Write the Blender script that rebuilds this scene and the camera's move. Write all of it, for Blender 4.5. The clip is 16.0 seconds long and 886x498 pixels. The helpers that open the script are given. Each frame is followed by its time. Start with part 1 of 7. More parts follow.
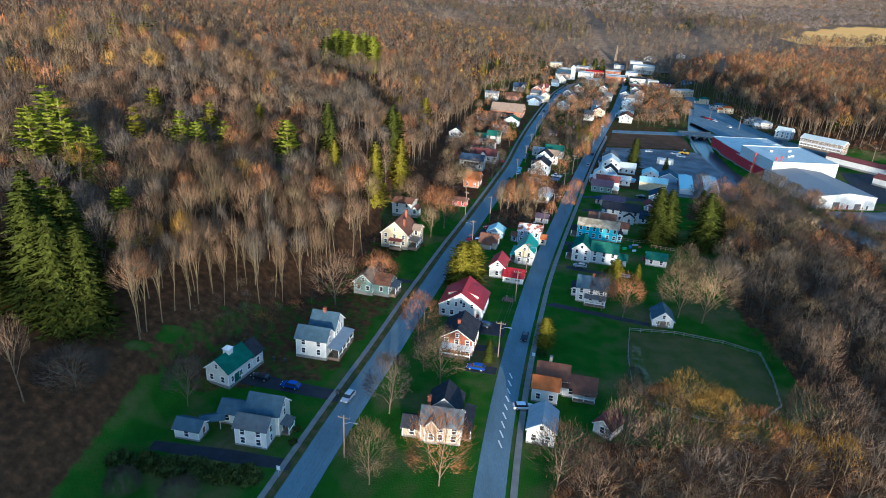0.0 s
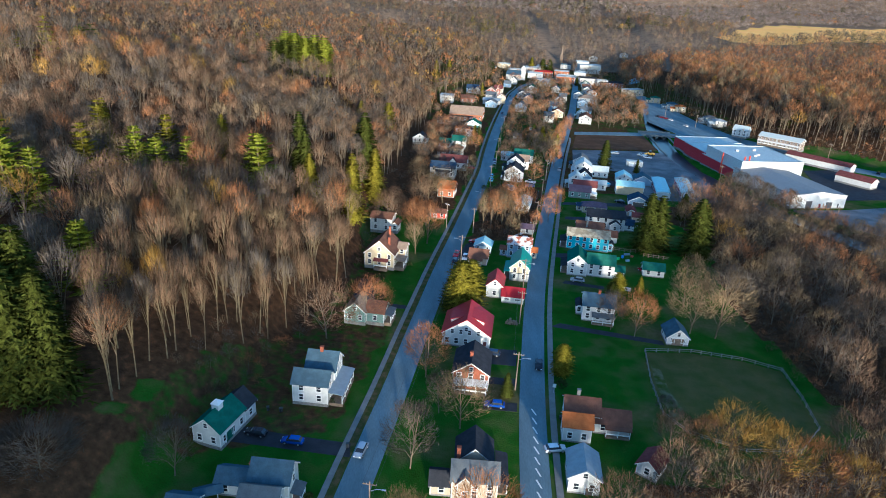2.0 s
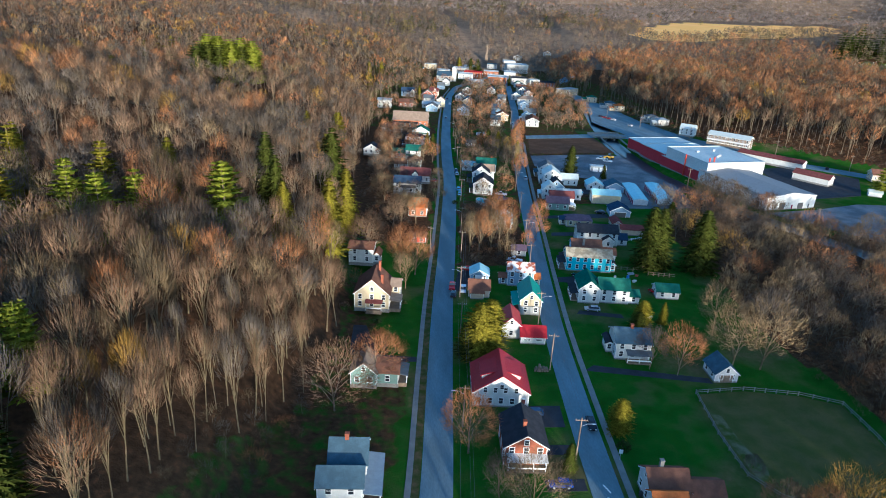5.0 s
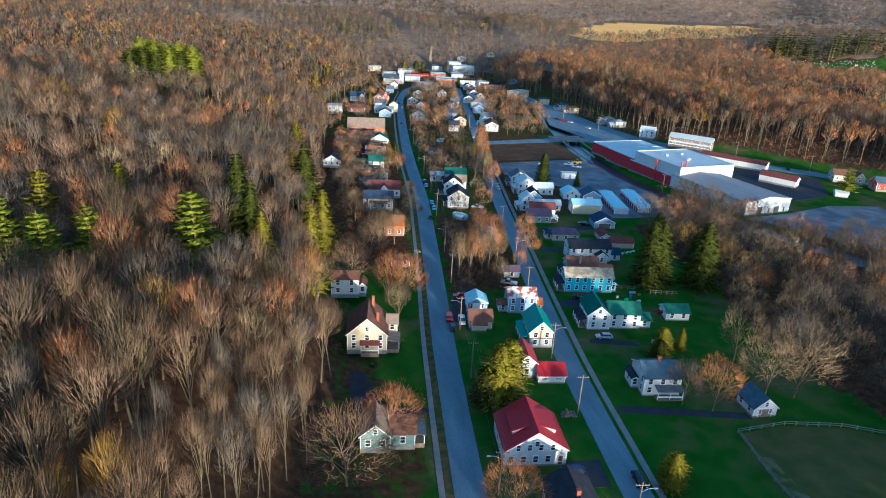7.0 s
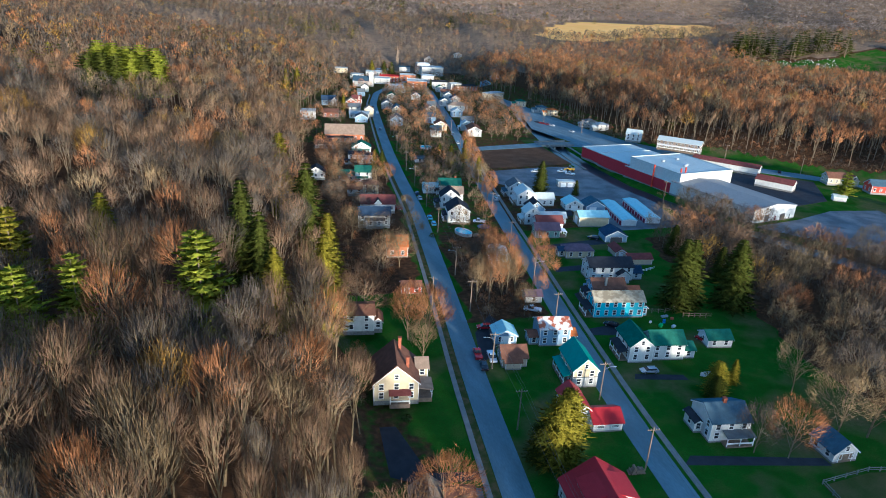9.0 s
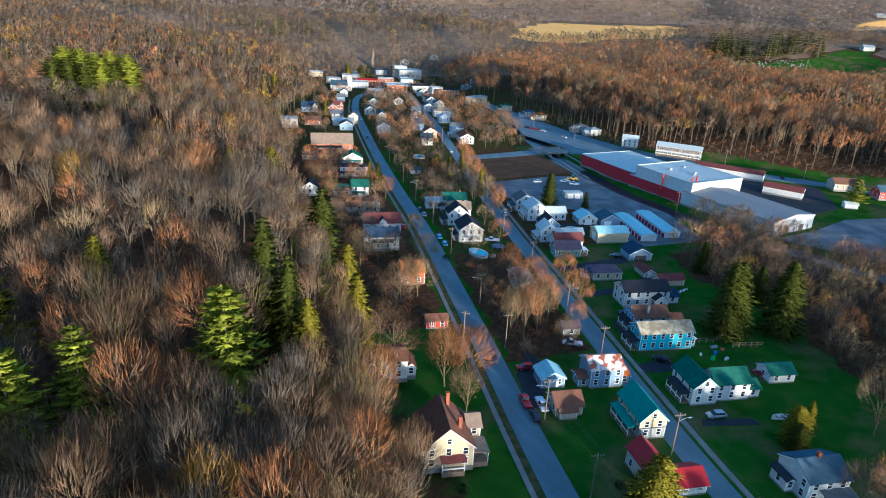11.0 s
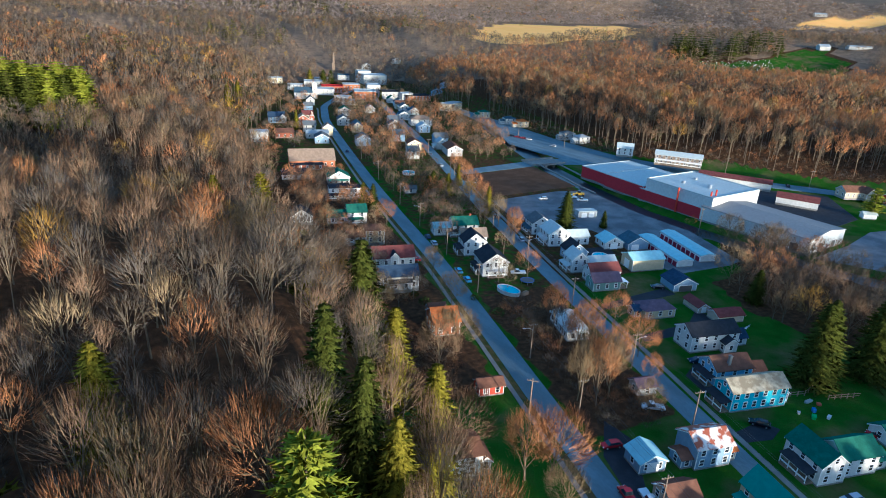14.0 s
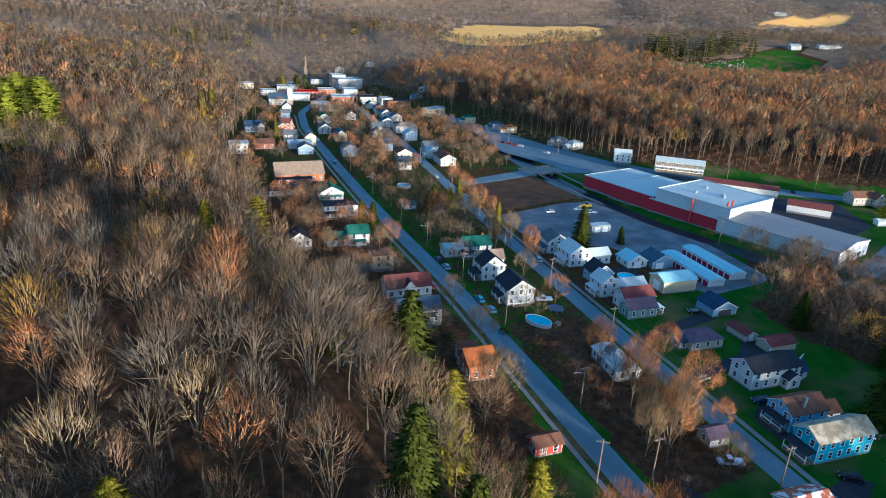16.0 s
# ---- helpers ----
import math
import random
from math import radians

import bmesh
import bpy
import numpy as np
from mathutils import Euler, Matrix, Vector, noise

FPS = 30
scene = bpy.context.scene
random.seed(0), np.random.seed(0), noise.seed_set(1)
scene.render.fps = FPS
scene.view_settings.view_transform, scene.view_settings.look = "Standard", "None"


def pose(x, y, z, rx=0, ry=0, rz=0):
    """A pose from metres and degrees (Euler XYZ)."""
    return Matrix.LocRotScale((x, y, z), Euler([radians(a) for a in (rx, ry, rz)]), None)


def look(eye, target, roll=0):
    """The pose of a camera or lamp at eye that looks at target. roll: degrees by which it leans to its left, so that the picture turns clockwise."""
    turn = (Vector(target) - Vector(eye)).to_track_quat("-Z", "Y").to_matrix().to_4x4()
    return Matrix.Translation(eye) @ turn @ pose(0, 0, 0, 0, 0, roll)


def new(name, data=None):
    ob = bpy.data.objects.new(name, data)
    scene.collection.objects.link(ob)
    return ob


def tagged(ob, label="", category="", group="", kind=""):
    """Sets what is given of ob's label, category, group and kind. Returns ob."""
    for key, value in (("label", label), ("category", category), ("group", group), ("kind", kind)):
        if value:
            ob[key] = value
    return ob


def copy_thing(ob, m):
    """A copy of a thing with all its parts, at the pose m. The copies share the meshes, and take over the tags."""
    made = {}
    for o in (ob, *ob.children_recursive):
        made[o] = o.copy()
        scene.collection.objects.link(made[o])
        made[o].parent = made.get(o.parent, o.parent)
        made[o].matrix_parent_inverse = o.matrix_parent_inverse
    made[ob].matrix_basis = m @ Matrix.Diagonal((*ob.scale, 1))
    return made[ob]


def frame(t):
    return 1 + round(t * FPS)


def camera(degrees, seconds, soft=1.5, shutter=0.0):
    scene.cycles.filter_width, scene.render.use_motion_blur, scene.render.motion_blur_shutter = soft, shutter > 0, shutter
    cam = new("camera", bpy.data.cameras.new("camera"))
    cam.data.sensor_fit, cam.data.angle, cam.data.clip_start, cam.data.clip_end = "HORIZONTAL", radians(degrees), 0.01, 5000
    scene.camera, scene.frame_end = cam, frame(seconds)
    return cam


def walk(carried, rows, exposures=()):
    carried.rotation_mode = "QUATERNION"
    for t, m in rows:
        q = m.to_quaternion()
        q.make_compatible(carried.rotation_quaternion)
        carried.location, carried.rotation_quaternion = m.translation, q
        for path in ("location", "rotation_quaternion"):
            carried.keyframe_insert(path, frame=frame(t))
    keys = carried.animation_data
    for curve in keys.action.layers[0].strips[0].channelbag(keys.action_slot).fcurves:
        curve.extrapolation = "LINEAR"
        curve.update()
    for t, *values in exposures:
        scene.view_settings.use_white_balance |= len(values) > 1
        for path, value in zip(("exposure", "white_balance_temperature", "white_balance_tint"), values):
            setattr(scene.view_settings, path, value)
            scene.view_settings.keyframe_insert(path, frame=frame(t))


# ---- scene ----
cam = camera(70.0, 16.0, soft=1.0)
PATH = [
    (0, (16.788, -15.053, 88.981), (16.606, -13.217, 88.211), 3.0),
    (0.5, (12.59, -11.674, 88.823), (12.453, -9.833, 88.055), 3.0),
    (1, (8.379, -7.984, 88.49), (8.288, -6.139, 87.725), 3.0),
    (1.5, (4.037, -3.929, 88.236), (3.991, -2.081, 87.473), 3.0),
    (2, (-0.43, 0.339, 87.965), (-0.431, 2.189, 87.204), 3.0),
    (2.5, (-4.782, 4.855, 87.657), (-4.737, 6.705, 86.898), 3.0),
    (3, (-9.102, 9.557, 87.426), (-9.013, 11.406, 86.668), 3.0),
    (3.5, (-13.348, 14.38, 87.143), (-13.212, 16.226, 86.387), 3.0),
    (4, (-17.502, 19.301, 86.907), (-17.322, 21.145, 86.152), 2.9),
    (4.2, (-18.926, 21.317, 86.848), (-18.732, 23.159, 86.094), 2.9),
    (6.5, (-35.232, 46.769, 86.156), (-34.825, 48.58, 85.412), 3.1),
    (7, (-37.969, 52.706, 86.183), (-37.518, 54.508, 85.441), 3.1),
    (7.5, (-40.962, 58.673, 86.123), (-40.466, 60.464, 85.382), 3.1),
    (8, (-43.924, 64.71, 86.049), (-43.393, 66.491, 85.31), 3.2),
    (8.5, (-47.082, 70.686, 85.959), (-46.529, 72.46, 85.221), 3.2),
    (9, (-50.121, 76.745, 85.914), (-49.546, 78.512, 85.176), 3.2),
    (11.5, (-62.191, 107.899, 85.767), (-61.497, 109.626, 85.037), 3.2),
    (12, (-64.017, 114.323, 85.734), (-63.3, 116.042, 85.004), 3.2),
    (12.5, (-65.757, 120.782, 85.706), (-65.018, 122.491, 84.978), 3.1),
    (13, (-67.766, 127.219, 85.638), (-67.002, 128.919, 84.911), 3.1),
    (13.5, (-69.668, 133.66, 85.622), (-68.88, 135.35, 84.897), 3.1),
    (14, (-71.284, 140.079, 85.581), (-70.473, 141.758, 84.859), 3.0),
    (14.5, (-72.718, 146.615, 85.501), (-71.884, 148.284, 84.781), 2.9),
    (15, (-74.362, 153.106, 85.551), (-73.504, 154.764, 84.833), 2.9),
    (15.5, (-75.806, 159.874, 85.67), (-74.925, 161.521, 84.953), 2.9),
    (16, (-77.173, 166.597, 85.744), (-76.269, 168.231, 85.028), 2.8),
]
walk(cam, [(r[0], look(*r[1:])) for r in PATH], exposures=[(0, 2.14, 4700, 1)])

# ---- light ----
SUN_AZ, SUN_EL = radians(168.0), radians(6.5)   # azimuth clockwise from +y
to_sun = Vector((math.sin(SUN_AZ) * math.cos(SUN_EL), math.cos(SUN_AZ) * math.cos(SUN_EL), math.sin(SUN_EL)))
world = bpy.data.worlds.new("sky")
scene.world = world
world.use_nodes = True
wn = world.node_tree
sky = wn.nodes.new("ShaderNodeTexSky")
sky.sky_type, sky.sun_disc = "NISHITA", False
sky.sun_elevation, sky.sun_rotation = SUN_EL, math.atan2(to_sun.x, to_sun.y)
sky.altitude, sky.air_density, sky.dust_density, sky.ozone_density = 400, 1.0, 1.5, 2.0
wn.links.new(sky.outputs[0], wn.nodes["Background"].inputs[0])
wn.nodes["Background"].inputs[1].default_value = 0.099
sun = new("sun", bpy.data.lights.new("sun", "SUN"))
sun.data.energy, sun.data.angle, sun.data.color = 2.45, radians(1.5), (1.0, 0.72, 0.46)
sun.matrix_world = look(to_sun * 900, (0, 0, 0))


# ---- materials ----
def nodes_of(name):
    m = bpy.data.materials.new(name)
    m.use_nodes = True
    return m, m.node_tree.nodes, m.node_tree.links, m.node_tree.nodes["Principled BSDF"]


def mat(name, colour, rough=0.8, vary=0.25, scale=1.5, fine=12.0, bump=0.3, second=None, metal=0.0, per_object=0.0, stretch=(1, 1, 1), cut=(0.4, 0.65), per_island=0.0, per_tree=0.0):
    """A rough surface with stains at a large scale and grain at a fine one, in world metres."""
    m, n, l, p = nodes_of(name)
    geo = n.new("ShaderNodeNewGeometry")
    mapping = n.new("ShaderNodeMapping")
    mapping.inputs["Scale"].default_value = stretch
    l.new(geo.outputs["Position"], mapping.inputs[0])
    big, small = n.new("ShaderNodeTexNoise"), n.new("ShaderNodeTexNoise")
    big.inputs["Scale"].default_value, small.inputs["Scale"].default_value = scale, fine
    big.inputs["Detail"].default_value = small.inputs["Detail"].default_value = 5
    l.new(mapping.outputs[0], big.inputs[0])
    l.new(mapping.outputs[0], small.inputs[0])
    ramp = n.new("ShaderNodeValToRGB")
    e = ramp.color_ramp.elements
    e[0].position, e[1].position = cut
    c2 = second or tuple(c * (1 - vary) for c in colour)
    e[0].color, e[1].color = (*c2, 1), (*colour, 1)
    l.new(big.outputs["Fac"], ramp.inputs[0])
    hsv = n.new("ShaderNodeHueSaturation")
    l.new(ramp.outputs[0], hsv.inputs["Color"])
    val = n.new("ShaderNodeMapRange")
    val.inputs["To Min"].default_value, val.inputs["To Max"].default_value = 1 - vary * 1.2, 1 + vary * 1.2
    l.new(small.outputs["Fac"], val.inputs["Value"])
    out = val.outputs[0]
    for amount, source in ((per_object, "o"), (per_island, "i")):
        if amount:
            rnd = n.new("ShaderNodeObjectInfo").outputs["Random"] if source == "o" else geo.outputs["Random Per Island"]
            mr = n.new("ShaderNodeMapRange")
            mr.inputs["To Min"].default_value, mr.inputs["To Max"].default_value = 1 - amount, 1 + amount
            l.new(rnd, mr.inputs["Value"])
            mul = n.new("ShaderNodeMath")
            mul.operation = "MULTIPLY"
            l.new(out, mul.inputs[0])
            l.new(mr.outputs[0], mul.inputs[1])
            out = mul.outputs[0]
    if per_tree:
        att = n.new("ShaderNodeAttribute")
        att.attribute_name = "tone"
        for src, lo, hi, a, b in ((att.outputs["Fac"], -0.5, 0.5, 1 - per_tree, 1 + per_tree), (n.new("ShaderNodeObjectInfo").outputs["Random"], 0, 1, 1 - per_tree * 0.5, 1 + per_tree * 0.5)):
            mr, mul = n.new("ShaderNodeMapRange"), n.new("ShaderNodeMath")
            for key, v in (("From Min", lo), ("From Max", hi), ("To Min", a), ("To Max", b)):
                mr.inputs[key].default_value = v
            mul.operation = "MULTIPLY"
            l.new(src, mr.inputs["Value"])
            l.new(out, mul.inputs[0])
            l.new(mr.outputs[0], mul.inputs[1])
            out = mul.outputs[0]
    l.new(out, hsv.inputs["Value"])
    l.new(hsv.outputs[0], p.inputs["Base Color"])
    p.inputs["Roughness"].default_value, p.inputs["Metallic"].default_value = rough, metal
    p.inputs["Specular IOR Level"].default_value = 0.12 if rough < 0.87 else 0.0
    if bump:
        b = n.new("ShaderNodeBump")
        b.inputs["Strength"].default_value, b.inputs["Distance"].default_value = bump, 0.05
        l.new(small.outputs["Fac"], b.inputs["Height"])
        l.new(b.outputs[0], p.inputs["Normal"])
    return m


def ribbed(name, colour, spacing, vertical=False, rough=0.55, second=None, vary=0.12, metal=0.0, scale=0.9, cut=(0.4, 0.65)):
    """Lap siding (level ribs) or standing-seam metal (ribs across the slope)."""
    m = mat(name, colour, rough, vary, scale, 6.0, 0, second, metal, cut=cut)
    n, l, p = m.node_tree.nodes, m.node_tree.links, m.node_tree.nodes["Principled BSDF"]
    tc, wave = n.new("ShaderNodeTexCoord"), n.new("ShaderNodeTexWave")
    wave.bands_direction = "X" if vertical else "Z"
    wave.wave_profile = "SAW"
    wave.inputs["Scale"].default_value = 0.314 / spacing
    l.new(tc.outputs["Object"], wave.inputs[0])
    b = n.new("ShaderNodeBump")
    b.inputs["Strength"].default_value, b.inputs["Distance"].default_value = 0.5, 0.03
    l.new(wave.outputs["Fac"], b.inputs["Height"])
    l.new(b.outputs[0], p.inputs["Normal"])
    return m


def ground_material():
    m, n, l, p = nodes_of("ground")
    geo = n.new("ShaderNodeNewGeometry")
    att = n.new("ShaderNodeAttribute")
    att.attribute_name = "cover"

    def tex(scale, detail=6):
        t = n.new("ShaderNodeTexNoise")
        t.inputs["Scale"].default_value, t.inputs["Detail"].default_value = scale, detail
        l.new(geo.outputs["Position"], t.inputs[0])
        return t.outputs["Fac"]

    def ramp(fac, *stops):
        r = n.new("ShaderNodeValToRGB")
        e = r.color_ramp.elements
        while len(e) < len(stops):
            e.new(0.5)
        for el, (pos, c) in zip(e, stops):
            el.position, el.color = pos, (*c, 1)
        l.new(fac, r.inputs[0])
        return r.outputs[0]

    def mix(fac, a, b):
        x = n.new("ShaderNodeMix")
        x.data_type = "RGBA"
        l.new(fac, x.inputs["Factor"])
        l.new(a, x.inputs["A"])
        l.new(b, x.inputs["B"])
        return x.outputs["Result"]

    def step(fac, lo, hi):
        r = n.new("ShaderNodeMapRange")
        r.inputs["From Min"].default_value, r.inputs["From Max"].default_value = lo, hi
        l.new(fac, r.inputs["Value"])
        return r.outputs[0]

    grass = ramp(tex(0.18), (0.25, (0.022, 0.068, 0.006)), (0.5, (0.034, 0.112, 0.011)), (0.75, (0.078, 0.108, 0.022)))
    grass = mix(step(tex(3.5), 0.35, 0.75), grass, ramp(tex(9.0), (0.3, (0.016, 0.046, 0.005)), (0.7, (0.044, 0.088, 0.014))))
    litter = ramp(tex(0.6), (0.3, (0.035, 0.020, 0.012)), (0.55, (0.085, 0.046, 0.023)), (0.75, (0.17, 0.078, 0.034)))
    litter = mix(step(tex(6.0), 0.4, 0.8), litter, ramp(tex(14.0), (0.3, (0.022, 0.015, 0.011)), (0.7, (0.10, 0.062, 0.035))))
    add = n.new("ShaderNodeMath")
    add.operation = "ADD"
    l.new(att.outputs["Fac"], add.inputs[0])
    wob = n.new("ShaderNodeMapRange")
    wob.inputs["To Min"].default_value, wob.inputs["To Max"].default_value = -0.35, 0.35
    l.new(tex(0.35), wob.inputs["Value"])
    l.new(wob.outputs[0], add.inputs[1])
    base = mix(step(add.outputs[0], 0.4, 0.6), grass, litter)
    base = mix(step(tex(0.045, 3), 0.5, 0.66), base, mix(step(add.outputs[0], 0.2, 0.5), ramp(tex(0.8), (0.3, (0.085, 0.085, 0.03)), (0.7, (0.13, 0.105, 0.05))), base))
    farwood = ramp(tex(0.05), (0.3, (0.15, 0.11, 0.08)), (0.5, (0.22, 0.16, 0.11)), (0.7, (0.27, 0.19, 0.12)))
    farwood = mix(step(tex(0.25), 0.3, 0.7), farwood, ramp(tex(0.12), (0.3, (0.10, 0.08, 0.06)), (0.7, (0.24, 0.16, 0.105))))
    base = mix(step(att.outputs["Fac"], 1.1, 1.25), base, farwood)
    straw = ramp(tex(0.02), (0.3, (0.84, 0.44, 0.12)), (0.7, (0.90, 0.52, 0.17)))
    base = mix(step(add.outputs[0], 1.5, 1.7), base, straw)
    l.new(base, p.inputs["Base Color"])
    p.inputs["Roughness"].default_value = 0.95
    p.inputs["Specular IOR Level"].default_value = 0.0
    b = n.new("ShaderNodeBump")
    b.inputs["Strength"].default_value, b.inputs["Distance"].default_value = 0.6, 0.25
    l.new(tex(2.5), b.inputs["Height"])
    l.new(b.outputs[0], p.inputs["Normal"])
    return m


def plain(name, colour, rough=0.5, metal=0.0, emit=None):
    m, n, l, p = nodes_of(name)
    p.inputs["Base Color"].default_value = (*colour, 1)
    p.inputs["Roughness"].default_value, p.inputs["Metallic"].default_value = rough, metal
    if emit:
        p.inputs["Emission Color"].default_value, p.inputs["Emission Strength"].default_value = (*colour, 1), emit
    return m


M = {}
M["ground"] = ground_material()
M["asphalt"] = mat("asphalt", (0.158, 0.218, 0.252), 0.85, 0.22, 0.25, 4.0, 0.3, stretch=(1, 0.25, 1))
M["lot"] = mat("gravel_lot", (0.21, 0.215, 0.225), 0.92, 0.3, 0.12, 3.0, 0.4, second=(0.13, 0.135, 0.145))
M["drive"] = mat("blacktop", (0.04, 0.042, 0.05), 0.85, 0.25, 0.4, 5.0, 0.3)
M["concrete"] = mat("concrete", (0.23, 0.225, 0.21), 0.85, 0.2, 0.5, 8.0, 0.2)
M["dirt"] = mat("bare_dirt", (0.115, 0.07, 0.045), 0.95, 0.25, 0.15, 3.0, 0.5)
M["litter"] = mat("dead_grass", (0.12, 0.085, 0.045), 0.95, 0.3, 0.5, 5.0, 0.5, second=(0.05, 0.065, 0.018))
M["worn"] = mat("worn_dirt", (0.21, 0.185, 0.13), 0.95, 0.3, 0.35, 3.0, 0.4, second=(0.056, 0.078, 0.017), cut=(0.42, 0.78))
M["paddock"] = mat("paddock_grass", (0.062, 0.078, 0.022), 0.95, 0.3, 0.2, 4.0, 0.5, second=(0.095, 0.090, 0.034))
M["line"] = plain("road_paint", (0.75, 0.75, 0.72), 0.6)
M["water"] = plain("river_water", (0.012, 0.022, 0.035), 0.3)
M["water"].node_tree.nodes["Principled BSDF"].inputs["Specular IOR Level"].default_value = 0.25
M["pool"] = plain("pool_water", (0.04, 0.42, 0.55), 0.06)
M["white"] = ribbed("white_siding", (0.64, 0.635, 0.61), 0.15)
# darker copy of the white siding, dimming sun and haze on far walls
M["oldwhite"] = ribbed("dimmed_white_siding", (0.47, 0.46, 0.43), 0.15)
M["m_dull"] = ribbed("dull_metal_roof", (0.30, 0.34, 0.37), 0.6, True, 0.5)
M["cream"] = ribbed("cream_siding", (0.54, 0.45, 0.30), 0.15)
M["grey"] = ribbed("grey_siding", (0.42, 0.42, 0.40), 0.15)
M["sage"] = ribbed("sage_siding", (0.20, 0.30, 0.27), 0.15)
M["bluegrey"] = ribbed("blue_grey_siding", (0.24, 0.34, 0.46), 0.15)
M["teal"] = ribbed("teal_siding", (0.10, 0.50, 0.62), 0.15)
M["steel"] = ribbed("blue_siding", (0.25, 0.46, 0.66), 0.15)
M["tan"] = ribbed("tan_siding", (0.48, 0.40, 0.30), 0.15)
M["redwall"] = ribbed("red_siding", (0.50, 0.06, 0.035), 0.2)
M["redmetal"] = ribbed("red_metal_wall", (0.42, 0.035, 0.05), 0.6, True)
M["whitemetal"] = ribbed("white_metal_wall", (0.62, 0.62, 0.60), 0.6, True)
M["brick"] = mat("red_brick", (0.32, 0.11, 0.065), 0.9, 0.3, 1.2, 14.0, 0.4)
M["orangebrick"] = mat("orange_brick", (0.42, 0.16, 0.08), 0.9, 0.25, 1.2, 14.0, 0.4)
M["stone"] = mat("foundation_stone", (0.28, 0.27, 0.25), 0.9, 0.3, 2.0, 8.0, 0.5)
M["trim"] = plain("white_trim", (0.80, 0.80, 0.78), 0.5)
M["darktrim"] = plain("dark_trim", (0.06, 0.06, 0.065), 0.5)
for key, c in dict(r_grey=(0.135, 0.148, 0.16), r_dark=(0.045, 0.047, 0.055), r_blue=(0.075, 0.12, 0.16), r_brown=(0.18, 0.09, 0.06),
                   r_tan=(0.30, 0.22, 0.16), r_green=(0.035, 0.13, 0.095), r_red=(0.28, 0.025, 0.03), r_orange=(0.48, 0.15, 0.045), r_purple=(0.16, 0.11, 0.14),
                   r_navy=(0.04, 0.065, 0.11), r_maroon=(0.17, 0.06, 0.055)).items():
    M[key] = mat("shingles_" + key[2:], c, 0.88, 0.22, 0.7, 5.0, 0.35)
M["m_red"] = ribbed("red_metal_roof", (0.33, 0.022, 0.03), 0.45, True, 0.45)
M["m_white"] = ribbed("white_metal_roof", (0.48, 0.53, 0.52), 0.6, True, 0.5)
M["m_steel"] = ribbed("grey_sheet_roof", (0.235, 0.24, 0.245), 0.9, True, 0.6)
M["m_aqua"] = ribbed("pale_aqua_metal_roof", (0.34, 0.57, 0.62), 0.6, True, 0.4)
M["m_green"] = ribbed("green_metal_roof", (0.03, 0.24, 0.19), 0.45, True, 0.4)
M["m_rust"] = ribbed("rusted_tin_roof", (0.62, 0.58, 0.54), 0.6, True, 0.6, second=(0.30, 0.09, 0.05), scale=0.5, cut=(0.46, 0.54))
M["m_weather"] = ribbed("weathered_shingle_roof", (0.42, 0.38, 0.28), 0.4, True, 0.8, second=(0.20, 0.17, 0.12), scale=0.6)
M["glass"] = plain("window_glass", (0.025, 0.03, 0.04), 0.06)
M["door"] = plain("door_paint", (0.16, 0.05, 0.04), 0.5)
M["maroon"] = ribbed("maroon_roller_door", (0.22, 0.025, 0.06), 0.3)
M["wood"] = mat("weathered_wood", (0.24, 0.18, 0.13), 0.85, 0.3, 1.5, 9.0, 0.3)
M["pole"] = mat("pole_wood", (0.26, 0.20, 0.15), 0.85, 0.3, 1.0, 8.0, 0.3, stretch=(4, 4, 0.5))
M["metal"] = plain("galvanised_metal", (0.55, 0.56, 0.58), 0.4, 0.8)
M["bark"] = mat("bark", (0.20, 0.155, 0.105), 0.95, 0.3, 1.0, 6.0, 0.5)
M["palebark"] = mat("pale_bark", (0.20, 0.155, 0.092), 0.95, 0.3, 1.0, 6.0, 0.5)
TW = dict(scale=0.035, fine=0.5, bump=0, per_tree=0.24, vary=0.2)
M["twig_red"] = mat("reddish_twigs", (0.240, 0.153, 0.094), 0.95, **TW)
M["twig_tan"] = mat("tan_twigs", (0.265, 0.19, 0.105), 0.95, **TW)
M["twig_grey"] = mat("grey_twigs", (0.148, 0.122, 0.100), 0.95, **TW)
M["twig_orange"] = mat("budding_orange_twigs", (0.44, 0.20, 0.085), 0.95, **TW)
M["twig_ochre"] = mat("ochre_budding_twigs", (0.48, 0.28, 0.06), 0.95, **TW)
M["twig_dark"] = mat("dark_grey_twigs", (0.14, 0.12, 0.10), 0.95, **TW)
# distance haze put into the twig colour of the farthest woods
M["twig_haze"] = mat("haze_tinted_mauve_twigs", (0.30, 0.24, 0.215), 0.95, **TW)
M["needle"] = mat("spruce_needles", (0.058, 0.068, 0.012), 0.9, 0.3, 0.3, 2.0, 0, per_island=0.4)
M["needle_light"] = mat("pine_needles", (0.20, 0.22, 0.02), 0.9, 0.3, 0.3, 2.0, 0, per_island=0.4)
M["needle_gold"] = mat("golden_needles", (0.19, 0.165, 0.016), 0.9, 0.3, 0.3, 2.0, 0, per_island=0.4)
M["hedge"] = mat("yew_leaves", (0.055, 0.075, 0.022), 0.9, 0.3, 0.5, 3.0, 0, per_island=0.4)
M["rubber"] = plain("tyre_rubber", (0.02, 0.02, 0.02), 0.8)


# ---- mesh helpers ----
def mesh_object(name, verts, faces, material, parent=None, label="", matrix=None, face_mats=None):
    me = bpy.data.meshes.new(name)
    me.from_pydata(verts, [], faces)
    for x in material if isinstance(material, (list, tuple)) else [material]:
        me.materials.append(x)
    if face_mats is not None:
        me.polygons.foreach_set("material_index", face_mats)
    me.update()
    return place(name, me, parent, label, matrix)


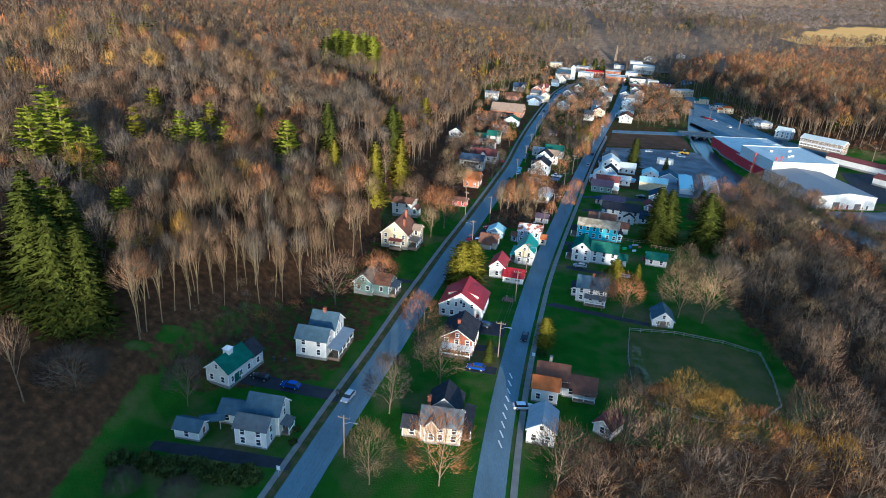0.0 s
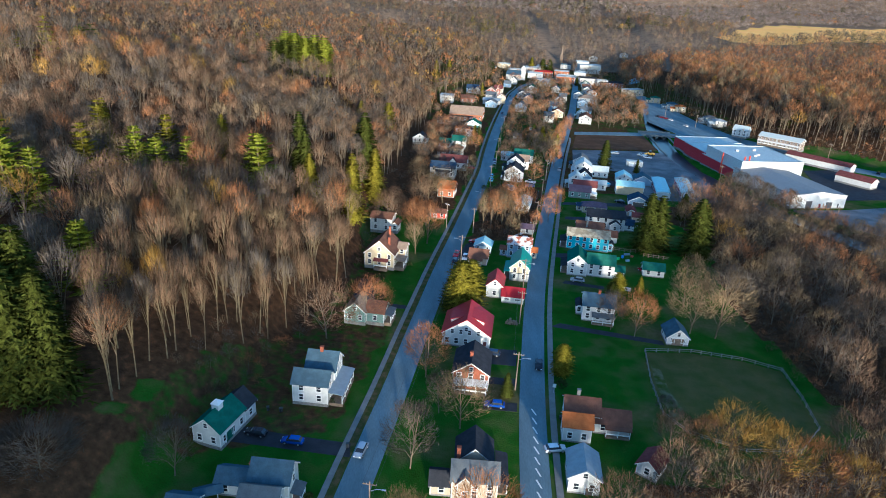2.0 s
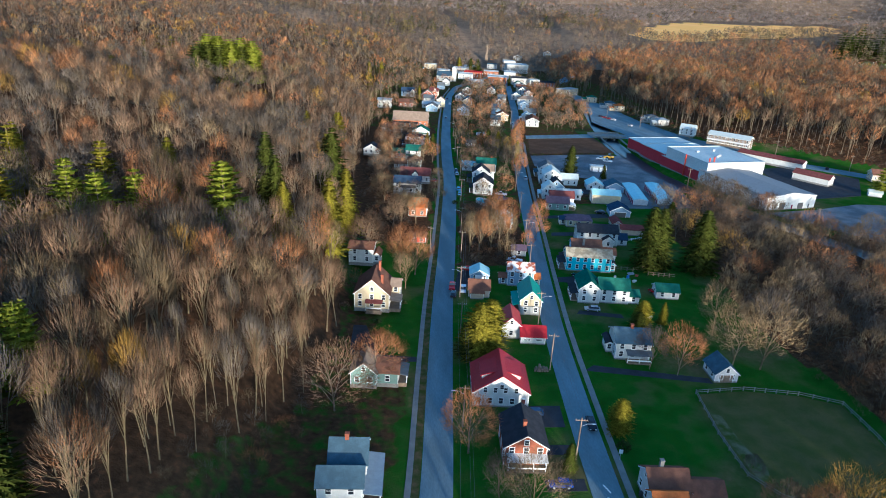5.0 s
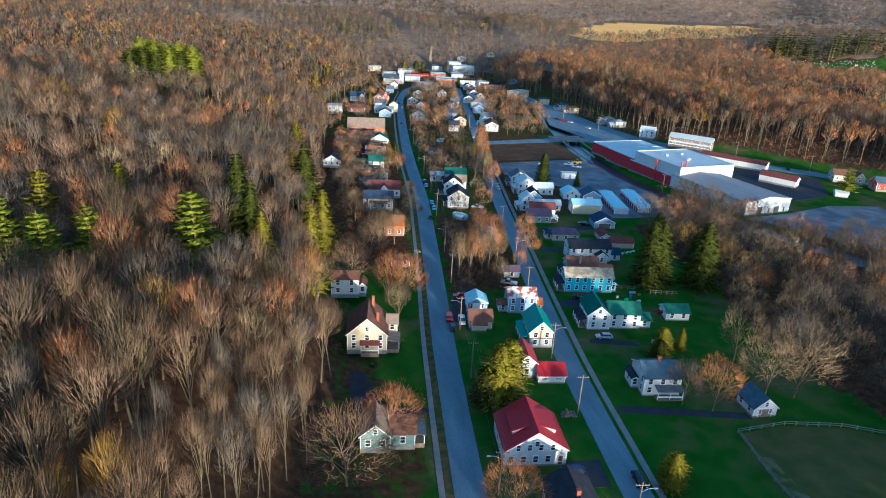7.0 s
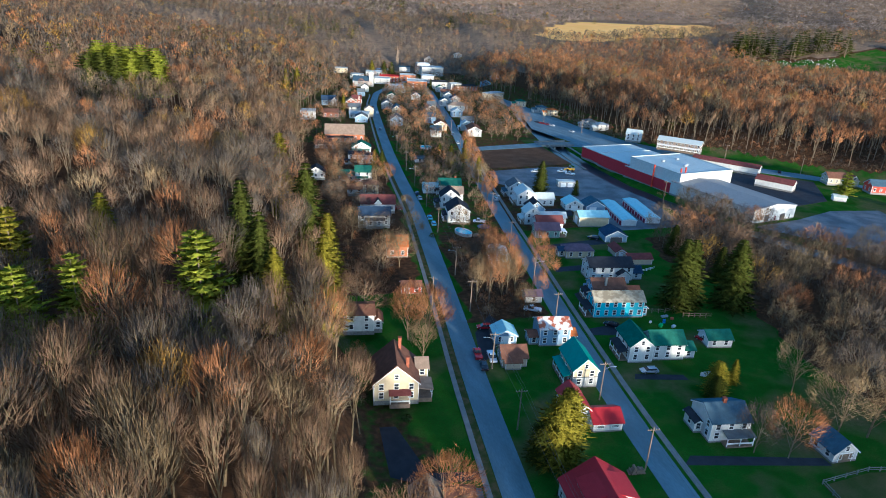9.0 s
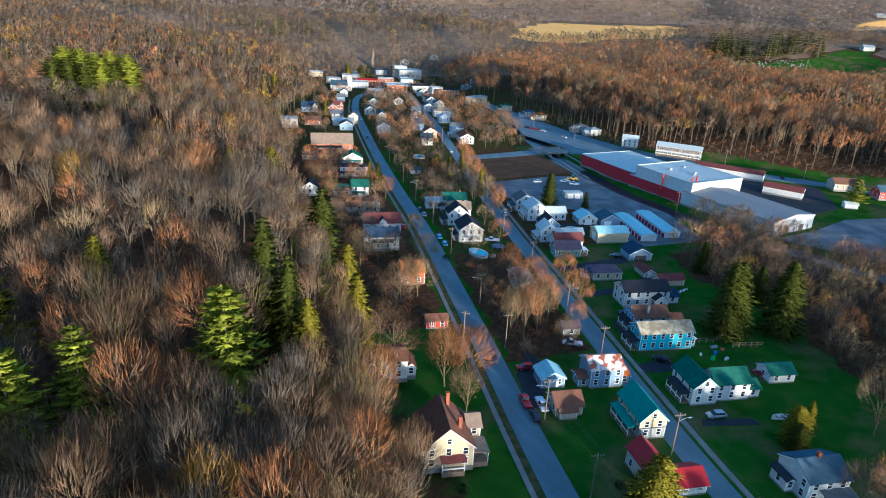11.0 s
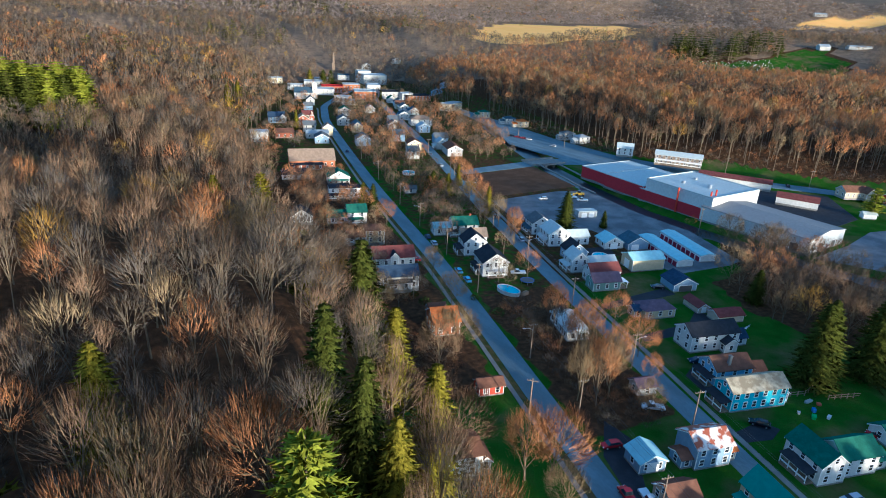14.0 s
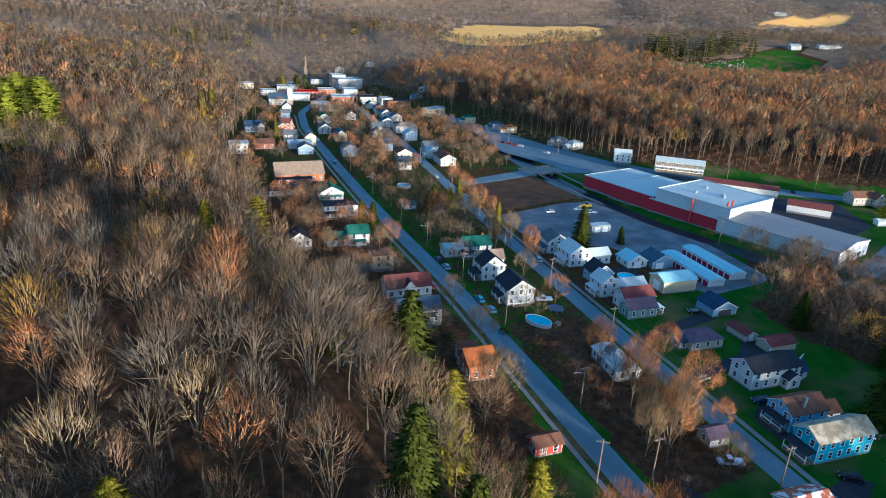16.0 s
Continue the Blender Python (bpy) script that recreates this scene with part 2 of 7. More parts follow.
def place(name, me, parent=None, label="", matrix=None):
    ob = new(name, me)
    if parent:
        ob.parent = parent
    if matrix is not None:
        ob.matrix_basis = matrix
    if label:
        ob["label"] = label
    return ob


def part(name, bm, material, parent=None, label="", matrix=None):
    me = bpy.data.meshes.new(name)
    bm.to_mesh(me)
    bm.free()
    for x in material if isinstance(material, (list, tuple)) else [material]:
        me.materials.append(x)
    return place(name, me, parent, label, matrix)


def add_box(bm, x0, x1, y0, y1, z0, z1):
    v = [bm.verts.new(c) for c in ((x0, y0, z0), (x1, y0, z0), (x1, y1, z0), (x0, y1, z0), (x0, y0, z1), (x1, y0, z1), (x1, y1, z1), (x0, y1, z1))]
    for f in ((3, 2, 1, 0), (4, 5, 6, 7), (0, 1, 5, 4), (1, 2, 6, 5), (2, 3, 7, 6), (3, 0, 4, 7)):
        bm.faces.new([v[i] for i in f])
    return v


def box_part(name, dims, material, parent=None, label="", matrix=None, bevel=0.0):
    bm = bmesh.new()
    add_box(bm, *dims)
    if bevel:
        bmesh.ops.bevel(bm, geom=bm.edges[:], offset=bevel, segments=1, affect="EDGES")
    return part(name, bm, material, parent, label, matrix)


def add_prism(bm, ring_a, ring_b):
    """Joins two equal rings of points with sides and closes both ends."""
    a, b = [bm.verts.new(p) for p in ring_a], [bm.verts.new(p) for p in ring_b]
    n = len(a)
    for i in range(n):
        bm.faces.new((a[i], a[(i + 1) % n], b[(i + 1) % n], b[i]))
    bm.faces.new(a[::-1])
    bm.faces.new(b)


def tube(bm, p, q, r0, r1, n=6):
    p, q = Vector(p), Vector(q)
    d = (q - p).normalized()
    u = d.orthogonal().normalized()
    w = d.cross(u)
    add_prism(bm, [p + (u * math.cos(a) + w * math.sin(a)) * r0 for a in (i * math.tau / n for i in range(n))],
              [q + (u * math.cos(a) + w * math.sin(a)) * r1 for a in (i * math.tau / n for i in range(n))])


# ---- the lie of the land ----
def lerp_table(table):
    xs, ys = [a for a, b in table], [b for a, b in table]
    return lambda v: np.interp(v, xs, ys)


road_a = lerp_table(((-200, -60), (30, -23), (72, -17.5), (100, -14), (125, -10), (150, -6.8), (198, -0.2), (236, 5.9), (278, 12.2), (331, 20),
                     (390, 25.8), (447, 32.5), (512, 41.2), (587, 52), (640, 60), (712, 77.5), (779, 112), (830, 142)))
road_b = lerp_table(((-200, 12), (60, 18), (81, 18.8), (105, 20.3), (132, 23), (160, 26.5), (182, 29.5), (224, 37), (262, 44.2), (318, 54.5), (383, 67.3), (478, 88),
                     (560, 106), (640, 121), (740, 140), (830, 150)))
river_x = lerp_table(((-200, 330), (100, 240), (200, 192), (250, 172), (290, 157), (330, 147), (365, 142), (410, 144), (455, 150), (520, 165), (600, 185), (700, 230), (900, 290)))
west_foot = lerp_table(((-200, -75), (60, -55), (95, -48), (130, -40), (190, -26), (260, -20), (350, -24), (450, -22), (550, -18), (650, 5), (740, 40), (820, 62), (950, 70), (1200, 0), (1600, -300)))
east_foot = lerp_table(((-200, 330), (200, 310), (300, 300), (370, 275), (440, 225), (480, 212), (560, 205), (640, 200), (760, 195), (900, 230), (1200, 300)))


def smooth(a, b, v):
    t = np.clip((v - a) / (b - a), 0, 1)
    return t * t * (3 - 2 * t)


def waves(x, y):
    return (np.sin(x * 0.011 + 1.3) * np.sin(y * 0.013 + 0.4) + 0.6 * np.sin(x * 0.027 + y * 0.019) + 0.35 * np.sin(y * 0.05 - x * 0.043 + 2.0))


def ground_z(x, y):
    x, y = np.asarray(x, float), np.asarray(y, float)
    d = np.maximum(west_foot(y) - x, 0)
    z = -0.011 * (np.clip(y, 150, 900) - 150)
    z = z + (20 * (1 - np.exp(-d / 25)) * smooth(0, 13, d) + 0.062 * d) * (1 - 0.45 * smooth(700, 1300, y))
    z = z + 6 * waves(x, y) * smooth(40, 200, d)
    crest = np.interp(x, (-260, -90, -45), (318, 288, 250))   # a spur and the hollow north of it
    spur = np.where(y < crest, 1 - smooth(0, 75, crest - y), 1 - smooth(0, 42, y - crest)) * smooth(27, 50, -x) * (1 - smooth(180, 330, -x))
    trough = np.interp(x, (-200, -60, -25), (420, 368, 335))
    z = z + 16 * spur - 14 * (1 - smooth(0, 75, np.abs(y - trough))) * smooth(32, 70, -x) * (1 - smooth(130, 260, -x))
    e = np.maximum(x - east_foot(y), 0)
    z = z + 13 * smooth(0, 50, e) + 6 * smooth(200, 290, e) + 2.5 * waves(x * 1.3, y) * smooth(60, 260, e)
    far = smooth(930, 1200, np.hypot(x, y))
    z = z + far * 42 + 3 * waves(x * 0.7, y * 0.7) * far
    start = 1300 + 850 * smooth(0.22, 0.5, x / (np.abs(y) + 1))
    rim = smooth(start, start + 850, np.hypot(x, y))
    z = z + rim * (88 + 15 * waves(x * 0.45 + 2, y * 0.4)) + 50 * smooth(2300, 3400, np.hypot(x, y))
    r = np.abs(x - river_x(y))
    z = z - 3.2 * (1 - smooth(4.5, 9.5, r)) * (1 - smooth(560, 640, y))
    w = smooth(300, 480, x) * (1 - smooth(1550, 1800, x)) * smooth(960, 1060, y) * (1 - smooth(2060, 2300, y))
    z = z * (1 - w) + (27 + 0.034 * (y - 1000)) * w   # the level upland field
    return z * smooth(-260, -60, y) + (106 - 48 * smooth(92, 178, x)) * smooth(240, 640, -y)   # unseen ridge added to the south, lower eastward, to shade the near valley


def valley_z(x, y):
    """The valley floor without the river's cut."""
    return -0.011 * (np.clip(y, 150, 900) - 150)


def inside(x, y, poly):
    x, y = np.asarray(x, float), np.asarray(y, float)
    c = np.zeros(x.shape, bool)
    for (x0, y0), (x1, y1) in zip(poly, poly[1:] + poly[:1]):
        if y0 != y1:
            c ^= ((y0 > y) != (y1 > y)) & (x < (x1 - x0) * (y - y0) / (y1 - y0) + x0)
    return c


WEST_WOOD = [(-900, -300), (-80, -300), (-75, 60), (-65, 97), (-53, 128), (-40, 146), (-31, 184), (-30, 215), (-30, 260), (-30, 300), (-26, 340), (-26, 400), (-14, 460), (-20, 545),
             (0, 600), (25, 650), (38, 700), (42, 740), (30, 800), (60, 900), (40, 1000), (-900, 1250)]
MID_WOOD = [(30, 40), (31, 84), (42, 97), (56, 99), (79, 106), (97, 118), (94, 152), (90, 182), (96, 203), (104, 235), (98, 262), (104, 283), (125, 288), (137, 312),
            (151, 316), (161, 285), (176, 262), (205, 245), (260, 215), (330, 150), (330, -100), (30, -100)]
EAST_WOOD = [(330, 230), (318, 330), (275, 392), (255, 425), (228, 452), (217, 480), (212, 540), (207, 600), (200, 660), (190, 760), (230, 900), (470, 985), (625, 865), (570, 705), (900, 640), (1200, 300), (900, 100)]
FIELD = [(437, 1130), (581, 1367), (718, 1551), (877, 1601), (1028, 1606), (1241, 1694), (1064, 1442), (830, 1217), (617, 1078), (503, 1067), (445, 1073)]
GREEN_FIELD = [(686, 738), (705, 700), (747, 682), (800, 715), (835, 784), (765, 800), (716, 772)]
CEMETERY = [(596, 795), (617, 830), (718, 774), (688, 735), (635, 757)]
FARM_FIELD = [(1738, 1583), (1866, 1602), (1982, 1640), (2160, 1530), (2112, 1480), (1850, 1515)]


def axis_steps(lo, hi, near_lo, near_hi, fine, grow):
    v = list(np.arange(near_lo, near_hi + 0.1, fine))
    s = fine
    while v[-1] < hi:
        s *= grow
        v.append(v[-1] + s)
    s = fine
    while v[0] > lo:
        s *= grow
        v.insert(0, v[0] - s)
    return np.array(v)


def build_ground():
    xs = axis_steps(-4300, 4300, -150, 300, 3.0, 1.06)
    ys = axis_steps(-1500, 4600, 40, 560, 3.0, 1.045)
    gx, gy = np.meshgrid(xs, ys)
    gz = ground_z(gx, gy)
    nx, ny = len(xs), len(ys)
    i = np.arange(nx * ny).reshape(ny, nx)
    faces = np.stack([i[:-1, :-1], i[:-1, 1:], i[1:, 1:], i[1:, :-1]], -1).reshape(-1, 4)
    ob = mesh_object("ground", np.stack([gx, gy, gz], -1).reshape(-1, 3).tolist(), faces.tolist(), M["ground"])
    cover = np.zeros(gx.shape)
    for poly in (WEST_WOOD, MID_WOOD, EAST_WOOD):
        cover[inside(gx, gy, poly)] = 1
    cover[(np.hypot(gx, gy) > 860) & ~inside(gx, gy, GREEN_FIELD)] = 1.3
    cover[inside(gx, gy, [(-62, 95), (-22, 108), (-14, 150), (-22, 215), (-40, 215)]) & (cover < 0.5)] = 0.55
    # litter cover set here to paint the dim south-west lawn corner darker
    cover[(gx < -58) & (gx > -90) & (gy > 40) & (gy < 100)] = 0.8
    cover[inside(gx, gy, CEMETERY)] = 0
    cover[inside(gx, gy, GREEN_FIELD)] = -0.5
    cover[inside(gx, gy, FARM_FIELD)] = 2
    cover[inside(gx, gy, FIELD)] = 2
    cover[(gy > 480) & (gy < 900) & (gx > -20) & (gx < 230)] = 0.55
    cover[(gx > 45) & (gx < 135) & (gy > 300) & (gy < 480)] = 0.6
    between = (gx > road_a(gy) + 4) & (gx < road_b(gy) - 4)
    cover[between & (gy > 226) & (gy < 300)] = 0.85
    cover[between & (gy > 300) & (gy < 480)] = 0.5
    cover[(gx < road_a(gy) - 7) & (gx > -40) & (gy > 250) & (gy < 480)] = 0.75
    cover[(gx > road_a(gy) - 24) & (gx < road_a(gy) - 7) & (gy > 208) & (gy < 232)] = 0.25
    at = ob.data.attributes.new("cover", "FLOAT", "POINT")
    at.data.foreach_set("value", cover.ravel().astype(np.float32))
    ob.data.shade_smooth()
    tagged(ob, "grass and leaf-strewn valley floor rising into wooded hills", "ground", kind="structure")


build_ground()


def strip(name, mid, y0, y1, half, off, lift, material, label, step=6.0, flat=None):
    ys = np.arange(y0, y1 + 0.1, step)
    xs = mid(ys)
    k = np.ones(5) / 5
    xs = np.convolve(np.pad(xs, 2, "edge"), k, "valid")
    tx, ty = np.gradient(xs), np.gradient(ys)
    ln = np.hypot(tx, ty)
    nx_, ny_ = ty / ln, -tx / ln
    verts, faces = [], []
    for x, y, a, b in zip(xs, ys, nx_, ny_):
        for s in (-half, half):
            px, py = x + a * (off + s), y + b * (off + s)
            pz = float(ground_z(x, y)) + lift if flat is None else flat
            verts.append((px, py, pz))
            verts.append((px, py, pz - 0.7))
    for i in range(len(ys) - 1):
        a, b = i * 4, i * 4 + 4
        faces += [(a, a + 2, b + 2, b), (a + 1, a, b, b + 1), (a + 2, a + 3, b + 3, b + 2)]
    ob = mesh_object(name, verts, faces, material)
    return tagged(ob, label, "road" if "road" in name else "pavement", kind="structure")


def slab(name, pts, lift, material, label, category="pavement"):
    bm = bmesh.new()
    base = [(x, y, float(valley_z(x, y)) + lift) for x, y in pts]
    add_prism(bm, [(x, y, z - 0.5) for x, y, z in base], base)
    bmesh.ops.recalc_face_normals(bm, faces=bm.faces[:])
    return tagged(part(name, bm, material), label, category, kind="structure")


strip("road_west", road_a, -60, 826, 3.1, 0, 0.05, M["asphalt"], "blue-grey asphalt village street with worn edges")
strip("road_east", road_b, -60, 822, 3.0, 0, 0.055, M["asphalt"], "blue-grey asphalt village street running past the houses")
strip("pavement_west", road_a, 40, 700, 0.6, -5.4, 0.10, M["concrete"], "pale concrete footpath beside the street")
strip("verge", road_a, 40, 480, 0.75, -4.0, 0.03, M["litter"], "strip of dead grass and leaf litter beside the street")
strip("pavement_east", road_b, 58, 440, 0.7, 4.6, 0.10, M["concrete"], "pale concrete footpath with a grass verge")

slab("parking_lot", [(74, 372), (78, 397), (119, 403), (137, 400), (136, 360), (140, 330), (132, 296), (124, 294), (98, 294), (97, 300), (101, 330), (98, 345), (84, 352)], 0.04, M["lot"], "pale gravel lot around the storage units")
slab("bare_lot", [(79, 403), (89, 446), (139, 456), (136, 409)], 0.06, M["dirt"], "bare brown graded earth beside the river")
slab("bridge_road", [(88, 448), (90, 458), (150, 470), (205, 470), (205, 440), (152, 458)], 0.10, M["asphalt"], "asphalt side street with a bridge over the river", "road")
slab("road_far", [(168, 470), (160, 520), (172, 560), (182, 600), (190, 680), (200, 680), (203, 600), (204, 525), (212, 470), (246, 395), (272, 368), (330, 300), (322, 292), (266, 356), (238, 383), (200, 440)], 0.12, M["asphalt"], "wide asphalt main road below the wooded bank", "road")
slab("parking_lot", [(197, 310), (203, 340), (212, 372), (232, 378), (262, 352), (236, 318)], 0.13, M["drive"], "black asphalt car park with faded bays")
slab("yard", [(165, 289), (193, 294), (222, 303), (250, 300), (235, 262), (212, 240), (200, 238), (182, 262)], 0.05, M["lot"], "broken asphalt yard in front of the warehouse")
slab("paddock", [(55.3, 148.5), (68, 149.2), (80.7, 146.4), (89, 142.2), (88, 130), (86, 118.5), (78, 110.3), (66, 109.8), (55.5, 115), (52.2, 121), (53, 134)], 0.05, M["paddock"], "trodden olive-green grass of a fenced paddock", "ground")
for pts in ([(31.5, 160.3), (34.5, 162.6), (62, 155.2), (62, 152.8)], [(39.5, 191.0), (41, 193.2), (53, 190.0), (53, 187.6)], [(-17.5, 105.8), (-17, 101.6), (-31, 103.2), (-42, 104.5), (-41, 109.5), (-33, 107.8)],
            [(-21, 81.5), (-20.5, 78.6), (-34, 78.8), (-50, 79.5), (-50, 82.2), (-34, 82.3)], [(12.4, 146.4), (20.6, 146.0), (19.6, 138.4), (12.2, 138.8)], [(10, 133), (19.5, 132.6), (19, 129.6), (10, 130.2)],
            [(10.5, 123), (18.5, 122.6), (18.2, 119.4), (10.5, 119.8)], [(-10.5, 166.5), (-10.5, 168.6), (-20, 170.4), (-23, 186), (-26.5, 186.5), (-27.5, 171), (-21, 166.8)], [(40, 214), (41, 217.5), (50, 218.5), (52, 214.5), (47, 212.5)],
            [(47, 232), (48.5, 240), (56, 244), (58, 239), (52, 230)], [(53, 279), (54.5, 282.6), (84, 286), (84, 280.5)], [(51, 258), (52, 261.5), (72, 262.5), (80, 268), (84, 262), (74, 257)],
            [(18.5, 104.5), (22.8, 104), (22, 96), (18, 96.5)], [(8, 222), (16, 232), (17.5, 224), (9, 210), (4, 206)], [(66, 318), (70, 328), (92, 326), (88, 316)]):
    slab("driveway", pts, 0.045, M["drive"], "dark asphalt driveway beside a house")
slab("yard", [(53.6, 120), (53.9, 134), (55.0, 142), (57.0, 140), (56.4, 131), (57.4, 123), (55.6, 118.4)], 0.056, M["worn"], "pale worn earth along the paddock fence", "ground")
for k in range(9):
    by = 92.5 + k * 3.25
    bx = 20.6 + 0.068 * (by - 94)
    slab("trim", [(bx, by), (bx + 0.34, by), (bx - 0.42, by + 2.3), (bx - 0.76, by + 2.3)], 0.065, M["line"], "white painted hatching stripe on asphalt", "road marking")
strip("water", river_x, -150, 600, 6.6, 0, 1.3, M["water"], "dark river running between stone banks", step=8.0)


# ---- trees ----
def frame_of(d):
    d = d / np.linalg.norm(d)
    u = np.cross(d, (0.31, 0.57, 0.76))
    u /= np.linalg.norm(u)
    return d, u, np.cross(d, u)


def limb(vs, fs, ms, path, r0, r1, sides, ns=None):
    """A tapered, bent branch through the points of path."""
    base = len(vs)
    n = len(path)
    for i, p in enumerate(path):
        d, u, w = frame_of(path[min(i + 1, n - 1)] - path[max(i - 1, 0)])
        r = r0 + (r1 - r0) * i / (n - 1)
        for k in range(sides):
            a = math.tau * k / sides
            vs.append(p + (u * math.cos(a) + w * math.sin(a)) * r)
            if ns is not None:
                ns.append(u * math.cos(a) + w * math.sin(a))
    for i in range(n - 1):
        for k in range(sides):
            a, b = base + i * sides + k, base + i * sides + (k + 1) % sides
            fs.append((a, b, b + sides, a + sides))
            ms.append(0)


def bent(rng, start, direction, length, n, up, wander):
    pts, d = [np.array(start, float)], np.array(direction, float)
    for i in range(n):
        d = d + rng.normal(0, wander, 3) + np.array((0, 0, up))
        d /= np.linalg.norm(d)
        pts.append(pts[-1] + d * length / n)
    return pts


def slivers(rng, base, way, length, width, out, noise):
    """Slender triangles from base along way, turned to face out: their points and soft normals."""
    n = len(base)
    d = way / np.linalg.norm(way, axis=1, keepdims=True)
    u = np.cross(d, (0.31, 0.57, 0.76))
    u /= np.linalg.norm(u, axis=1, keepdims=True)
    a = rng.uniform(0, math.tau, (n, 1))
    s = (u * np.cos(a) + np.cross(d, u) * np.sin(a)) * width * 0.5
    s = np.where((np.cross(s, d) * out).sum(1, keepdims=True) < 0, -s, s)
    soft = out + rng.normal(0, noise, (n, 3))
    soft /= np.linalg.norm(soft, axis=1, keepdims=True)
    tips = base + d * np.reshape(length, (-1, 1))
    return np.stack([base - s, base + s, tips], 1).reshape(-1, 3), np.repeat(soft, 3, 0)


def bare_tree(seed, height, spread, fork, limbs, subs, clusters, hairs, twig_len, twig_w, sides=4, steep=0.5):
    """A leafless broadleaf tree: a trunk that forks into rising limbs, branches that fan out, and a lumpy dome of fine upswept twigs."""
    rng = np.random.default_rng(seed)
    vs, fs, ms, ns = [], [], [], []
    r = height * 0.0105
    lean = rng.normal(0, 0.03, 2)
    mid = np.array((lean[0] * height, lean[1] * height, height * (fork + (0.42 + 0.16 * steep) * (1 - fork))))
    reach = np.array((spread * rng.uniform(0.88, 1.1), spread * rng.uniform(0.88, 1.1), height - mid[2]))
    trunk = bent(rng, (0, 0, -0.6), (lean[0], lean[1], 1), height * 0.84, 5 if sides > 2 else 2, 0.06, 0.04)
    limb(vs, fs, ms, trunk, r, r * 0.16, sides + 1 if sides > 2 else 3, ns)

    def ray(az, el):
        az, el = np.asarray(az, float), np.asarray(el, float)
        return np.stack([np.cos(az) * np.cos(el), np.sin(az) * np.cos(el), np.sin(el) * np.where(el < 0, 0.6, 1.0)], -1)

    def along(path, t):
        t = t * (len(path) - 1)
        i = min(int(t), len(path) - 2)
        return path[i] + (path[i + 1] - path[i]) * (t - i)

    low = -0.30 + 0.14 * steep
    branch = []
    for i in range(limbs):
        az = i * 2.39996 + rng.uniform(-0.35, 0.35)
        f = (i + 0.5) / limbs
        el = math.asin(min(0.98, low + 1.2 * f))
        start = along(trunk, min(0.96, fork + (0.80 - fork) * f * (0.95 - 0.4 * steep)))
        end = mid + ray(az, el) * reach * 0.78
        knee = start + (end - start) * np.array((0.38, 0.38, 0.55 + 0.08 * steep)) + rng.normal(0, 0.012 * height, 3)
        path = [start, knee, end]
        if sides > 2:
            limb(vs, fs, ms, path, r * 0.46 * (1.1 - 0.5 * f), r * 0.10, 3, ns)
        for j in range(subs):
            out = ray(az + rng.normal(0, 0.38), min(1.5, el + rng.normal(0.06, 0.25)))
            q = along(path, rng.uniform(0.35, 0.95))
            tip = mid + out * reach * 0.93
            branch.append((q, tip - q, float(np.linalg.norm(tip - q)), out))
    cel = np.arcsin(rng.uniform(low, 1.0, clusters))
    caz = np.arange(clusters) * 2.39996 + rng.uniform(-0.5, 0.5, clusters)
    lump = rng.uniform(0.84, 1.10, clusters)
    which = rng.integers(0, clusters, hairs)
    tight = 1.15 / math.sqrt(clusters)
    out = ray(caz[which] + rng.normal(0, tight, hairs) / np.maximum(np.cos(cel[which]), 0.35), np.minimum(cel[which] + rng.normal(0, tight, hairs), 1.52))
    tips = mid + out * reach * (lump[which] * rng.uniform(0.80, 1.03, hairs))[:, None]
    focus = np.array((mid[0], mid[1], height * fork + 0.35 * (mid[2] - height * fork)))
    way = tips - focus
    way = way / np.linalg.norm(way, axis=1, keepdims=True) + rng.normal(0, 0.32 - 0.18 * steep, (hairs, 3))
    way /= np.linalg.norm(way, axis=1, keepdims=True)
    length = twig_len * rng.uniform(0.6, 1.25, hairs)
    sets = [(0, slivers(rng, np.array([b[0] for b in branch]), np.array([b[1] for b in branch]), [b[2] for b in branch], max(r * 0.34, twig_w), np.array([b[3] for b in branch]), 0.2)),
            (1, slivers(rng, tips - way * length[:, None], way, length, twig_w, out * (1, 1, 0.6), 0.2))]
    V, N = [np.array(vs)], [np.array(ns)]
    at = len(vs)
    for k, (v, nn) in sets:
        V.append(v)
        N.append(nn)
        fs.extend((b, b + 1, b + 2) for b in range(at, at + len(v), 3))
        ms.extend([k] * (len(v) // 3))
        at += len(v)
    return np.concatenate(V), fs, np.array(ms), np.concatenate(N)


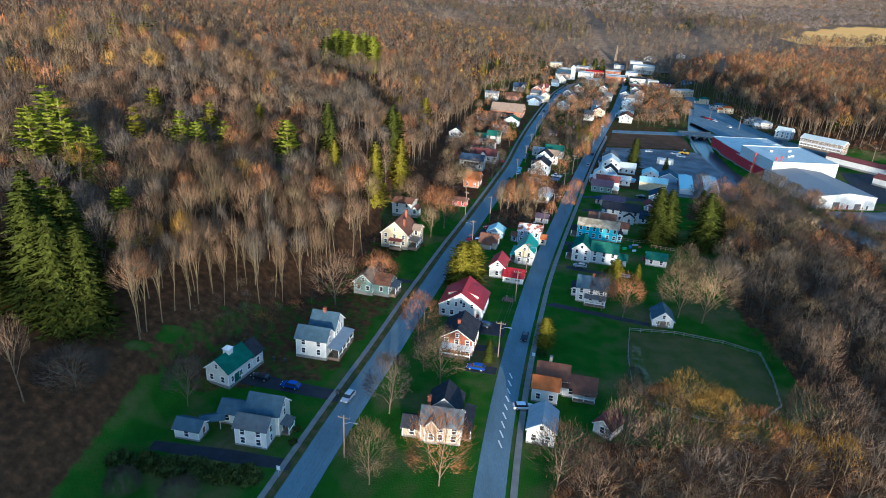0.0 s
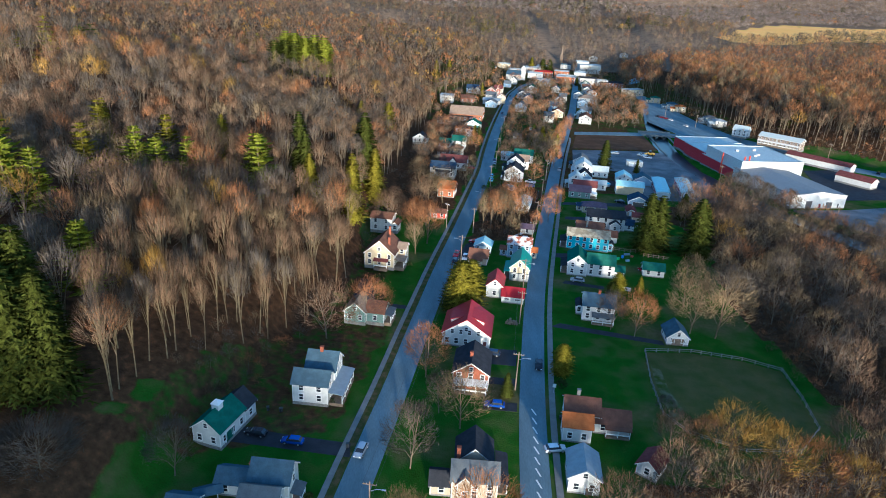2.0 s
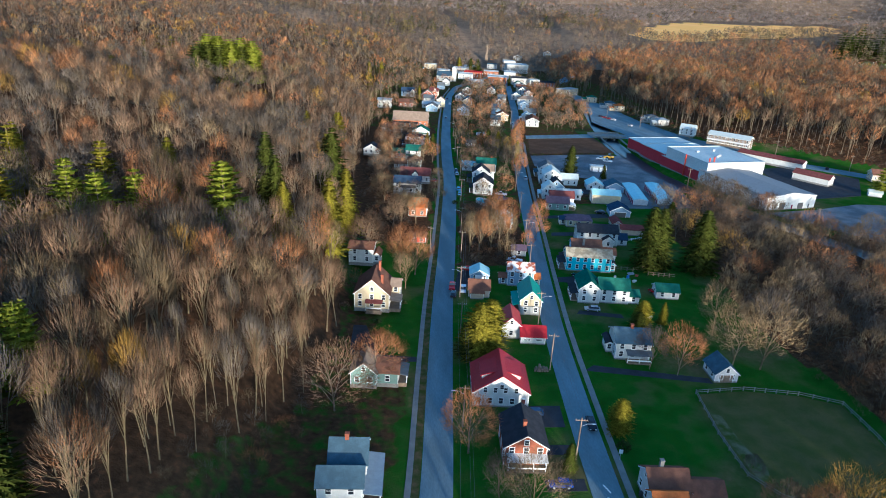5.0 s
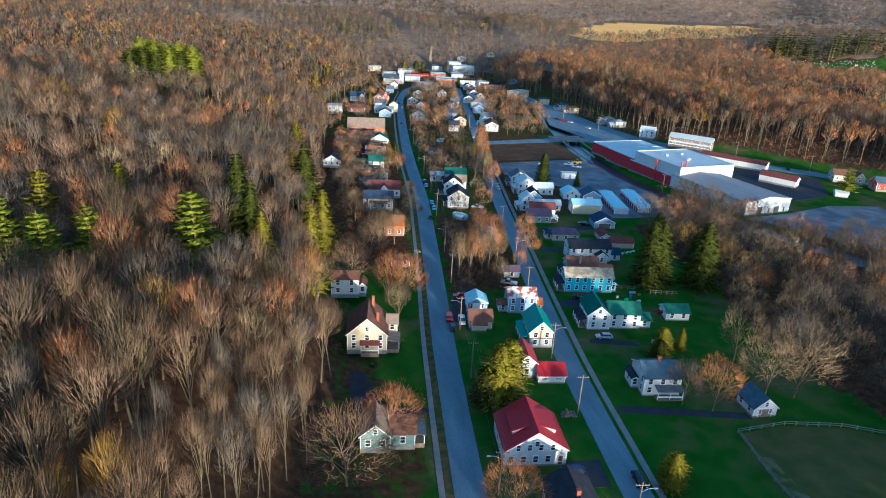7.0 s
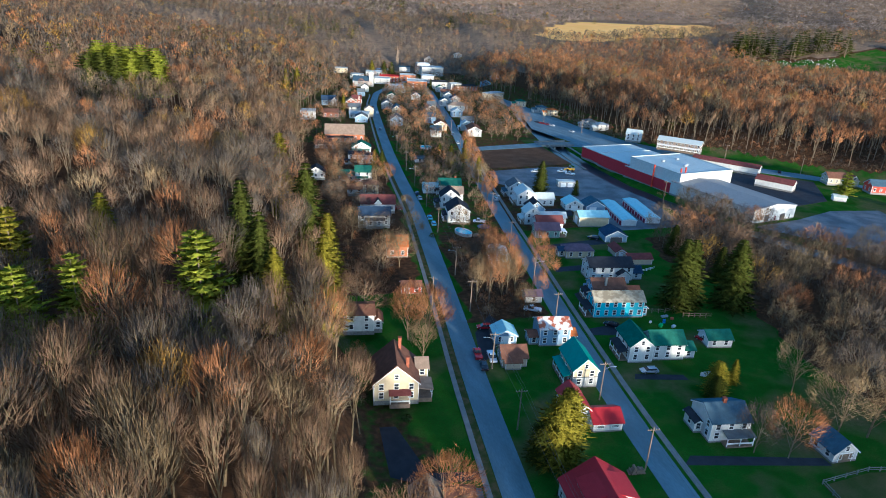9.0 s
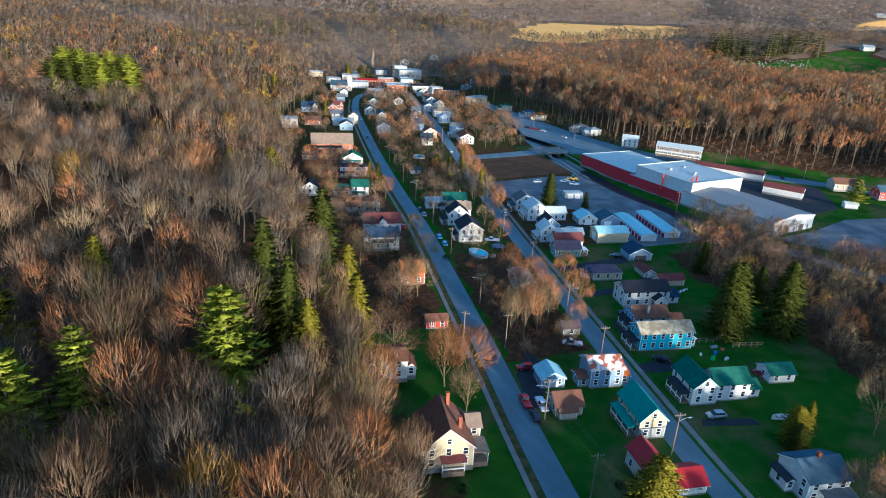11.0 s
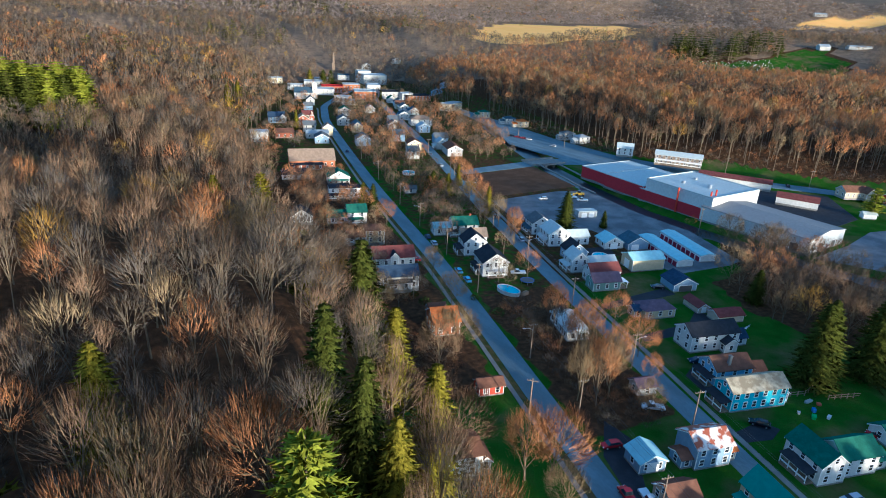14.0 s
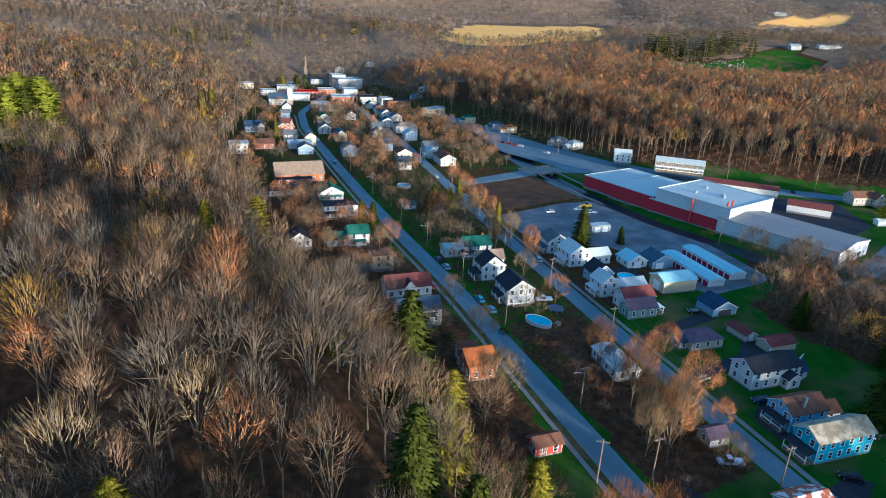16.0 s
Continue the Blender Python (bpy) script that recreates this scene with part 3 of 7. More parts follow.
def conifer(seed, height, radius, whorls, per, droop, steps, bare=0.08, ragged=0.25, size=1.0, power=0.8):
    """An evergreen: trunk, and tiers of boughs, each a feather of needle sprays."""
    rng = np.random.default_rng(seed)
    vs, fs, ms, ns = [], [], [], []
    limb(vs, fs, ms, [np.array((0, 0, -0.5)), np.array((0.05, 0, height * 0.5)), np.array((0, 0, height * 0.98))], height * 0.016, 0.03, 5, ns)
    base, way, length, out, width = [], [], [], [], []
    for i in range(whorls):
        f = bare + (1 - bare) * (i + rng.uniform(0, 0.6)) / whorls
        rad = radius * (1 - f) ** power * rng.uniform(1 - ragged, 1 + ragged * 0.5) + 0.35
        for j in range(per):
            a = math.tau * (j + rng.uniform(0, 0.7)) / per + i * 0.7
            o = np.array((math.cos(a), math.sin(a), 0.0))
            side = np.array((-o[1], o[0], 0.0))
            ln = rad * rng.uniform(0.75, 1.15)
            rise = droop * rng.uniform(0.6, 1.4)
            face = o * 0.9 + np.array((0, 0, 0.45))
            for k in range(steps):
                t = (k + 0.7) / steps
                c = o * ln * t * 0.86 + np.array((0, 0, height * f + rise * ln * t * (1 - 0.35 * t)))
                spray = size * (0.30 * ln * (1.15 - t) + 0.45) * rng.uniform(0.8, 1.25)
                for sg in (-1, 1):
                    base.append(c)
                    way.append(o * 0.75 + side * sg * rng.uniform(0.5, 1.0) + np.array((0, 0, rise * 0.7 + rng.normal(0.05, 0.14))))
                    length.append(spray)
                    width.append(spray * 0.5)
                    out.append(face + side * sg * 0.25)
            base.append(o * ln * 0.7 + np.array((0, 0, height * f + rise * ln * 0.55)))
            way.append(o + np.array((0, 0, rise * 0.5 + 0.05)))
            length.append(ln * 0.3 + 0.4 * size)
            width.append(0.4 * size)
            out.append(face)
    for k in range(3):
        base.append(np.array((0, 0, height * (0.94 - 0.02 * k))))
        way.append(np.array((0.08 * (k - 1), 0.08, 1.0)))
        length.append(height * 0.07)
        width.append(0.4 * size)
        out.append(np.array((k - 1.0, -0.5, 0.5)))
    v, nn = slivers(rng, np.array(base), np.array(way), np.array(length), np.array(width)[:, None], np.array(out), 0.22)
    at = len(vs)
    fs.extend((b, b + 1, b + 2) for b in range(at, at + len(v), 3))
    ms.extend([1] * (len(v) // 3))
    return np.concatenate([np.array(vs), v]), fs, np.array(ms), np.concatenate([np.array(ns), nn])


def tree_parts(shape, bark, leaf):
    """Trunk mesh and crown mesh of one tree shape."""
    vs, fs, ms, ns = shape
    made = []
    for k, nm, mt in ((0, "trunk", bark), (1, "crown", leaf)):
        pick = [f for f, m in zip(fs, ms) if m == k]
        used = sorted({v for f in pick for v in f})
        at = {v: i for i, v in enumerate(used)}
        me = bpy.data.meshes.new(nm)
        me.from_pydata([tuple(vs[v]) for v in used], [], [tuple(at[v] for v in f) for f in pick])
        me.materials.append(mt)
        me.update()
        if ns is not None:
            me.shade_smooth()
            me.normals_split_custom_set_from_vertices(ns[used])
        made.append(me)
    return made


def stand_tree(name, meshes, x, y, scale, turn, label, category="tree", group="", z=None, squash=1.0):
    e = new(name)
    e.empty_display_size = 0.5
    e.matrix_basis = Matrix.Translation((x, y, float(ground_z(x, y)) if z is None else z)) @ Matrix.Rotation(turn, 4, "Z") @ Matrix.Diagonal((scale * squash, scale * squash, scale, 1))
    for nm, me in zip(("trunk", "crown"), meshes):
        place(nm, me, e)
    tagged(e, label, category, group)
    return e


def joined_trees(name, spots, shapes, mats, label):
    """Woods too many to count, as one mesh: spots rows of x, y, z, scale, turn, shape, colour, squash."""
    V, F3, F4, M3, M4, N = [], [], [], [], [], []
    base = 0
    ready = []
    for vs, fs, ms, ns in shapes:
        f3 = np.array([f for f in fs if len(f) == 3], int).reshape(-1, 3)
        f4 = np.array([f for f in fs if len(f) == 4], int).reshape(-1, 4)
        m3 = np.array([m for f, m in zip(fs, ms) if len(f) == 3], int)
        m4 = np.array([m for f, m in zip(fs, ms) if len(f) == 4], int)
        ready.append((vs, f3, f4, m3, m4, ns))
    shade = np.random.default_rng(len(spots))
    T = []
    for x, y, z, s, turn, k, colour, squash in spots:
        vs, f3, f4, m3, m4, ns = ready[k]
        T.append(np.full(len(vs), shade.uniform(-0.5, 0.5), np.float32))
        c, sn = math.cos(turn) * s * squash, math.sin(turn) * s * squash
        V.append(np.stack([vs[:, 0] * c - vs[:, 1] * sn + x, vs[:, 0] * sn + vs[:, 1] * c + y, vs[:, 2] * s + z], -1))
        if ns is not None:
            c, sn = math.cos(turn), math.sin(turn)
            N.append(np.stack([ns[:, 0] * c - ns[:, 1] * sn, ns[:, 0] * sn + ns[:, 1] * c, ns[:, 2]], -1))
        F3.append(f3 + base)
        F4.append(f4 + base)
        M3.append(np.where(m3 == 1, colour, 0))
        M4.append(np.where(m4 == 1, colour, 0))
        base += len(vs)
    V, F3, F4 = np.concatenate(V), np.concatenate(F3), np.concatenate(F4)
    mi = np.concatenate(M3 + M4)
    me = bpy.data.meshes.new(name)
    me.vertices.add(len(V))
    me.vertices.foreach_set("co", V.astype(np.float32).ravel())
    loops = np.concatenate([F3.ravel(), F4.ravel()])
    me.loops.add(len(loops))
    me.loops.foreach_set("vertex_index", loops.astype(np.int32))
    starts = np.concatenate([np.arange(len(F3)) * 3, len(F3) * 3 + np.arange(len(F4)) * 4])
    me.polygons.add(len(starts))
    me.polygons.foreach_set("loop_start", starts.astype(np.int32))
    me.polygons.foreach_set("material_index", mi.astype(np.int32))
    for m in mats:
        me.materials.append(m)
    me.update(calc_edges=True)
    me.attributes.new("tone", "FLOAT", "POINT").data.foreach_set("value", np.concatenate(T))
    if N:
        me.shade_smooth()
        me.normals_split_custom_set_from_vertices(np.concatenate(N))
    ob = new(name, me)
    return tagged(ob, label, "trees", kind="stuff")


def scatter(poly, spacing, rng, keep=None, jitter=0.42):
    xs, ys = [p[0] for p in poly], [p[1] for p in poly]
    gx, gy = np.meshgrid(np.arange(min(xs), max(xs), spacing), np.arange(min(ys), max(ys), spacing))
    gx = gx + rng.uniform(-jitter, jitter, gx.shape) * spacing
    gy = gy + rng.uniform(-jitter, jitter, gy.shape) * spacing
    ok = inside(gx, gy, poly)
    if keep is not None:
        ok &= keep(gx, gy)
    return gx[ok], gy[ok]


# keep-out discs (x, y, radius) for houses and yards inside or beside the woods
CLEAR = []


def clear_of(x, y, extra=0.0):
    ok = np.ones(np.shape(x), bool)
    for cx, cy, r in CLEAR:
        ok &= (x - cx) ** 2 + (y - cy) ** 2 > (r + extra) ** 2
    ok &= np.abs(x - road_a(y)) > 7
    ok &= np.abs(x - road_b(y)) > 7
    ok &= np.abs(x - river_x(y)) > 6
    return ok


NEAR_SHAPES = [bare_tree(11 + i, 20, 5.4, 0.12 + 0.02 * i, 13, 8, 40, 1500, 2.3, 0.058, 4, 0.45) for i in range(5)] + [bare_tree(31 + i, 16, 6.0, 0.14, 12, 9, 40, 1900, 1.45, 0.062, 4, 0.2) for i in range(3)]
STAND_SHAPES = [bare_tree(171 + i, 23, 4.7 + 0.5 * (i % 3), 0.28 + 0.03 * i, 9, 10, 30, 820, 2.4, 0.070, 4, 0.9) for i in range(6)]
MID_SHAPES = [bare_tree(51 + i, 20, 5.0 + 0.4 * (i % 3), 0.30 + 0.03 * i, 9, 7, 30, 470, 2.2, 0.086, 3, 0.7) for i in range(6)]
HILL_SHAPES = [bare_tree(351 + i, 20, 5.2 + 0.4 * (i % 3), 0.30, 8, 2, 24, 220, 2.4, 0.135, 3, 0.6) for i in range(5)]
VILLAGE_SHAPES = [bare_tree(161 + i, 14, 5.8, 0.12, 10, 5, 34, 800, 1.4, 0.08, 3, 0.25) for i in range(4)]
FAR_SHAPES = [bare_tree(71 + i, 20, 5.8, 0.26, 7, 1, 14, 80, 2.2, 0.44, 2, 0.6) for i in range(5)]
BANK_SHAPES = [bare_tree(271 + i, 22, 4.5, 0.42, 8, 2, 18, 170, 2.6, 0.17, 3, 0.7) for i in range(4)]
FAINT_SHAPES = [bare_tree(81 + i, 13, 7.2, 0.2, 5, 1, 12, 30, 3.2, 0.9, 2, 0.0) for i in range(4)]
FIR_SHAPES = [conifer(91 + i, 20, 5.4, 36, 12, -0.26, 4, 0.04, 0.22, 0.85, 0.68) for i in range(3)]
PINE_SHAPES = [conifer(101 + i, 17, 5.4, 15, 9, 0.26, 5, 0.20, 0.45, 0.95, 0.62) for i in range(3)]
ROUND_SHAPES = [conifer(121 + i, 15, 5.6, 30, 13, 0.05, 4, 0.02, 0.3, 0.75, 0.32) for i in range(2)]
FAR_FIRS = [conifer(111 + i, 18, 4.6, 10, 7, -0.1, 1, 0.1, 0.3, 1.6) for i in range(2)]
TWIGS = ["twig_red", "twig_tan", "twig_grey", "twig_orange", "twig_ochre"]
NEAR_MESH = {(k, t): tree_parts(NEAR_SHAPES[k], M["palebark" if t in ("twig_tan", "twig_ochre") else "bark"], M[t]) for k in range(8) for t in TWIGS}
STAND_MESH = {(k, t): tree_parts(STAND_SHAPES[k], M["palebark"], M[t]) for k in range(6) for t in TWIGS}
FIR_MESH = {(k, t): tree_parts(FIR_SHAPES[k], M["bark"], M[t]) for k in range(3) for t in ("needle", "needle_light", "needle_gold")}
ROUND_MESH = {(k, t): tree_parts(ROUND_SHAPES[k], M["bark"], M[t]) for k in range(2) for t in ("needle", "needle_light", "needle_gold")}
PINE_MESH = {(k, t): tree_parts(PINE_SHAPES[k], M["bark"], M[t]) for k in range(3) for t in ("needle", "needle_light", "needle_gold")}
WORDS = dict(twig_red="leafless tree with reddish-brown twigs and grey bark", twig_tan="tall leafless tree with tan twigs and pale trunk",
             twig_grey="leafless tree with dull grey-brown twigs", twig_orange="tree just budding with orange-brown twigs", twig_ochre="tree with ochre-yellow early spring buds")


# ---- buildings ----
WIN = {}


def window_meshes(w, h):
    """Shared meshes of a sash window: the frame with its meeting rail, and the glass."""
    if (w, h) not in WIN:
        bm = bmesh.new()
        for d in ((-w / 2 - 0.12, w / 2 + 0.12, -0.09, 0.03, -h / 2 - 0.14, -h / 2), (-w / 2 - 0.12, w / 2 + 0.12, -0.09, 0.03, h / 2, h / 2 + 0.14),
                  (-w / 2 - 0.12, -w / 2, -0.08, 0.03, -h / 2, h / 2), (w / 2, w / 2 + 0.12, -0.08, 0.03, -h / 2, h / 2), (-w / 2, w / 2, -0.06, 0.03, -0.04, 0.04)):
            add_box(bm, *d)
        fr = bpy.data.meshes.new("window")
        bm.to_mesh(fr)
        bm.free()
        fr.materials.append(M["trim"])
        bm = bmesh.new()
        add_box(bm, -w / 2, w / 2, -0.03, 0.02, -h / 2, h / 2)
        gl = bpy.data.meshes.new("pane")
        bm.to_mesh(gl)
        bm.free()
        gl.materials.append(M["glass"])
        WIN[(w, h)] = fr, gl
    return WIN[(w, h)]


def put_window(parent, m, w=0.95, h=1.45):
    fr, gl = window_meshes(w, h)
    place("pane", gl, place("window", fr, parent, matrix=m))


def gable_block(parent, x, y, w, d, z0, eave, rise, axis, wall, roof, over=0.4, style="gable", windows=True, rows=None, others=(), sides="esw", win=(0.95, 1.45), gap=2.5, foot=True, boards=True):
    """Walls with gables, a roof with eaves and thickness, a foundation, and windows; x, y is the front left corner of the block."""
    bm = bmesh.new()
    if style == "gable":
        if axis == "x":
            ends = [[(x + e, y, z0 - 0.7), (x + e, y + d, z0 - 0.7), (x + e, y + d, z0 + eave), (x + e, y + d / 2, z0 + eave + rise), (x + e, y, z0 + eave)] for e in (0, w)]
        else:
            ends = [[(x, y + e, z0 - 0.7), (x + w, y + e, z0 - 0.7), (x + w, y + e, z0 + eave), (x + w / 2, y + e, z0 + eave + rise), (x, y + e, z0 + eave)] for e in (0, d)]
        add_prism(bm, *ends)
    else:
        add_box(bm, x, x + w, y, y + d, z0 - 0.7, z0 + eave)
    bmesh.ops.recalc_face_normals(bm, faces=bm.faces[:])
    part("wall", bm, M[wall], parent)
    bm = bmesh.new()
    th = 0.16
    if style == "gable":
        half = (d if axis == "x" else w) / 2
        s = rise / half
        for sign in (-1, 1):
            prof = [(0, eave + rise + 0.03), (sign * (half + over), eave - over * s + 0.03), (sign * (half + over), eave - over * s + 0.03 + th), (0, eave + rise + th + 0.05)]
            if axis == "x":
                rings = [[(x + e, y + half + a, z0 + b) for a, b in prof] for e in (-over, w + over)]
            else:
                rings = [[(x + half + a, y + e, z0 + b) for a, b in prof] for e in (-over, d + over)]
            add_prism(bm, *rings)
    elif style == "hip":
        r = min(w, d) / 2
        top = [(x + r, y + d / 2), (x + w - r, y + d / 2)] if w >= d else [(x + w / 2, y + r), (x + w / 2, y + d - r)]
        lo = [bm.verts.new((a, b, z0 + eave + 0.02)) for a, b in ((x - over, y - over), (x + w + over, y - over), (x + w + over, y + d + over), (x - over, y + d + over))]
        hi = [bm.verts.new((a, b, z0 + eave + rise)) for a, b in top]
        faces = ((0, 1, 5, 4), (2, 3, 4, 5), (1, 2, 5), (3, 0, 4)) if w >= d else ((1, 2, 5, 4), (3, 0, 4, 5), (0, 1, 4), (2, 3, 5))
        al = lo + hi
        for f in faces:
            bm.faces.new([al[i] for i in f])
        bm.faces.new(lo[::-1])
    else:
        for q in ((x - 0.05, x + w + 0.05, y - 0.05, y + d + 0.05, z0 + eave, z0 + eave + 0.15), (x - 0.08, x + w + 0.08, y - 0.08, y + 0.2, z0 + eave, z0 + eave + rise), (x - 0.08, x + w + 0.08, y + d - 0.2, y + d + 0.08, z0 + eave, z0 + eave + rise),
                  (x - 0.08, x + 0.2, y + 0.2, y + d - 0.2, z0 + eave, z0 + eave + rise), (x + w - 0.2, x + w + 0.08, y + 0.2, y + d - 0.2, z0 + eave, z0 + eave + rise)):
            add_box(bm, *q)
    bmesh.ops.recalc_face_normals(bm, faces=bm.faces[:])
    part("roof", bm, M[roof], parent)
    if style == "gable":
        for sign in (-1, 1):
            prof = [(0, eave + rise - 0.26), (sign * (half + over * 0.9), eave - over * s * 0.9 - 0.24), (sign * (half + over * 0.9), eave - over * s * 0.9 + 0.02), (0, eave + rise + 0.02)]
            for e0, e1 in (((-over * 0.85, -over * 0.85 + 0.06), ((w if axis == "x" else d) + over * 0.85 - 0.06, (w if axis == "x" else d) + over * 0.85))):
                bm = bmesh.new()
                if axis == "x":
                    add_prism(bm, [(x + e0, y + half + a, z0 + b) for a, b in prof], [(x + e1, y + half + a, z0 + b) for a, b in prof])
                else:
                    add_prism(bm, [(x + half + a, y + e0, z0 + b) for a, b in prof], [(x + half + a, y + e1, z0 + b) for a, b in prof])
                bmesh.ops.recalc_face_normals(bm, faces=bm.faces[:])
                part("bargeboard", bm, M["trim"], parent)
    if foot:
        box_part("foundation", (x - 0.06, x + w + 0.06, y - 0.06, y + d + 0.06, z0 - 0.75, z0 + 0.35), M["stone"], parent)
        for a in (x - 0.03, x + w - 0.12) if boards else ():
            box_part("corner_board", (a, a + 0.15, y - 0.03, y + 0.12, z0 + 0.35, z0 + eave - 0.1), M["trim"], parent)
    if not windows:
        return
    levels = rows if rows is not None else ([min(1.75, eave - 3.1), min(4.45, eave - 1.0)] if eave > 4.4 else [min(1.75, eave - 1.0)])

    def covered(px, py):
        return any(a - 0.3 < px < a + b + 0.3 and c - 0.3 < py < c + e + 0.3 for a, c, b, e in others)

    for side in sides:
        ln = w if side in "sn" else d
        k = max(1, int((ln - 0.8) / gap))
        for lv in levels:
            for i in range(k):
                t = ln * (i + 0.5) / k
                if side == "s":
                    q, turn = (x + t, y - 0.02), 0
                elif side == "n":
                    q, turn = (x + t, y + d + 0.02), 180
                elif side == "w":
                    q, turn = (x - 0.02, y + t), -90
                else:
                    q, turn = (x + w + 0.02, y + t), 90
                if not covered(*q):
                    put_window(parent, pose(q[0], q[1], z0 + lv, 0, 0, turn), *win)
    if style == "gable" and rise > 1.8:
        for e, turn in ((-0.02, (0 if axis == "y" else -90)), ((w if axis == "x" else d) + 0.02, 90))[:1 if axis == "y" else 2]:
            q = (x + w / 2, y + e) if axis == "y" else (x + e, y + d / 2)
            if not covered(*q):
                put_window(parent, pose(q[0], q[1], z0 + eave + rise * 0.33, 0, 0, turn), 0.8, 1.1)


def porch(parent, x, y, w, d, z0, height, roof, drop=0.5, post=2.3, side="s"):
    """A lean-to roof on posts over a deck with a rail."""
    box_part("porch_deck", (x, x + w, y, y + d, z0 - 0.7, z0 + 0.4), M["wood"], parent)
    bm = bmesh.new()
    hi, lo = z0 + height + drop, z0 + height
    zs = {"s": (lo, lo, hi, hi), "n": (hi, hi, lo, lo), "w": (lo, hi, hi, lo), "e": (hi, lo, lo, hi)}[side]
    ring = [(x - 0.25, y - 0.25), (x + w + 0.25, y - 0.25), (x + w + 0.25, y + d + 0.25), (x - 0.25, y + d + 0.25)]
    add_prism(bm, [(a, b, c) for (a, b), c in zip(ring, zs)], [(a, b, c + 0.14) for (a, b), c in zip(ring, zs)])
    bmesh.ops.recalc_face_normals(bm, faces=bm.faces[:])
    part("porch_roof", bm, M[roof], parent)
    long_x = side in "sn"
    ln = w if long_x else d
    k = max(2, int(ln / post) + 1)
    for i in range(k):
        t = (ln - 0.16) * i / (k - 1)
        px, py = (x + t, y if side == "s" else y + d - 0.16) if long_x else (x if side == "w" else x + w - 0.16, y + t)
        box_part("post", (px, px + 0.16, py, py + 0.16, z0 + 0.4, lo + 0.05), M["trim"], parent)
    if long_x:
        py = y + 0.05 if side == "s" else y + d - 0.11
        box_part("railing", (x, x + w, py, py + 0.06, z0 + 0.95, z0 + 1.3), M["trim"], parent)
    else:
        px = x + 0.05 if side == "w" else x + w - 0.11
        box_part("railing", (px, px + 0.06, y, y + d, z0 + 0.95, z0 + 1.3), M["trim"], parent)


def chimney(parent, x, y, z0, z1, material="brick", s=0.7):
    bm = bmesh.new()
    add_box(bm, x - s / 2, x + s / 2, y - s / 2, y + s / 2, z0, z1)
    add_box(bm, x - s / 2 - 0.07, x + s / 2 + 0.07, y - s / 2 - 0.07, y + s / 2 + 0.07, z1, z1 + 0.18)
    part("chimney", bm, M[material], parent)


def put_door(parent, x, y, z0, turn=0, w=0.95, h=2.05, mt="door", name="door"):
    m = pose(x, y, z0 + h / 2 + 0.3 * (name == "door"), 0, 0, turn)
    o = box_part(name, (-w / 2, w / 2, -0.07, 0.02, -h / 2, h / 2), M[mt], parent, matrix=m)
    bm = bmesh.new()
    for dd in ((-w / 2 - 0.12, -w / 2, -0.09, 0.02, -h / 2, h / 2 + 0.12), (w / 2, w / 2 + 0.12, -0.09, 0.02, -h / 2, h / 2 + 0.12), (-w / 2, w / 2, -0.09, 0.02, h / 2, h / 2 + 0.12)):
        add_box(bm, *dd)
    part("door_frame", bm, M["trim"], o)


HOUSES = []


def house(name, label, sw, rz, blocks, porches=(), chimneys=(), doors=(), category="house", z=None, group="", clear=True):
    """blocks: (x, y, w, d, eave, rise, ridge axis, wall, roof, options); x, y from the front left corner sw."""
    zz = float(valley_z(*sw)) if z is None else z
    e = new(name)
    e.matrix_basis = pose(sw[0], sw[1], zz, 0, 0, rz)
    tagged(e, label, category, group)
    spans = [(b[0], b[1], b[2], b[3]) for b in blocks] + [(p[0], p[1], p[2], p[3]) for p in porches]
    for i, b in enumerate(blocks):
        opt = dict(b[9]) if len(b) > 9 else {}
        # beyond y 470 whites and pale roofs take darker colours against sun glare
        if sw[1] > 470:
            b = (*b[:7], {"white": "oldwhite"}.get(b[7], b[7]), {"m_white": "m_dull", "m_aqua": "m_dull"}.get(b[8], b[8]))
            opt = {**opt, "boards": False, "gap": 3.4, "sides": "sw" if sw[0] > 120 else "se"}
        gable_block(e, b[0], b[1], b[2], b[3], opt.pop("lift", 0.0), b[4], b[5], b[6], b[7], b[8], others=[s for j, s in enumerate(spans[:len(blocks)]) if j != i], **opt)
    for p in porches:
        porch(e, p[0], p[1], p[2], p[3], 0, p[4], p[5], side=p[6])
    for c in chimneys:
        chimney(e, c[0], c[1], c[2], c[3], c[4] if len(c) > 4 else "brick")
    for d in doors:
        put_door(e, d[0], d[1], d[2], d[3], *(d[4:] if len(d) > 4 else ()))
    if clear:
        w, dd = max(b[0] + b[2] for b in blocks), max(b[1] + b[3] for b in blocks)
        c = Matrix.Rotation(radians(rz), 2) @ Vector((w / 2, dd / 2))
        CLEAR.append((sw[0] + c.x, sw[1] + c.y, math.hypot(w, dd) / 2 + 2.0))
    HOUSES.append(e)
    return e


R = -9.0
NW = dict(windows=False)
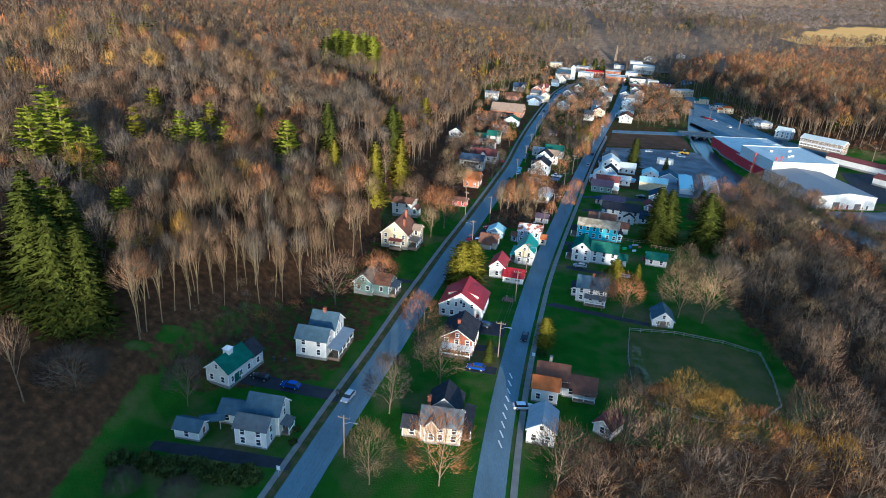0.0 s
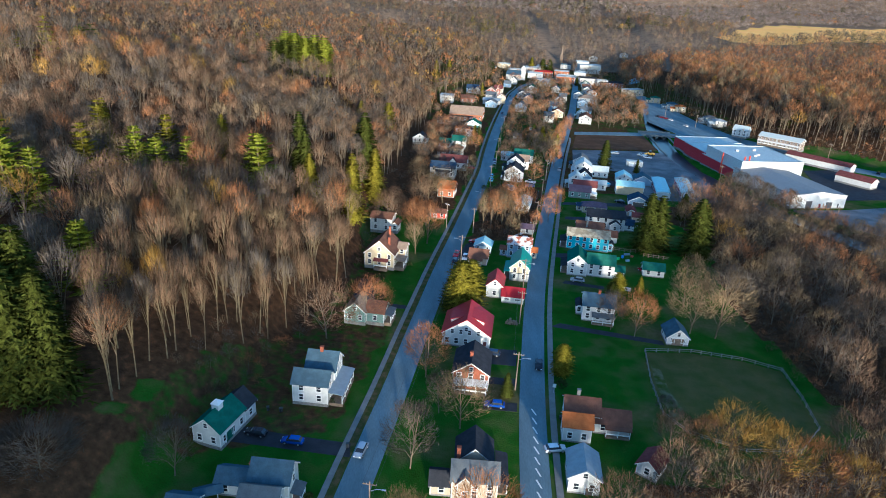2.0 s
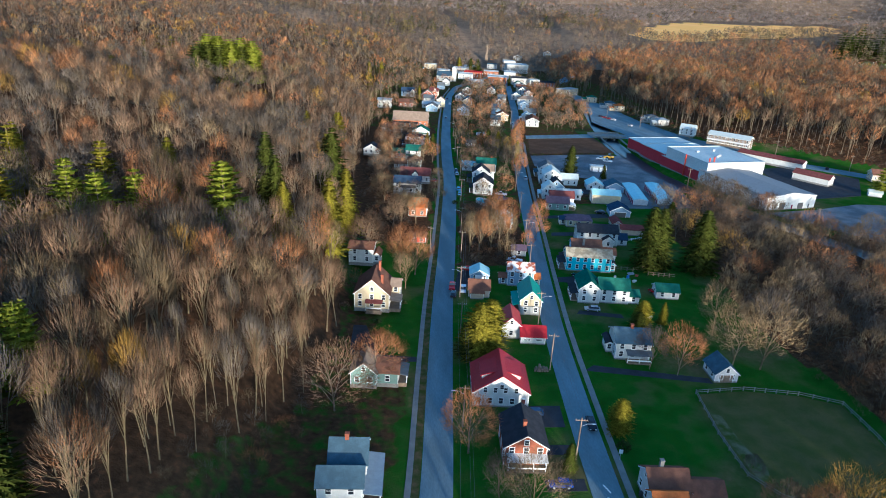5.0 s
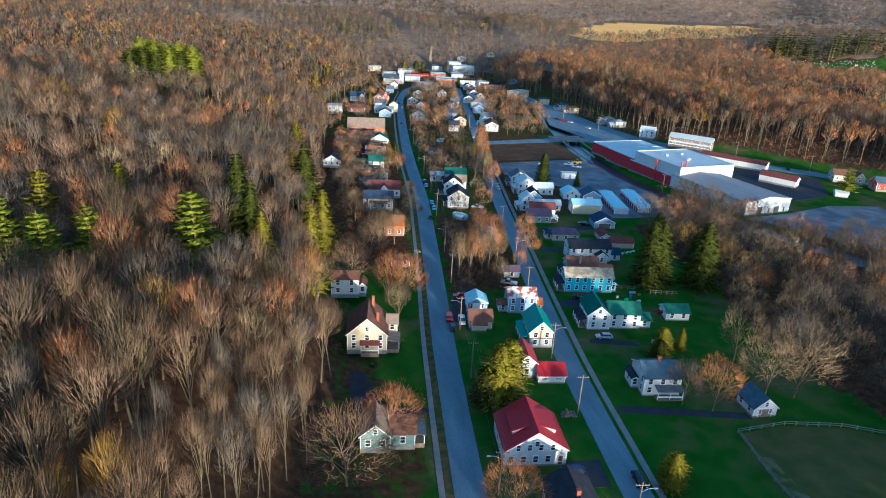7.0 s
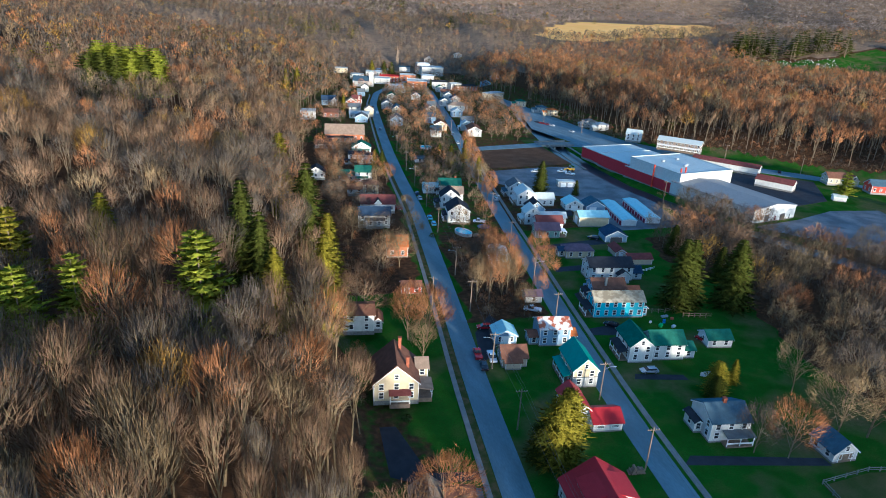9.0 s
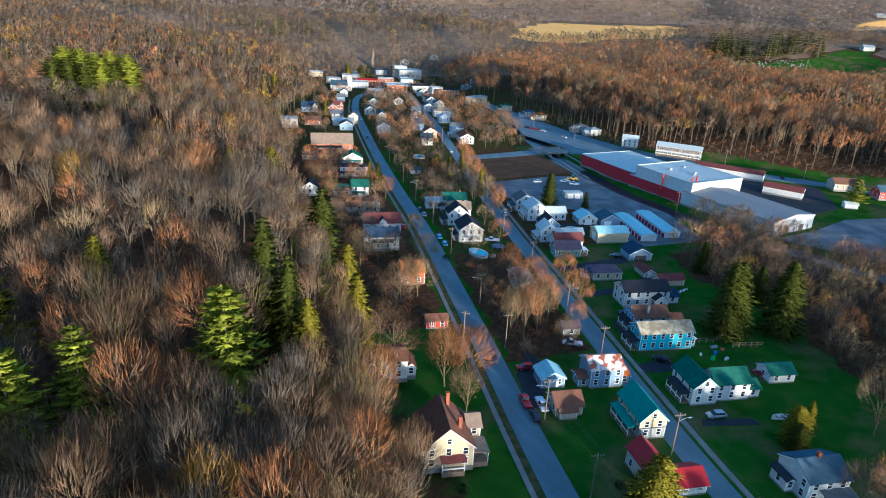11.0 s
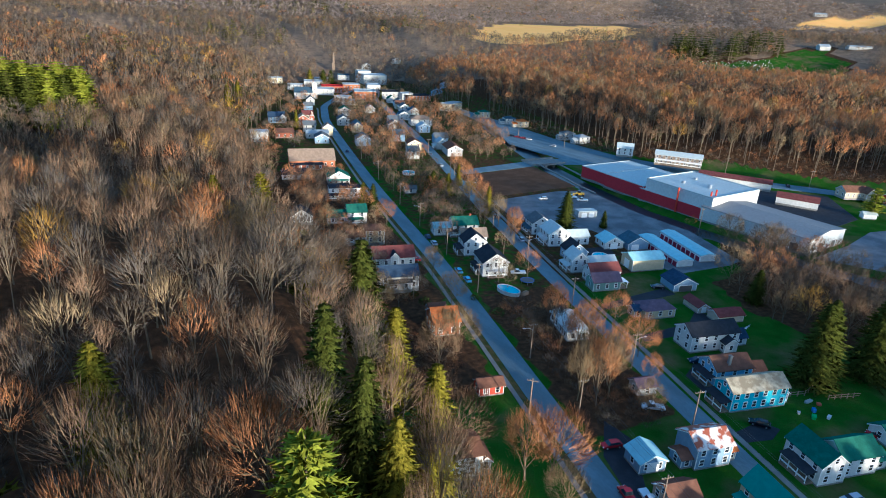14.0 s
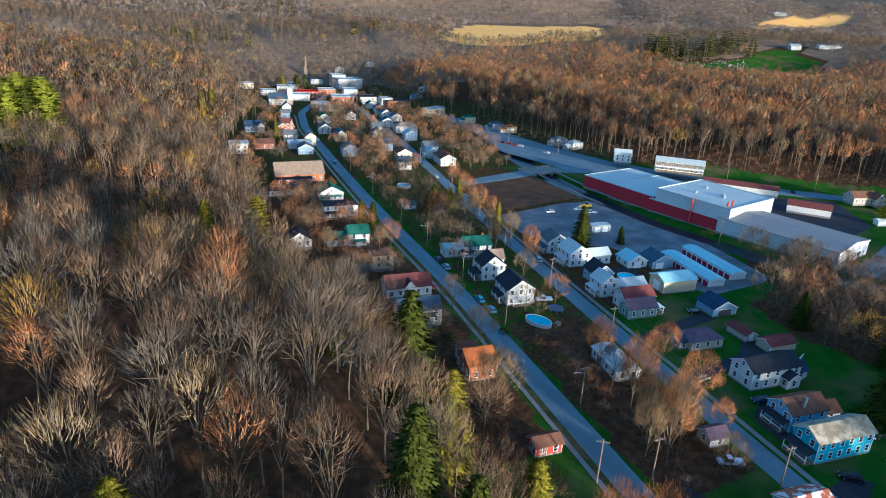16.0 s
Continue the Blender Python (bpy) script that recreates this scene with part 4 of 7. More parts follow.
# west of the western street
h = house("house", "white two-storey farmhouse with grey shingle roofs and long side porch", (-32.4, 118.2), -5, [(0, 0, 8, 5.2, 5.2, 2.2, "x", "white", "r_blue"), (1.5, 5.2, 6.8, 6.8, 5.8, 3.0, "x", "white", "r_blue")],
          [(8, 0.6, 3.2, 10.8, 2.7, "m_dull", "e")], [(4.5, 8.5, 8.0, 9.8)], [(8.02, 4, 0, 90)], z=0.4)
house("house", "white house with pale grey roofs, side wing and small porch", (-33.6, 84.0), -4, [(0, 0, 6.8, 4.4, 4.6, 1.7, "x", "white", "r_grey"), (0.4, 4.4, 7.2, 5.6, 5.4, 2.6, "x", "white", "r_blue"), (-6.5, 5.5, 7, 4.6, 3.0, 1.6, "x", "white", "r_blue")],
      [(7.7, 5.0, 1.8, 3.0, 2.4, "r_grey", "e")], [(-0.4, 8, 3.5, 6.0)], [(7.62, 6.5, 0, 90)])
house("shed", "small white outbuilding with pale blue-grey roof", (-46.5, 83.8), -4, [(0, 0, 5.4, 3.8, 2.6, 1.2, "x", "white", "r_blue")], doors=[(5.42, 1.9, 0, 90)], category="shed")
h = house("barn", "white carriage barn with green and black roof and cupola", (-49.0, 103.4), -16, [(0, 0, 6.4, 8.6, 4.0, 2.6, "y", "white", "r_green"), (0.4, 8.6, 6.0, 4.0, 3.6, 2.4, "y", "white", "r_dark")], doors=[(6.42, 3, 0, 90, 2.4, 2.3, "r_green", "door")], category="barn", z=0.4)
box_part("cupola", (2.4, 4.0, 3.4, 5.0, 5.9, 7.6), M["white"], h)
bm = bmesh.new()
add_prism(bm, [(2.2, 3.2, 7.6), (4.2, 3.2, 7.6), (4.2, 5.2, 7.6), (2.2, 5.2, 7.6)], [(3.1, 4.1, 8.3), (3.3, 4.1, 8.3), (3.3, 4.3, 8.3), (3.1, 4.3, 8.3)])
part("cupola_roof", bm, M["trim"], h)
house("house", "sage green house with brown roof behind a spreading tree", (-27.0, 156.0), R, [(0, 0, 6, 7, 3.6, 2.6, "y", "sage", "r_tan"), (6, 1.0, 5, 6, 3.4, 2.2, "x", "sage", "r_brown")], [(11, 1.5, 2, 5, 2.5, "r_grey", "e")], z=0.6)
# r_tan on the east wing and porch paints their sunlit look
house("house", "cream Victorian house with steep dark gable and east roofs coloured sunlit tan", (-26.4, 193.4), R, [(0, 0, 10, 11, 5.0, 4.4, "y", "cream", "r_brown"), (10, 5.5, 2.6, 4.6, 5.2, 1.4, "x", "cream", "r_tan")],
      [(10, 0.5, 3.2, 4.6, 2.6, "r_tan", "e"), (3.5, -1.6, 4.5, 1.6, 2.7, "r_maroon", "s")], [(6.2, 9.0, 8, 11.2), (7.6, 3.0, 7, 9.6)], z=1.2)
house("house", "plain white two-storey house half hidden by trees", (-28.4, 224.5), R, [(0, 0, 8, 7.5, 5.2, 1.2, "x", "white", "r_brown"), (8, 1, 2.2, 5, 2.8, 1.0, "y", "white", "r_brown")], z=2.0)
house("shed", "small building with bright red siding and white trim", (-6.4, 250.6), R, [(0, 0, 6.2, 4.0, 2.6, 1.1, "x", "redwall", "r_brown")], category="shed", doors=[(2, -0.02, 0, 0)])
house("house", "brick house with orange-red roof beside the street", (-4.4, 281.5), R, [(0, 0, 7.5, 9, 4.2, 2.6, "x", "orangebrick", "r_orange"), (1.0, 9, 5, 4, 3.2, 1.8, "x", "grey", "r_brown")])
house("house", "pale grey house with dark blue roof on the slope", (-9.2, 312.8), R, [(0, 0, 12.5, 7, 4.8, 2.4, "x", "grey", "r_navy"), (3, -0.9, 7, 0.9, 3.2, 0.5, "x", "grey", "r_dark")], z=-0.6)
house("house", "house with dark brown roof, white dormer and garage", (-5.0, 331.5), R, [(0, 0, 14.5, 8, 3.6, 2.8, "x", "white", "r_maroon"), (6, -0.4, 2.6, 4, 4.2, 1.4, "y", "white", "r_dark")], z=-0.8)
house("house", "cream two-storey house with red-brown hip roof", (0.2, 355.6), R, [(0, 0, 7, 7, 5.2, 1.6, "x", "cream", "r_brown", dict(style="hip")), (-7, 1, 7, 5, 2.8, 1.6, "x", "grey", "r_brown")], z=-1.2)
house("house", "white house with dark green roofs and long wing", (-6.8, 384.5), R, [(8.2, 0, 8, 7.5, 5.2, 2.4, "x", "white", "r_green"), (0, 1, 8.2, 6, 3.2, 2.0, "x", "white", "r_green")], [(8.4, -1.8, 6, 1.8, 2.5, "r_green", "s")])
house("house", "white flat-roofed house with an upper balcony", (3.6, 420.5), R, [(0, 0, 10, 8, 5.4, 0.5, "x", "white", "r_dark", dict(style="flat")), (10, 1, 5, 6, 5.0, 0.4, "x", "white", "r_dark", dict(style="flat"))], [(-2, -2.2, 9, 2.2, 2.6, "r_dark", "s")])
house("house", "white gabled house with dark teal roof", (10.0, 446.5), R, [(0, 0, 11, 8, 4.0, 3.0, "y", "white", "r_green")], [(0, -2.0, 10, 2.0, 2.5, "m_green", "s")])
house("house", "small white gabled cottage at the edge of the wood", (-22.5, 382.5), R, [(0, 0, 8.5, 7, 3.2, 2.6, "y", "white", "r_dark")], z=0.2)
house("hall", "brick church hall with broad orange-tan roof", (-1.0, 486), -8, [(0, 0, 25, 15, 4.2, 5.0, "x", "orangebrick", "r_tan", dict(rows=[2.0], gap=3.6)), (0, -5, 18, 5, 2.8, 0.4, "x", "brick", "r_dark", dict(style="flat"))], category="hall")
house("house", "long low house with dark roof beside the hall", (-10, 462), R, [(0, 0, 14, 7, 3.0, 2.0, "x", "grey", "r_dark")])
e = new("breezeway")
e.matrix_basis = pose(-41.4, 86.6, 0, 0, 0, 24)
for px0, pz in ((0.1, 2.35), (3.0, 2.35)):
    for py0 in (0.1, 2.3):
        box_part("post", (px0, px0 + 0.14, py0, py0 + 0.14, -0.3, pz), M["trim"], e)
for sg in (0, 1):
    bm = bmesh.new()
    prof = [(-0.2 if sg == 0 else 2.74, 2.3), (1.27, 3.05), (1.27, 3.19), (-0.2 if sg == 0 else 2.74, 2.44)]
    add_prism(bm, [(-1.0, a, b) for a, b in prof], [(4.2, a, b) for a, b in prof])
    bmesh.ops.recalc_face_normals(bm, faces=bm.faces[:])
    part("roof_slope", bm, M["r_blue"], e)
tagged(e, "open covered breezeway with blue-grey roof joining house and shed", "breezeway")
# between the streets
house("house", "grey house with dark roofs, small gables and a low wing", (-0.6, 92.0), -2, [(4.0, 0, 8.5, 5.5, 4.6, 2.4, "x", "tan", "r_grey"), (4.6, 5.5, 7.0, 6.5, 4.6, 3.0, "y", "tan", "r_dark"), (0, 0.6, 4.2, 4.4, 2.6, 1.4, "x", "tan", "r_dark"), (5.0, -0.5, 2.8, 3, 4.4, 1.6, "y", "tan", "r_grey")],
      [(12.5, 2, 2.0, 8.5, 2.6, "r_dark", "e")], [(5, 4.6, 6, 8.2)])
house("house", "brick and white house with dark roof and porch", (3.4, 127.4), -6, [(0, 0, 8.4, 10, 4.8, 2.8, "y", "brick", "r_dark")], [(0.6, -2.0, 7.6, 2.0, 2.6, "white", "s")], [(4, 3, 6, 8.6)])
h = house("house", "large white house with red metal roof and shed dormers", (0.5, 147.2), -7, [(0, 0, 12.6, 11.5, 4.0, 4.2, "y", "white", "m_red", dict(rows=[1.7], gap=2.2))], doors=[(11.4, -0.02, 0, 0)])
for k in (2.6, 4.9, 7.2, 9.6):
    put_window(h, pose(k, -0.02, 4.5, 0, 0, 0), 0.8, 1.3)
for a in (1, -1):
    bm = bmesh.new()
    cx = 6.3
    add_prism(bm, [(cx + a * 0.9, 3.0, 7.5), (cx + a * 4.4, 3.0, 6.3), (cx + a * 4.4, 3.0, 5.3), (cx + a * 0.9, 3.0, 7.2)], [(cx + a * 0.9, 8.5, 7.5), (cx + a * 4.4, 8.5, 6.3), (cx + a * 4.4, 8.5, 5.3), (cx + a * 0.9, 8.5, 7.2)])
    bmesh.ops.recalc_face_normals(bm, faces=bm.faces[:])
    dm = part("dormer", bm, M["white"], h)
    bm = bmesh.new()
    add_prism(bm, [(cx + a * 0.5, 2.7, 7.75), (cx + a * 4.8, 2.7, 6.28), (cx + a * 4.8, 2.7, 6.44), (cx + a * 0.5, 2.7, 7.9)], [(cx + a * 0.5, 8.8, 7.75), (cx + a * 4.8, 8.8, 6.28), (cx + a * 4.8, 8.8, 6.44), (cx + a * 0.5, 8.8, 7.9)])
    bmesh.ops.recalc_face_normals(bm, faces=bm.faces[:])
    part("dormer_roof", bm, M["m_red"], dm)
house("house", "white cottage and garage with bright red metal roofs", (13.6, 177.6), -8, [(0, 0, 5, 8, 4.2, 2.2, "y", "white", "m_red"), (5, -2.6, 6.6, 6.0, 2.4, 1.7, "x", "white", "m_red", dict(rows=[1.4], win=(1.6, 0.5)))])
h = house("house", "narrow cream house with green metal gable roof and grey lower storey", (21.9, 191.2), R, [(0, 0, 6.2, 10.5, 4.9, 3.0, "y", "cream", "m_green")], [(-1.9, 1.2, 1.9, 8.6, 2.5, "m_green", "w")])
box_part("lower_siding", (-0.03, 6.23, -0.03, 10.53, 0.36, 2.75), M["grey"], h)
box_part("belt_board", (-0.06, 6.26, -0.06, 10.56, 2.75, 2.97), M["darktrim"], h)
house("house", "blue-grey house with rust-streaked tin roof", (22.6, 211.4), R, [(0, 0, 8.4, 7, 5.2, 1.8, "x", "bluegrey", "m_rust"), (-2.6, 1, 2.6, 4, 2.4, 0.8, "x", "bluegrey", "r_brown"), (8.4, 1, 2.2, 4.5, 2.6, 1.0, "x", "cream", "r_orange")])
house("garage", "brown-roofed garage with tan walls near the street", (8.6, 203.4), R, [(0, 0, 6.4, 6.0, 2.8, 2.0, "x", "tan", "r_brown"), (0.6, -1.2, 4, 1.2, 2.2, 0.4, "x", "tan", "r_brown", NW)], category="garage")
house("garage", "small shed with pale aqua metal roof", (10.9, 214.6), R, [(0, 0, 6.0, 5.6, 2.8, 1.6, "y", "bluegrey", "m_aqua")], category="garage", doors=[(3, -0.02, 0, 0, 2.6, 2.2, "trim", "door")])
house("shed", "weathered grey shed among brush", (30.0, 237.0), R, [(0, 0, 5, 4.2, 2.4, 1.2, "x", "grey", "r_purple")], category="shed")
house("house", "white mobile home with pale rounded metal roof", (29.6, 266.0), R - 4, [(0, 0, 6.6, 13, 2.9, 1.0, "y", "white", "m_white")])
house("house", "white gabled house with dark roof by the street", (28.7, 314.6), -10, [(0, 0, 9.2, 10, 5.4, 3.0, "y", "white", "r_dark")], [(-1.8, 2, 1.8, 6.5, 2.5, "r_dark", "w"), (1.5, -1.4, 6, 1.4, 2.4, "white", "s")])
house("house", "white house with steep cross gables and dark roof", (31.6, 334.6), -10, [(0, 0, 8.4, 7, 5.6, 3.2, "y", "white", "r_dark"), (1, 7, 10, 5, 5.0, 2.6, "x", "white", "r_tan")], [(-2.6, 0.5, 2.6, 6, 2.6, "r_dark", "w")])
house("house", "white house with green-grey roof and aqua side porch", (37.2, 356.0), -10, [(0, 0, 10.5, 7.5, 4.8, 2.4, "x", "white", "r_green"), (-7.5, 1.5, 7.5, 6, 3.4, 1.4, "x", "white", "m_aqua")], [(-1.6, -1.5, 5, 2.9, 2.6, "r_dark", "s")], [(8, 4, 6, 8)])
house("shed", "small white garden shed under trees", (42.0, 420.5), R, [(0, 0, 5.5, 4, 2.4, 1.2, "x", "white", "r_grey")], category="shed")
house("house", "white house with long pale roof near the church", (64.4, 582), -12, [(0, 0, 7.5, 13, 4.8, 2.8, "y", "cream", "r_blue")])
house("house", "small white house with red porch roof", (62, 612), -12, [(0, 0, 9, 10, 4.6, 2.8, "y", "white", "r_grey"), (3, 10, 6, 5, 3, 1.6, "x", "redwall", "r_red")])
# east of the eastern street
house("house", "white house with orange and brown roofs and sun porch", (26.9, 110.2), -6, [(0, 0, 6.0, 4.6, 4.0, 1.8, "x", "white", "r_orange"), (0.6, 4.6, 7.4, 6.2, 4.2, 2.2, "x", "white", "r_brown"), (7.0, 4.0, 7.6, 5.4, 2.9, 1.8, "x", "white", "r_brown")],
      [(9.4, 2.6, 5.2, 1.4, 2.3, "r_brown", "s")], [(3.4, 8.4, 5, 7.6, "concrete")])
house("garage", "white gabled garage with pale blue-grey metal roof", (25.7, 95.2), -6, [(0, 0, 5.9, 7.6, 3.8, 1.9, "y", "white", "m_dull")], category="garage", doors=[(4, -0.02, -0.6, 0, 1.4, 2, "darktrim", "door")])
house("shed", "little white shed with maroon roof in the brush", (40.4, 101.4), -38, [(0, 0, 4.2, 5.4, 2.8, 1.6, "y", "white", "r_maroon")], category="shed")
house("garage", "white one-car garage with blue-grey roof and wooden gable", (62.5, 153.4), -4, [(0, 0, 5.8, 6.4, 2.6, 2.4, "y", "white", "r_blue")], category="garage", doors=[(2.9, -0.02, -0.25, 0, 3.2, 2.1, "wood", "door")])
house("house", "white house with blue-grey roof and front sun porch", (41.2, 165.4), R, [(0, 0, 9.0, 8.5, 5.0, 2.2, "x", "white", "r_blue"), (-1.6, 3.5, 1.6, 4.5, 2.8, 0.5, "y", "white", "r_dark")], [(2.8, -2.2, 6.2, 2.2, 2.6, "r_grey", "s")], [(4.5, 4.2, 6, 8.2)])
house("house", "long white house with green roofs and front porch", (42.2, 198.4), -10, [(0, 0, 6.4, 9.5, 5.0, 2.6, "y", "white", "r_green"), (6.4, 1.0, 9.2, 6.6, 4.8, 2.4, "x", "white", "r_green"), (15.6, 1.6, 3.4, 5, 2.6, 1.2, "x", "white", "r_green")], [(-2.2, 1, 2.2, 7, 2.6, "r_dark", "w")])
house("garage", "white garage with dark green roof", (68.8, 200.6), -10, [(0, 0, 7, 5.6, 2.6, 1.6, "x", "white", "r_green")], category="garage")
house("house", "bright teal house with weathered tan roof and white windows", (46.0, 223.6), -10, [(0, 0, 15.5, 6.6, 5.4, 1.9, "x", "teal", "m_weather", dict(gap=2.4)), (15.5, 1, 1.6, 4, 3, 0.6, "y", "teal", "r_dark")], [(-2.4, 0.3, 2.4, 6, 2.6, "r_dark", "w")])
house("house", "light blue house with brown roof behind the teal one", (51.0, 233.0), -10, [(0, 0, 10.5, 7.2, 4.8, 2.2, "x", "steel", "r_brown"), (10.5, 1.0, 5.5, 5, 2.6, 1.6, "x", "white", "r_brown")], [(-2, 0.5, 2, 6, 2.5, "r_dark", "w")], [(4, 1.2, 5, 8, "concrete")])
house("house", "white two-storey house with dark roof, deck and green shutters", (58.2, 248.4), -9, [(0, 0, 15.4, 7.6, 5.2, 2.2, "x", "white", "r_dark"), (9.5, -2.2, 4, 2.2, 3.2, 1.4, "y", "white", "r_dark"), (15.4, 1, 4, 5, 2.6, 1.6, "x", "white", "r_navy")])
house("house", "small cream ranch house with purple-brown roof", (60.4, 269.0), -9, [(0, 0, 10.5, 7, 2.9, 1.7, "x", "cream", "r_purple", dict(style="hip")), (-2.4, 2, 2.4, 4, 2.3, 0.9, "x", "cream", "r_navy")])
house("garage", "long carport with brown roof behind the houses", (80.2, 259.0), -9, [(0, 0, 9.2, 5.2, 2.4, 1.2, "x", "tan", "r_maroon", NW)], category="garage")
house("shed", "low shed with brown roof and white door", (79.6, 266.5), -9, [(0, 0, 4, 7.5, 2.2, 1.2, "y", "tan", "r_maroon", NW)], category="shed", doors=[(2, -0.02, 0, 0, 1.4, 1.8, "trim", "door")])
house("garage", "dark garage with navy metal roof", (84.4, 282.0), -10, [(0, 0, 8.8, 8, 2.8, 2.2, "y", "bluegrey", "r_navy", NW)], category="garage", doors=[(4.4, -0.02, -0.25, 0, 5, 2.2, "darktrim", "door")])
house("house", "small sage house with dark roof and white trim", (58.2, 291.6), -10, [(0, 0, 10, 5.6, 3.4, 2.2, "x", "sage", "r_purple"), (1.8, 5.6, 11, 6.2, 4.4, 2.2, "x", "white", "r_maroon")], [(10, 0.5, 3, 3.5, 2.4, "trim", "e")])
house("house", "white house with bright metal roof and side wing", (60.6, 307.4), -10, [(0, 0, 6.4, 7, 5.2, 2.6, "y", "white", "m_white"), (6.4, 1.5, 12, 5, 3.0, 1.6, "x", "white", "m_white")], [(-1.8, 0.5, 1.8, 6, 2.5, "m_white", "w")])
house("house", "dark-roofed charcoal house between white ones", (66.2, 317.0), -10, [(0, 0, 7.4, 7.4, 4.0, 3.0, "y", "bluegrey", "r_dark")])
house("house", "large white house with white roof and rear wing", (68.0, 333.0), -10, [(0, 0, 8.6, 9.5, 5.4, 2.8, "y", "white", "m_white"), (8.6, 0.5, 9, 6, 3.8, 1.8, "x", "white", "m_white")], [(-1.8, 1, 1.8, 7.5, 2.6, "m_white", "w")])
house("house", "white house with porch beside the gravel lot", (69.5, 347.5), -10, [(0, 0, 8.4, 8, 5.2, 2.6, "y", "white", "r_grey")], [(-2, 0.5, 2, 7, 2.5, "r_blue", "w")])
house("garage", "cream storage barn with pale aqua roof", (83.0, 301.4), -10, [(0, 0, 13, 8, 4.4, 1.6, "x", "cream", "m_aqua", NW)], category="garage", doors=[(-0.02, 4, 0, -90, 3, 3, "trim", "door")])
house("garage", "garage with bright aqua metal roof", (88.2, 323.6), -10, [(0, 0, 8.0, 8, 2.8, 2.2, "y", "white", "m_aqua")], category="garage", doors=[(4, -0.02, -0.25, 0, 3, 2.2, "trim", "door")])
house("garage", "navy blue garage with grey roof", (96.6, 319.6), -10, [(0, 0, 8.8, 8.2, 3.0, 2.4, "y", "bluegrey", "r_blue", NW)], category="garage", doors=[(3, -0.02, -0.25, 0, 3, 2.2, "trim", "door")])
house("shed", "white twin-door storage box on the gravel lot", (103.2, 361.4), -10, [(0, 0, 9, 4, 2.9, 0.2, "x", "grey", "m_white", dict(style="flat", windows=False))], category="shed", doors=[(2.8, -0.02, -0.25, 0, 2.4, 2.2, "trim", "door"), (6.4, -0.02, -0.25, 0, 2.4, 2.2, "trim", "door")])


def storage_row(sw, label):
    e = house("storage_unit", label, sw, -11, [(0, 0, 6.4, 28, 2.7, 0.55, "y", "whitemetal", "m_aqua", dict(windows=False, over=0.25))], category="storage building", group="storage rows")
    for side, px, turn in (("w", -0.03, -90), ("e", 6.43, 90)):
        for k in range(9):
            put_door(e, px, 1.8 + k * 3.05, -0.25, turn, 2.5, 2.2, "maroon", "roller_door")


storage_row((102.4, 299.0), "long white storage row with maroon roller doors")
storage_row((115.0, 300.2), "long storage row with pale roof and maroon roller doors")
# works by the river
w = house("warehouse", "large white metal warehouse with low grey roof", (165.0, 292.0), 10, [(0, 0, 28.6, 50, 6.4, 1.7, "y", "whitemetal", "m_steel", dict(windows=False, over=0.3))], category="warehouse",
          doors=[(9, -0.04, -0.25, 0, 3.4, 4.0, "darktrim", "roller_door"), (15, -0.04, 0, 0, 1.0, 2.1, "maroon", "door"), (20, -0.04, -0.25, 0, 3.4, 3.4, "darktrim", "roller_door"), (25, -0.04, 0, 0, 1.0, 2.1, "darktrim", "door"), (-0.04, 6, 0, -90, 3.4, 3.2, "darktrim", "roller_door")])
w = house("factory", "white factory block with pale flat roof and red stacks", (158.6, 337.5), 8, [(0, 0, 36, 38, 11.2, 0.5, "x", "whitemetal", "m_white", dict(style="flat", windows=False)), (-0.6, -3, 3, 44, 5.6, 0.3, "x", "redmetal", "m_white", dict(style="flat", windows=False))], category="factory")
for a, b, c in ((3.2, 3.5, 13.4), (5.2, 2.5, 14.2), (-1.0, 18, 12.0)):
    bm = bmesh.new()
    tube(bm, (a, b, 0), (a, b, c), 0.4, 0.4, 8)
    part("stack", bm, M["redwall"], w)
for a, b in ((14, 12), (17, 14), (22, 26), (10, 24)):
    box_part("vent", (a, a + 1.6, b, b + 1.2, 11.3, 12.4), M["metal"], w)
house("factory", "long red-walled factory wing with pale roof", (153.5, 377), 6, [(0, 0, 38, 27, 7.0, 0.4, "x", "redmetal", "m_white", dict(style="flat", windows=False)), (2, 27, 37, 20, 6.4, 0.4, "x", "redmetal", "m_white", dict(style="flat", windows=False))], category="factory")
house("motel", "long two-storey timber motel with white roof", (209.0, 430.0), -47, [(0, 0, 27, 8, 5.6, 2.0, "x", "wood", "m_white", dict(gap=2.6))], [(0.5, -1.6, 26, 1.6, 2.6, "trim", "s")], category="motel", z=1.0)
house("shed", "long low shed with maroon roof and white end wall", (213, 398), -52, [(0, 0, 38, 8, 3.6, 1.6, "x", "white", "r_maroon", NW)], category="shed", z=-1.5)
house("garage", "stuccoed garage with maroon gable roof", (218, 350), -56, [(0, 0, 19, 7.5, 3.4, 2.0, "x", "white", "r_maroon", NW)], category="garage", z=-1.4)
house("house", "white gabled house above the main road", (203, 458), -40, [(0, 0, 10, 8, 4.8, 2.6, "x", "white", "m_white")], z=0.0)
house("house", "brown house with porch beside the green verge", (262, 343), -20, [(0, 0, 13, 8, 3.6, 2.4, "x", "tan", "r_brown"), (10, -3, 5, 5, 3.6, 2.6, "y", "tan", "r_brown")], z=-0.5)
house("house", "red house with blue roof at the roadside", (272, 324), -20, [(0, 0, 13, 8, 4.0, 2.6, "x", "redwall", "r_blue")], z=-0.5)
house("shed", "pale shed with light roof on the verge", (240, 318), -30, [(0, 0, 6, 4, 2.4, 1, "x", "white", "m_white", NW)], category="shed")
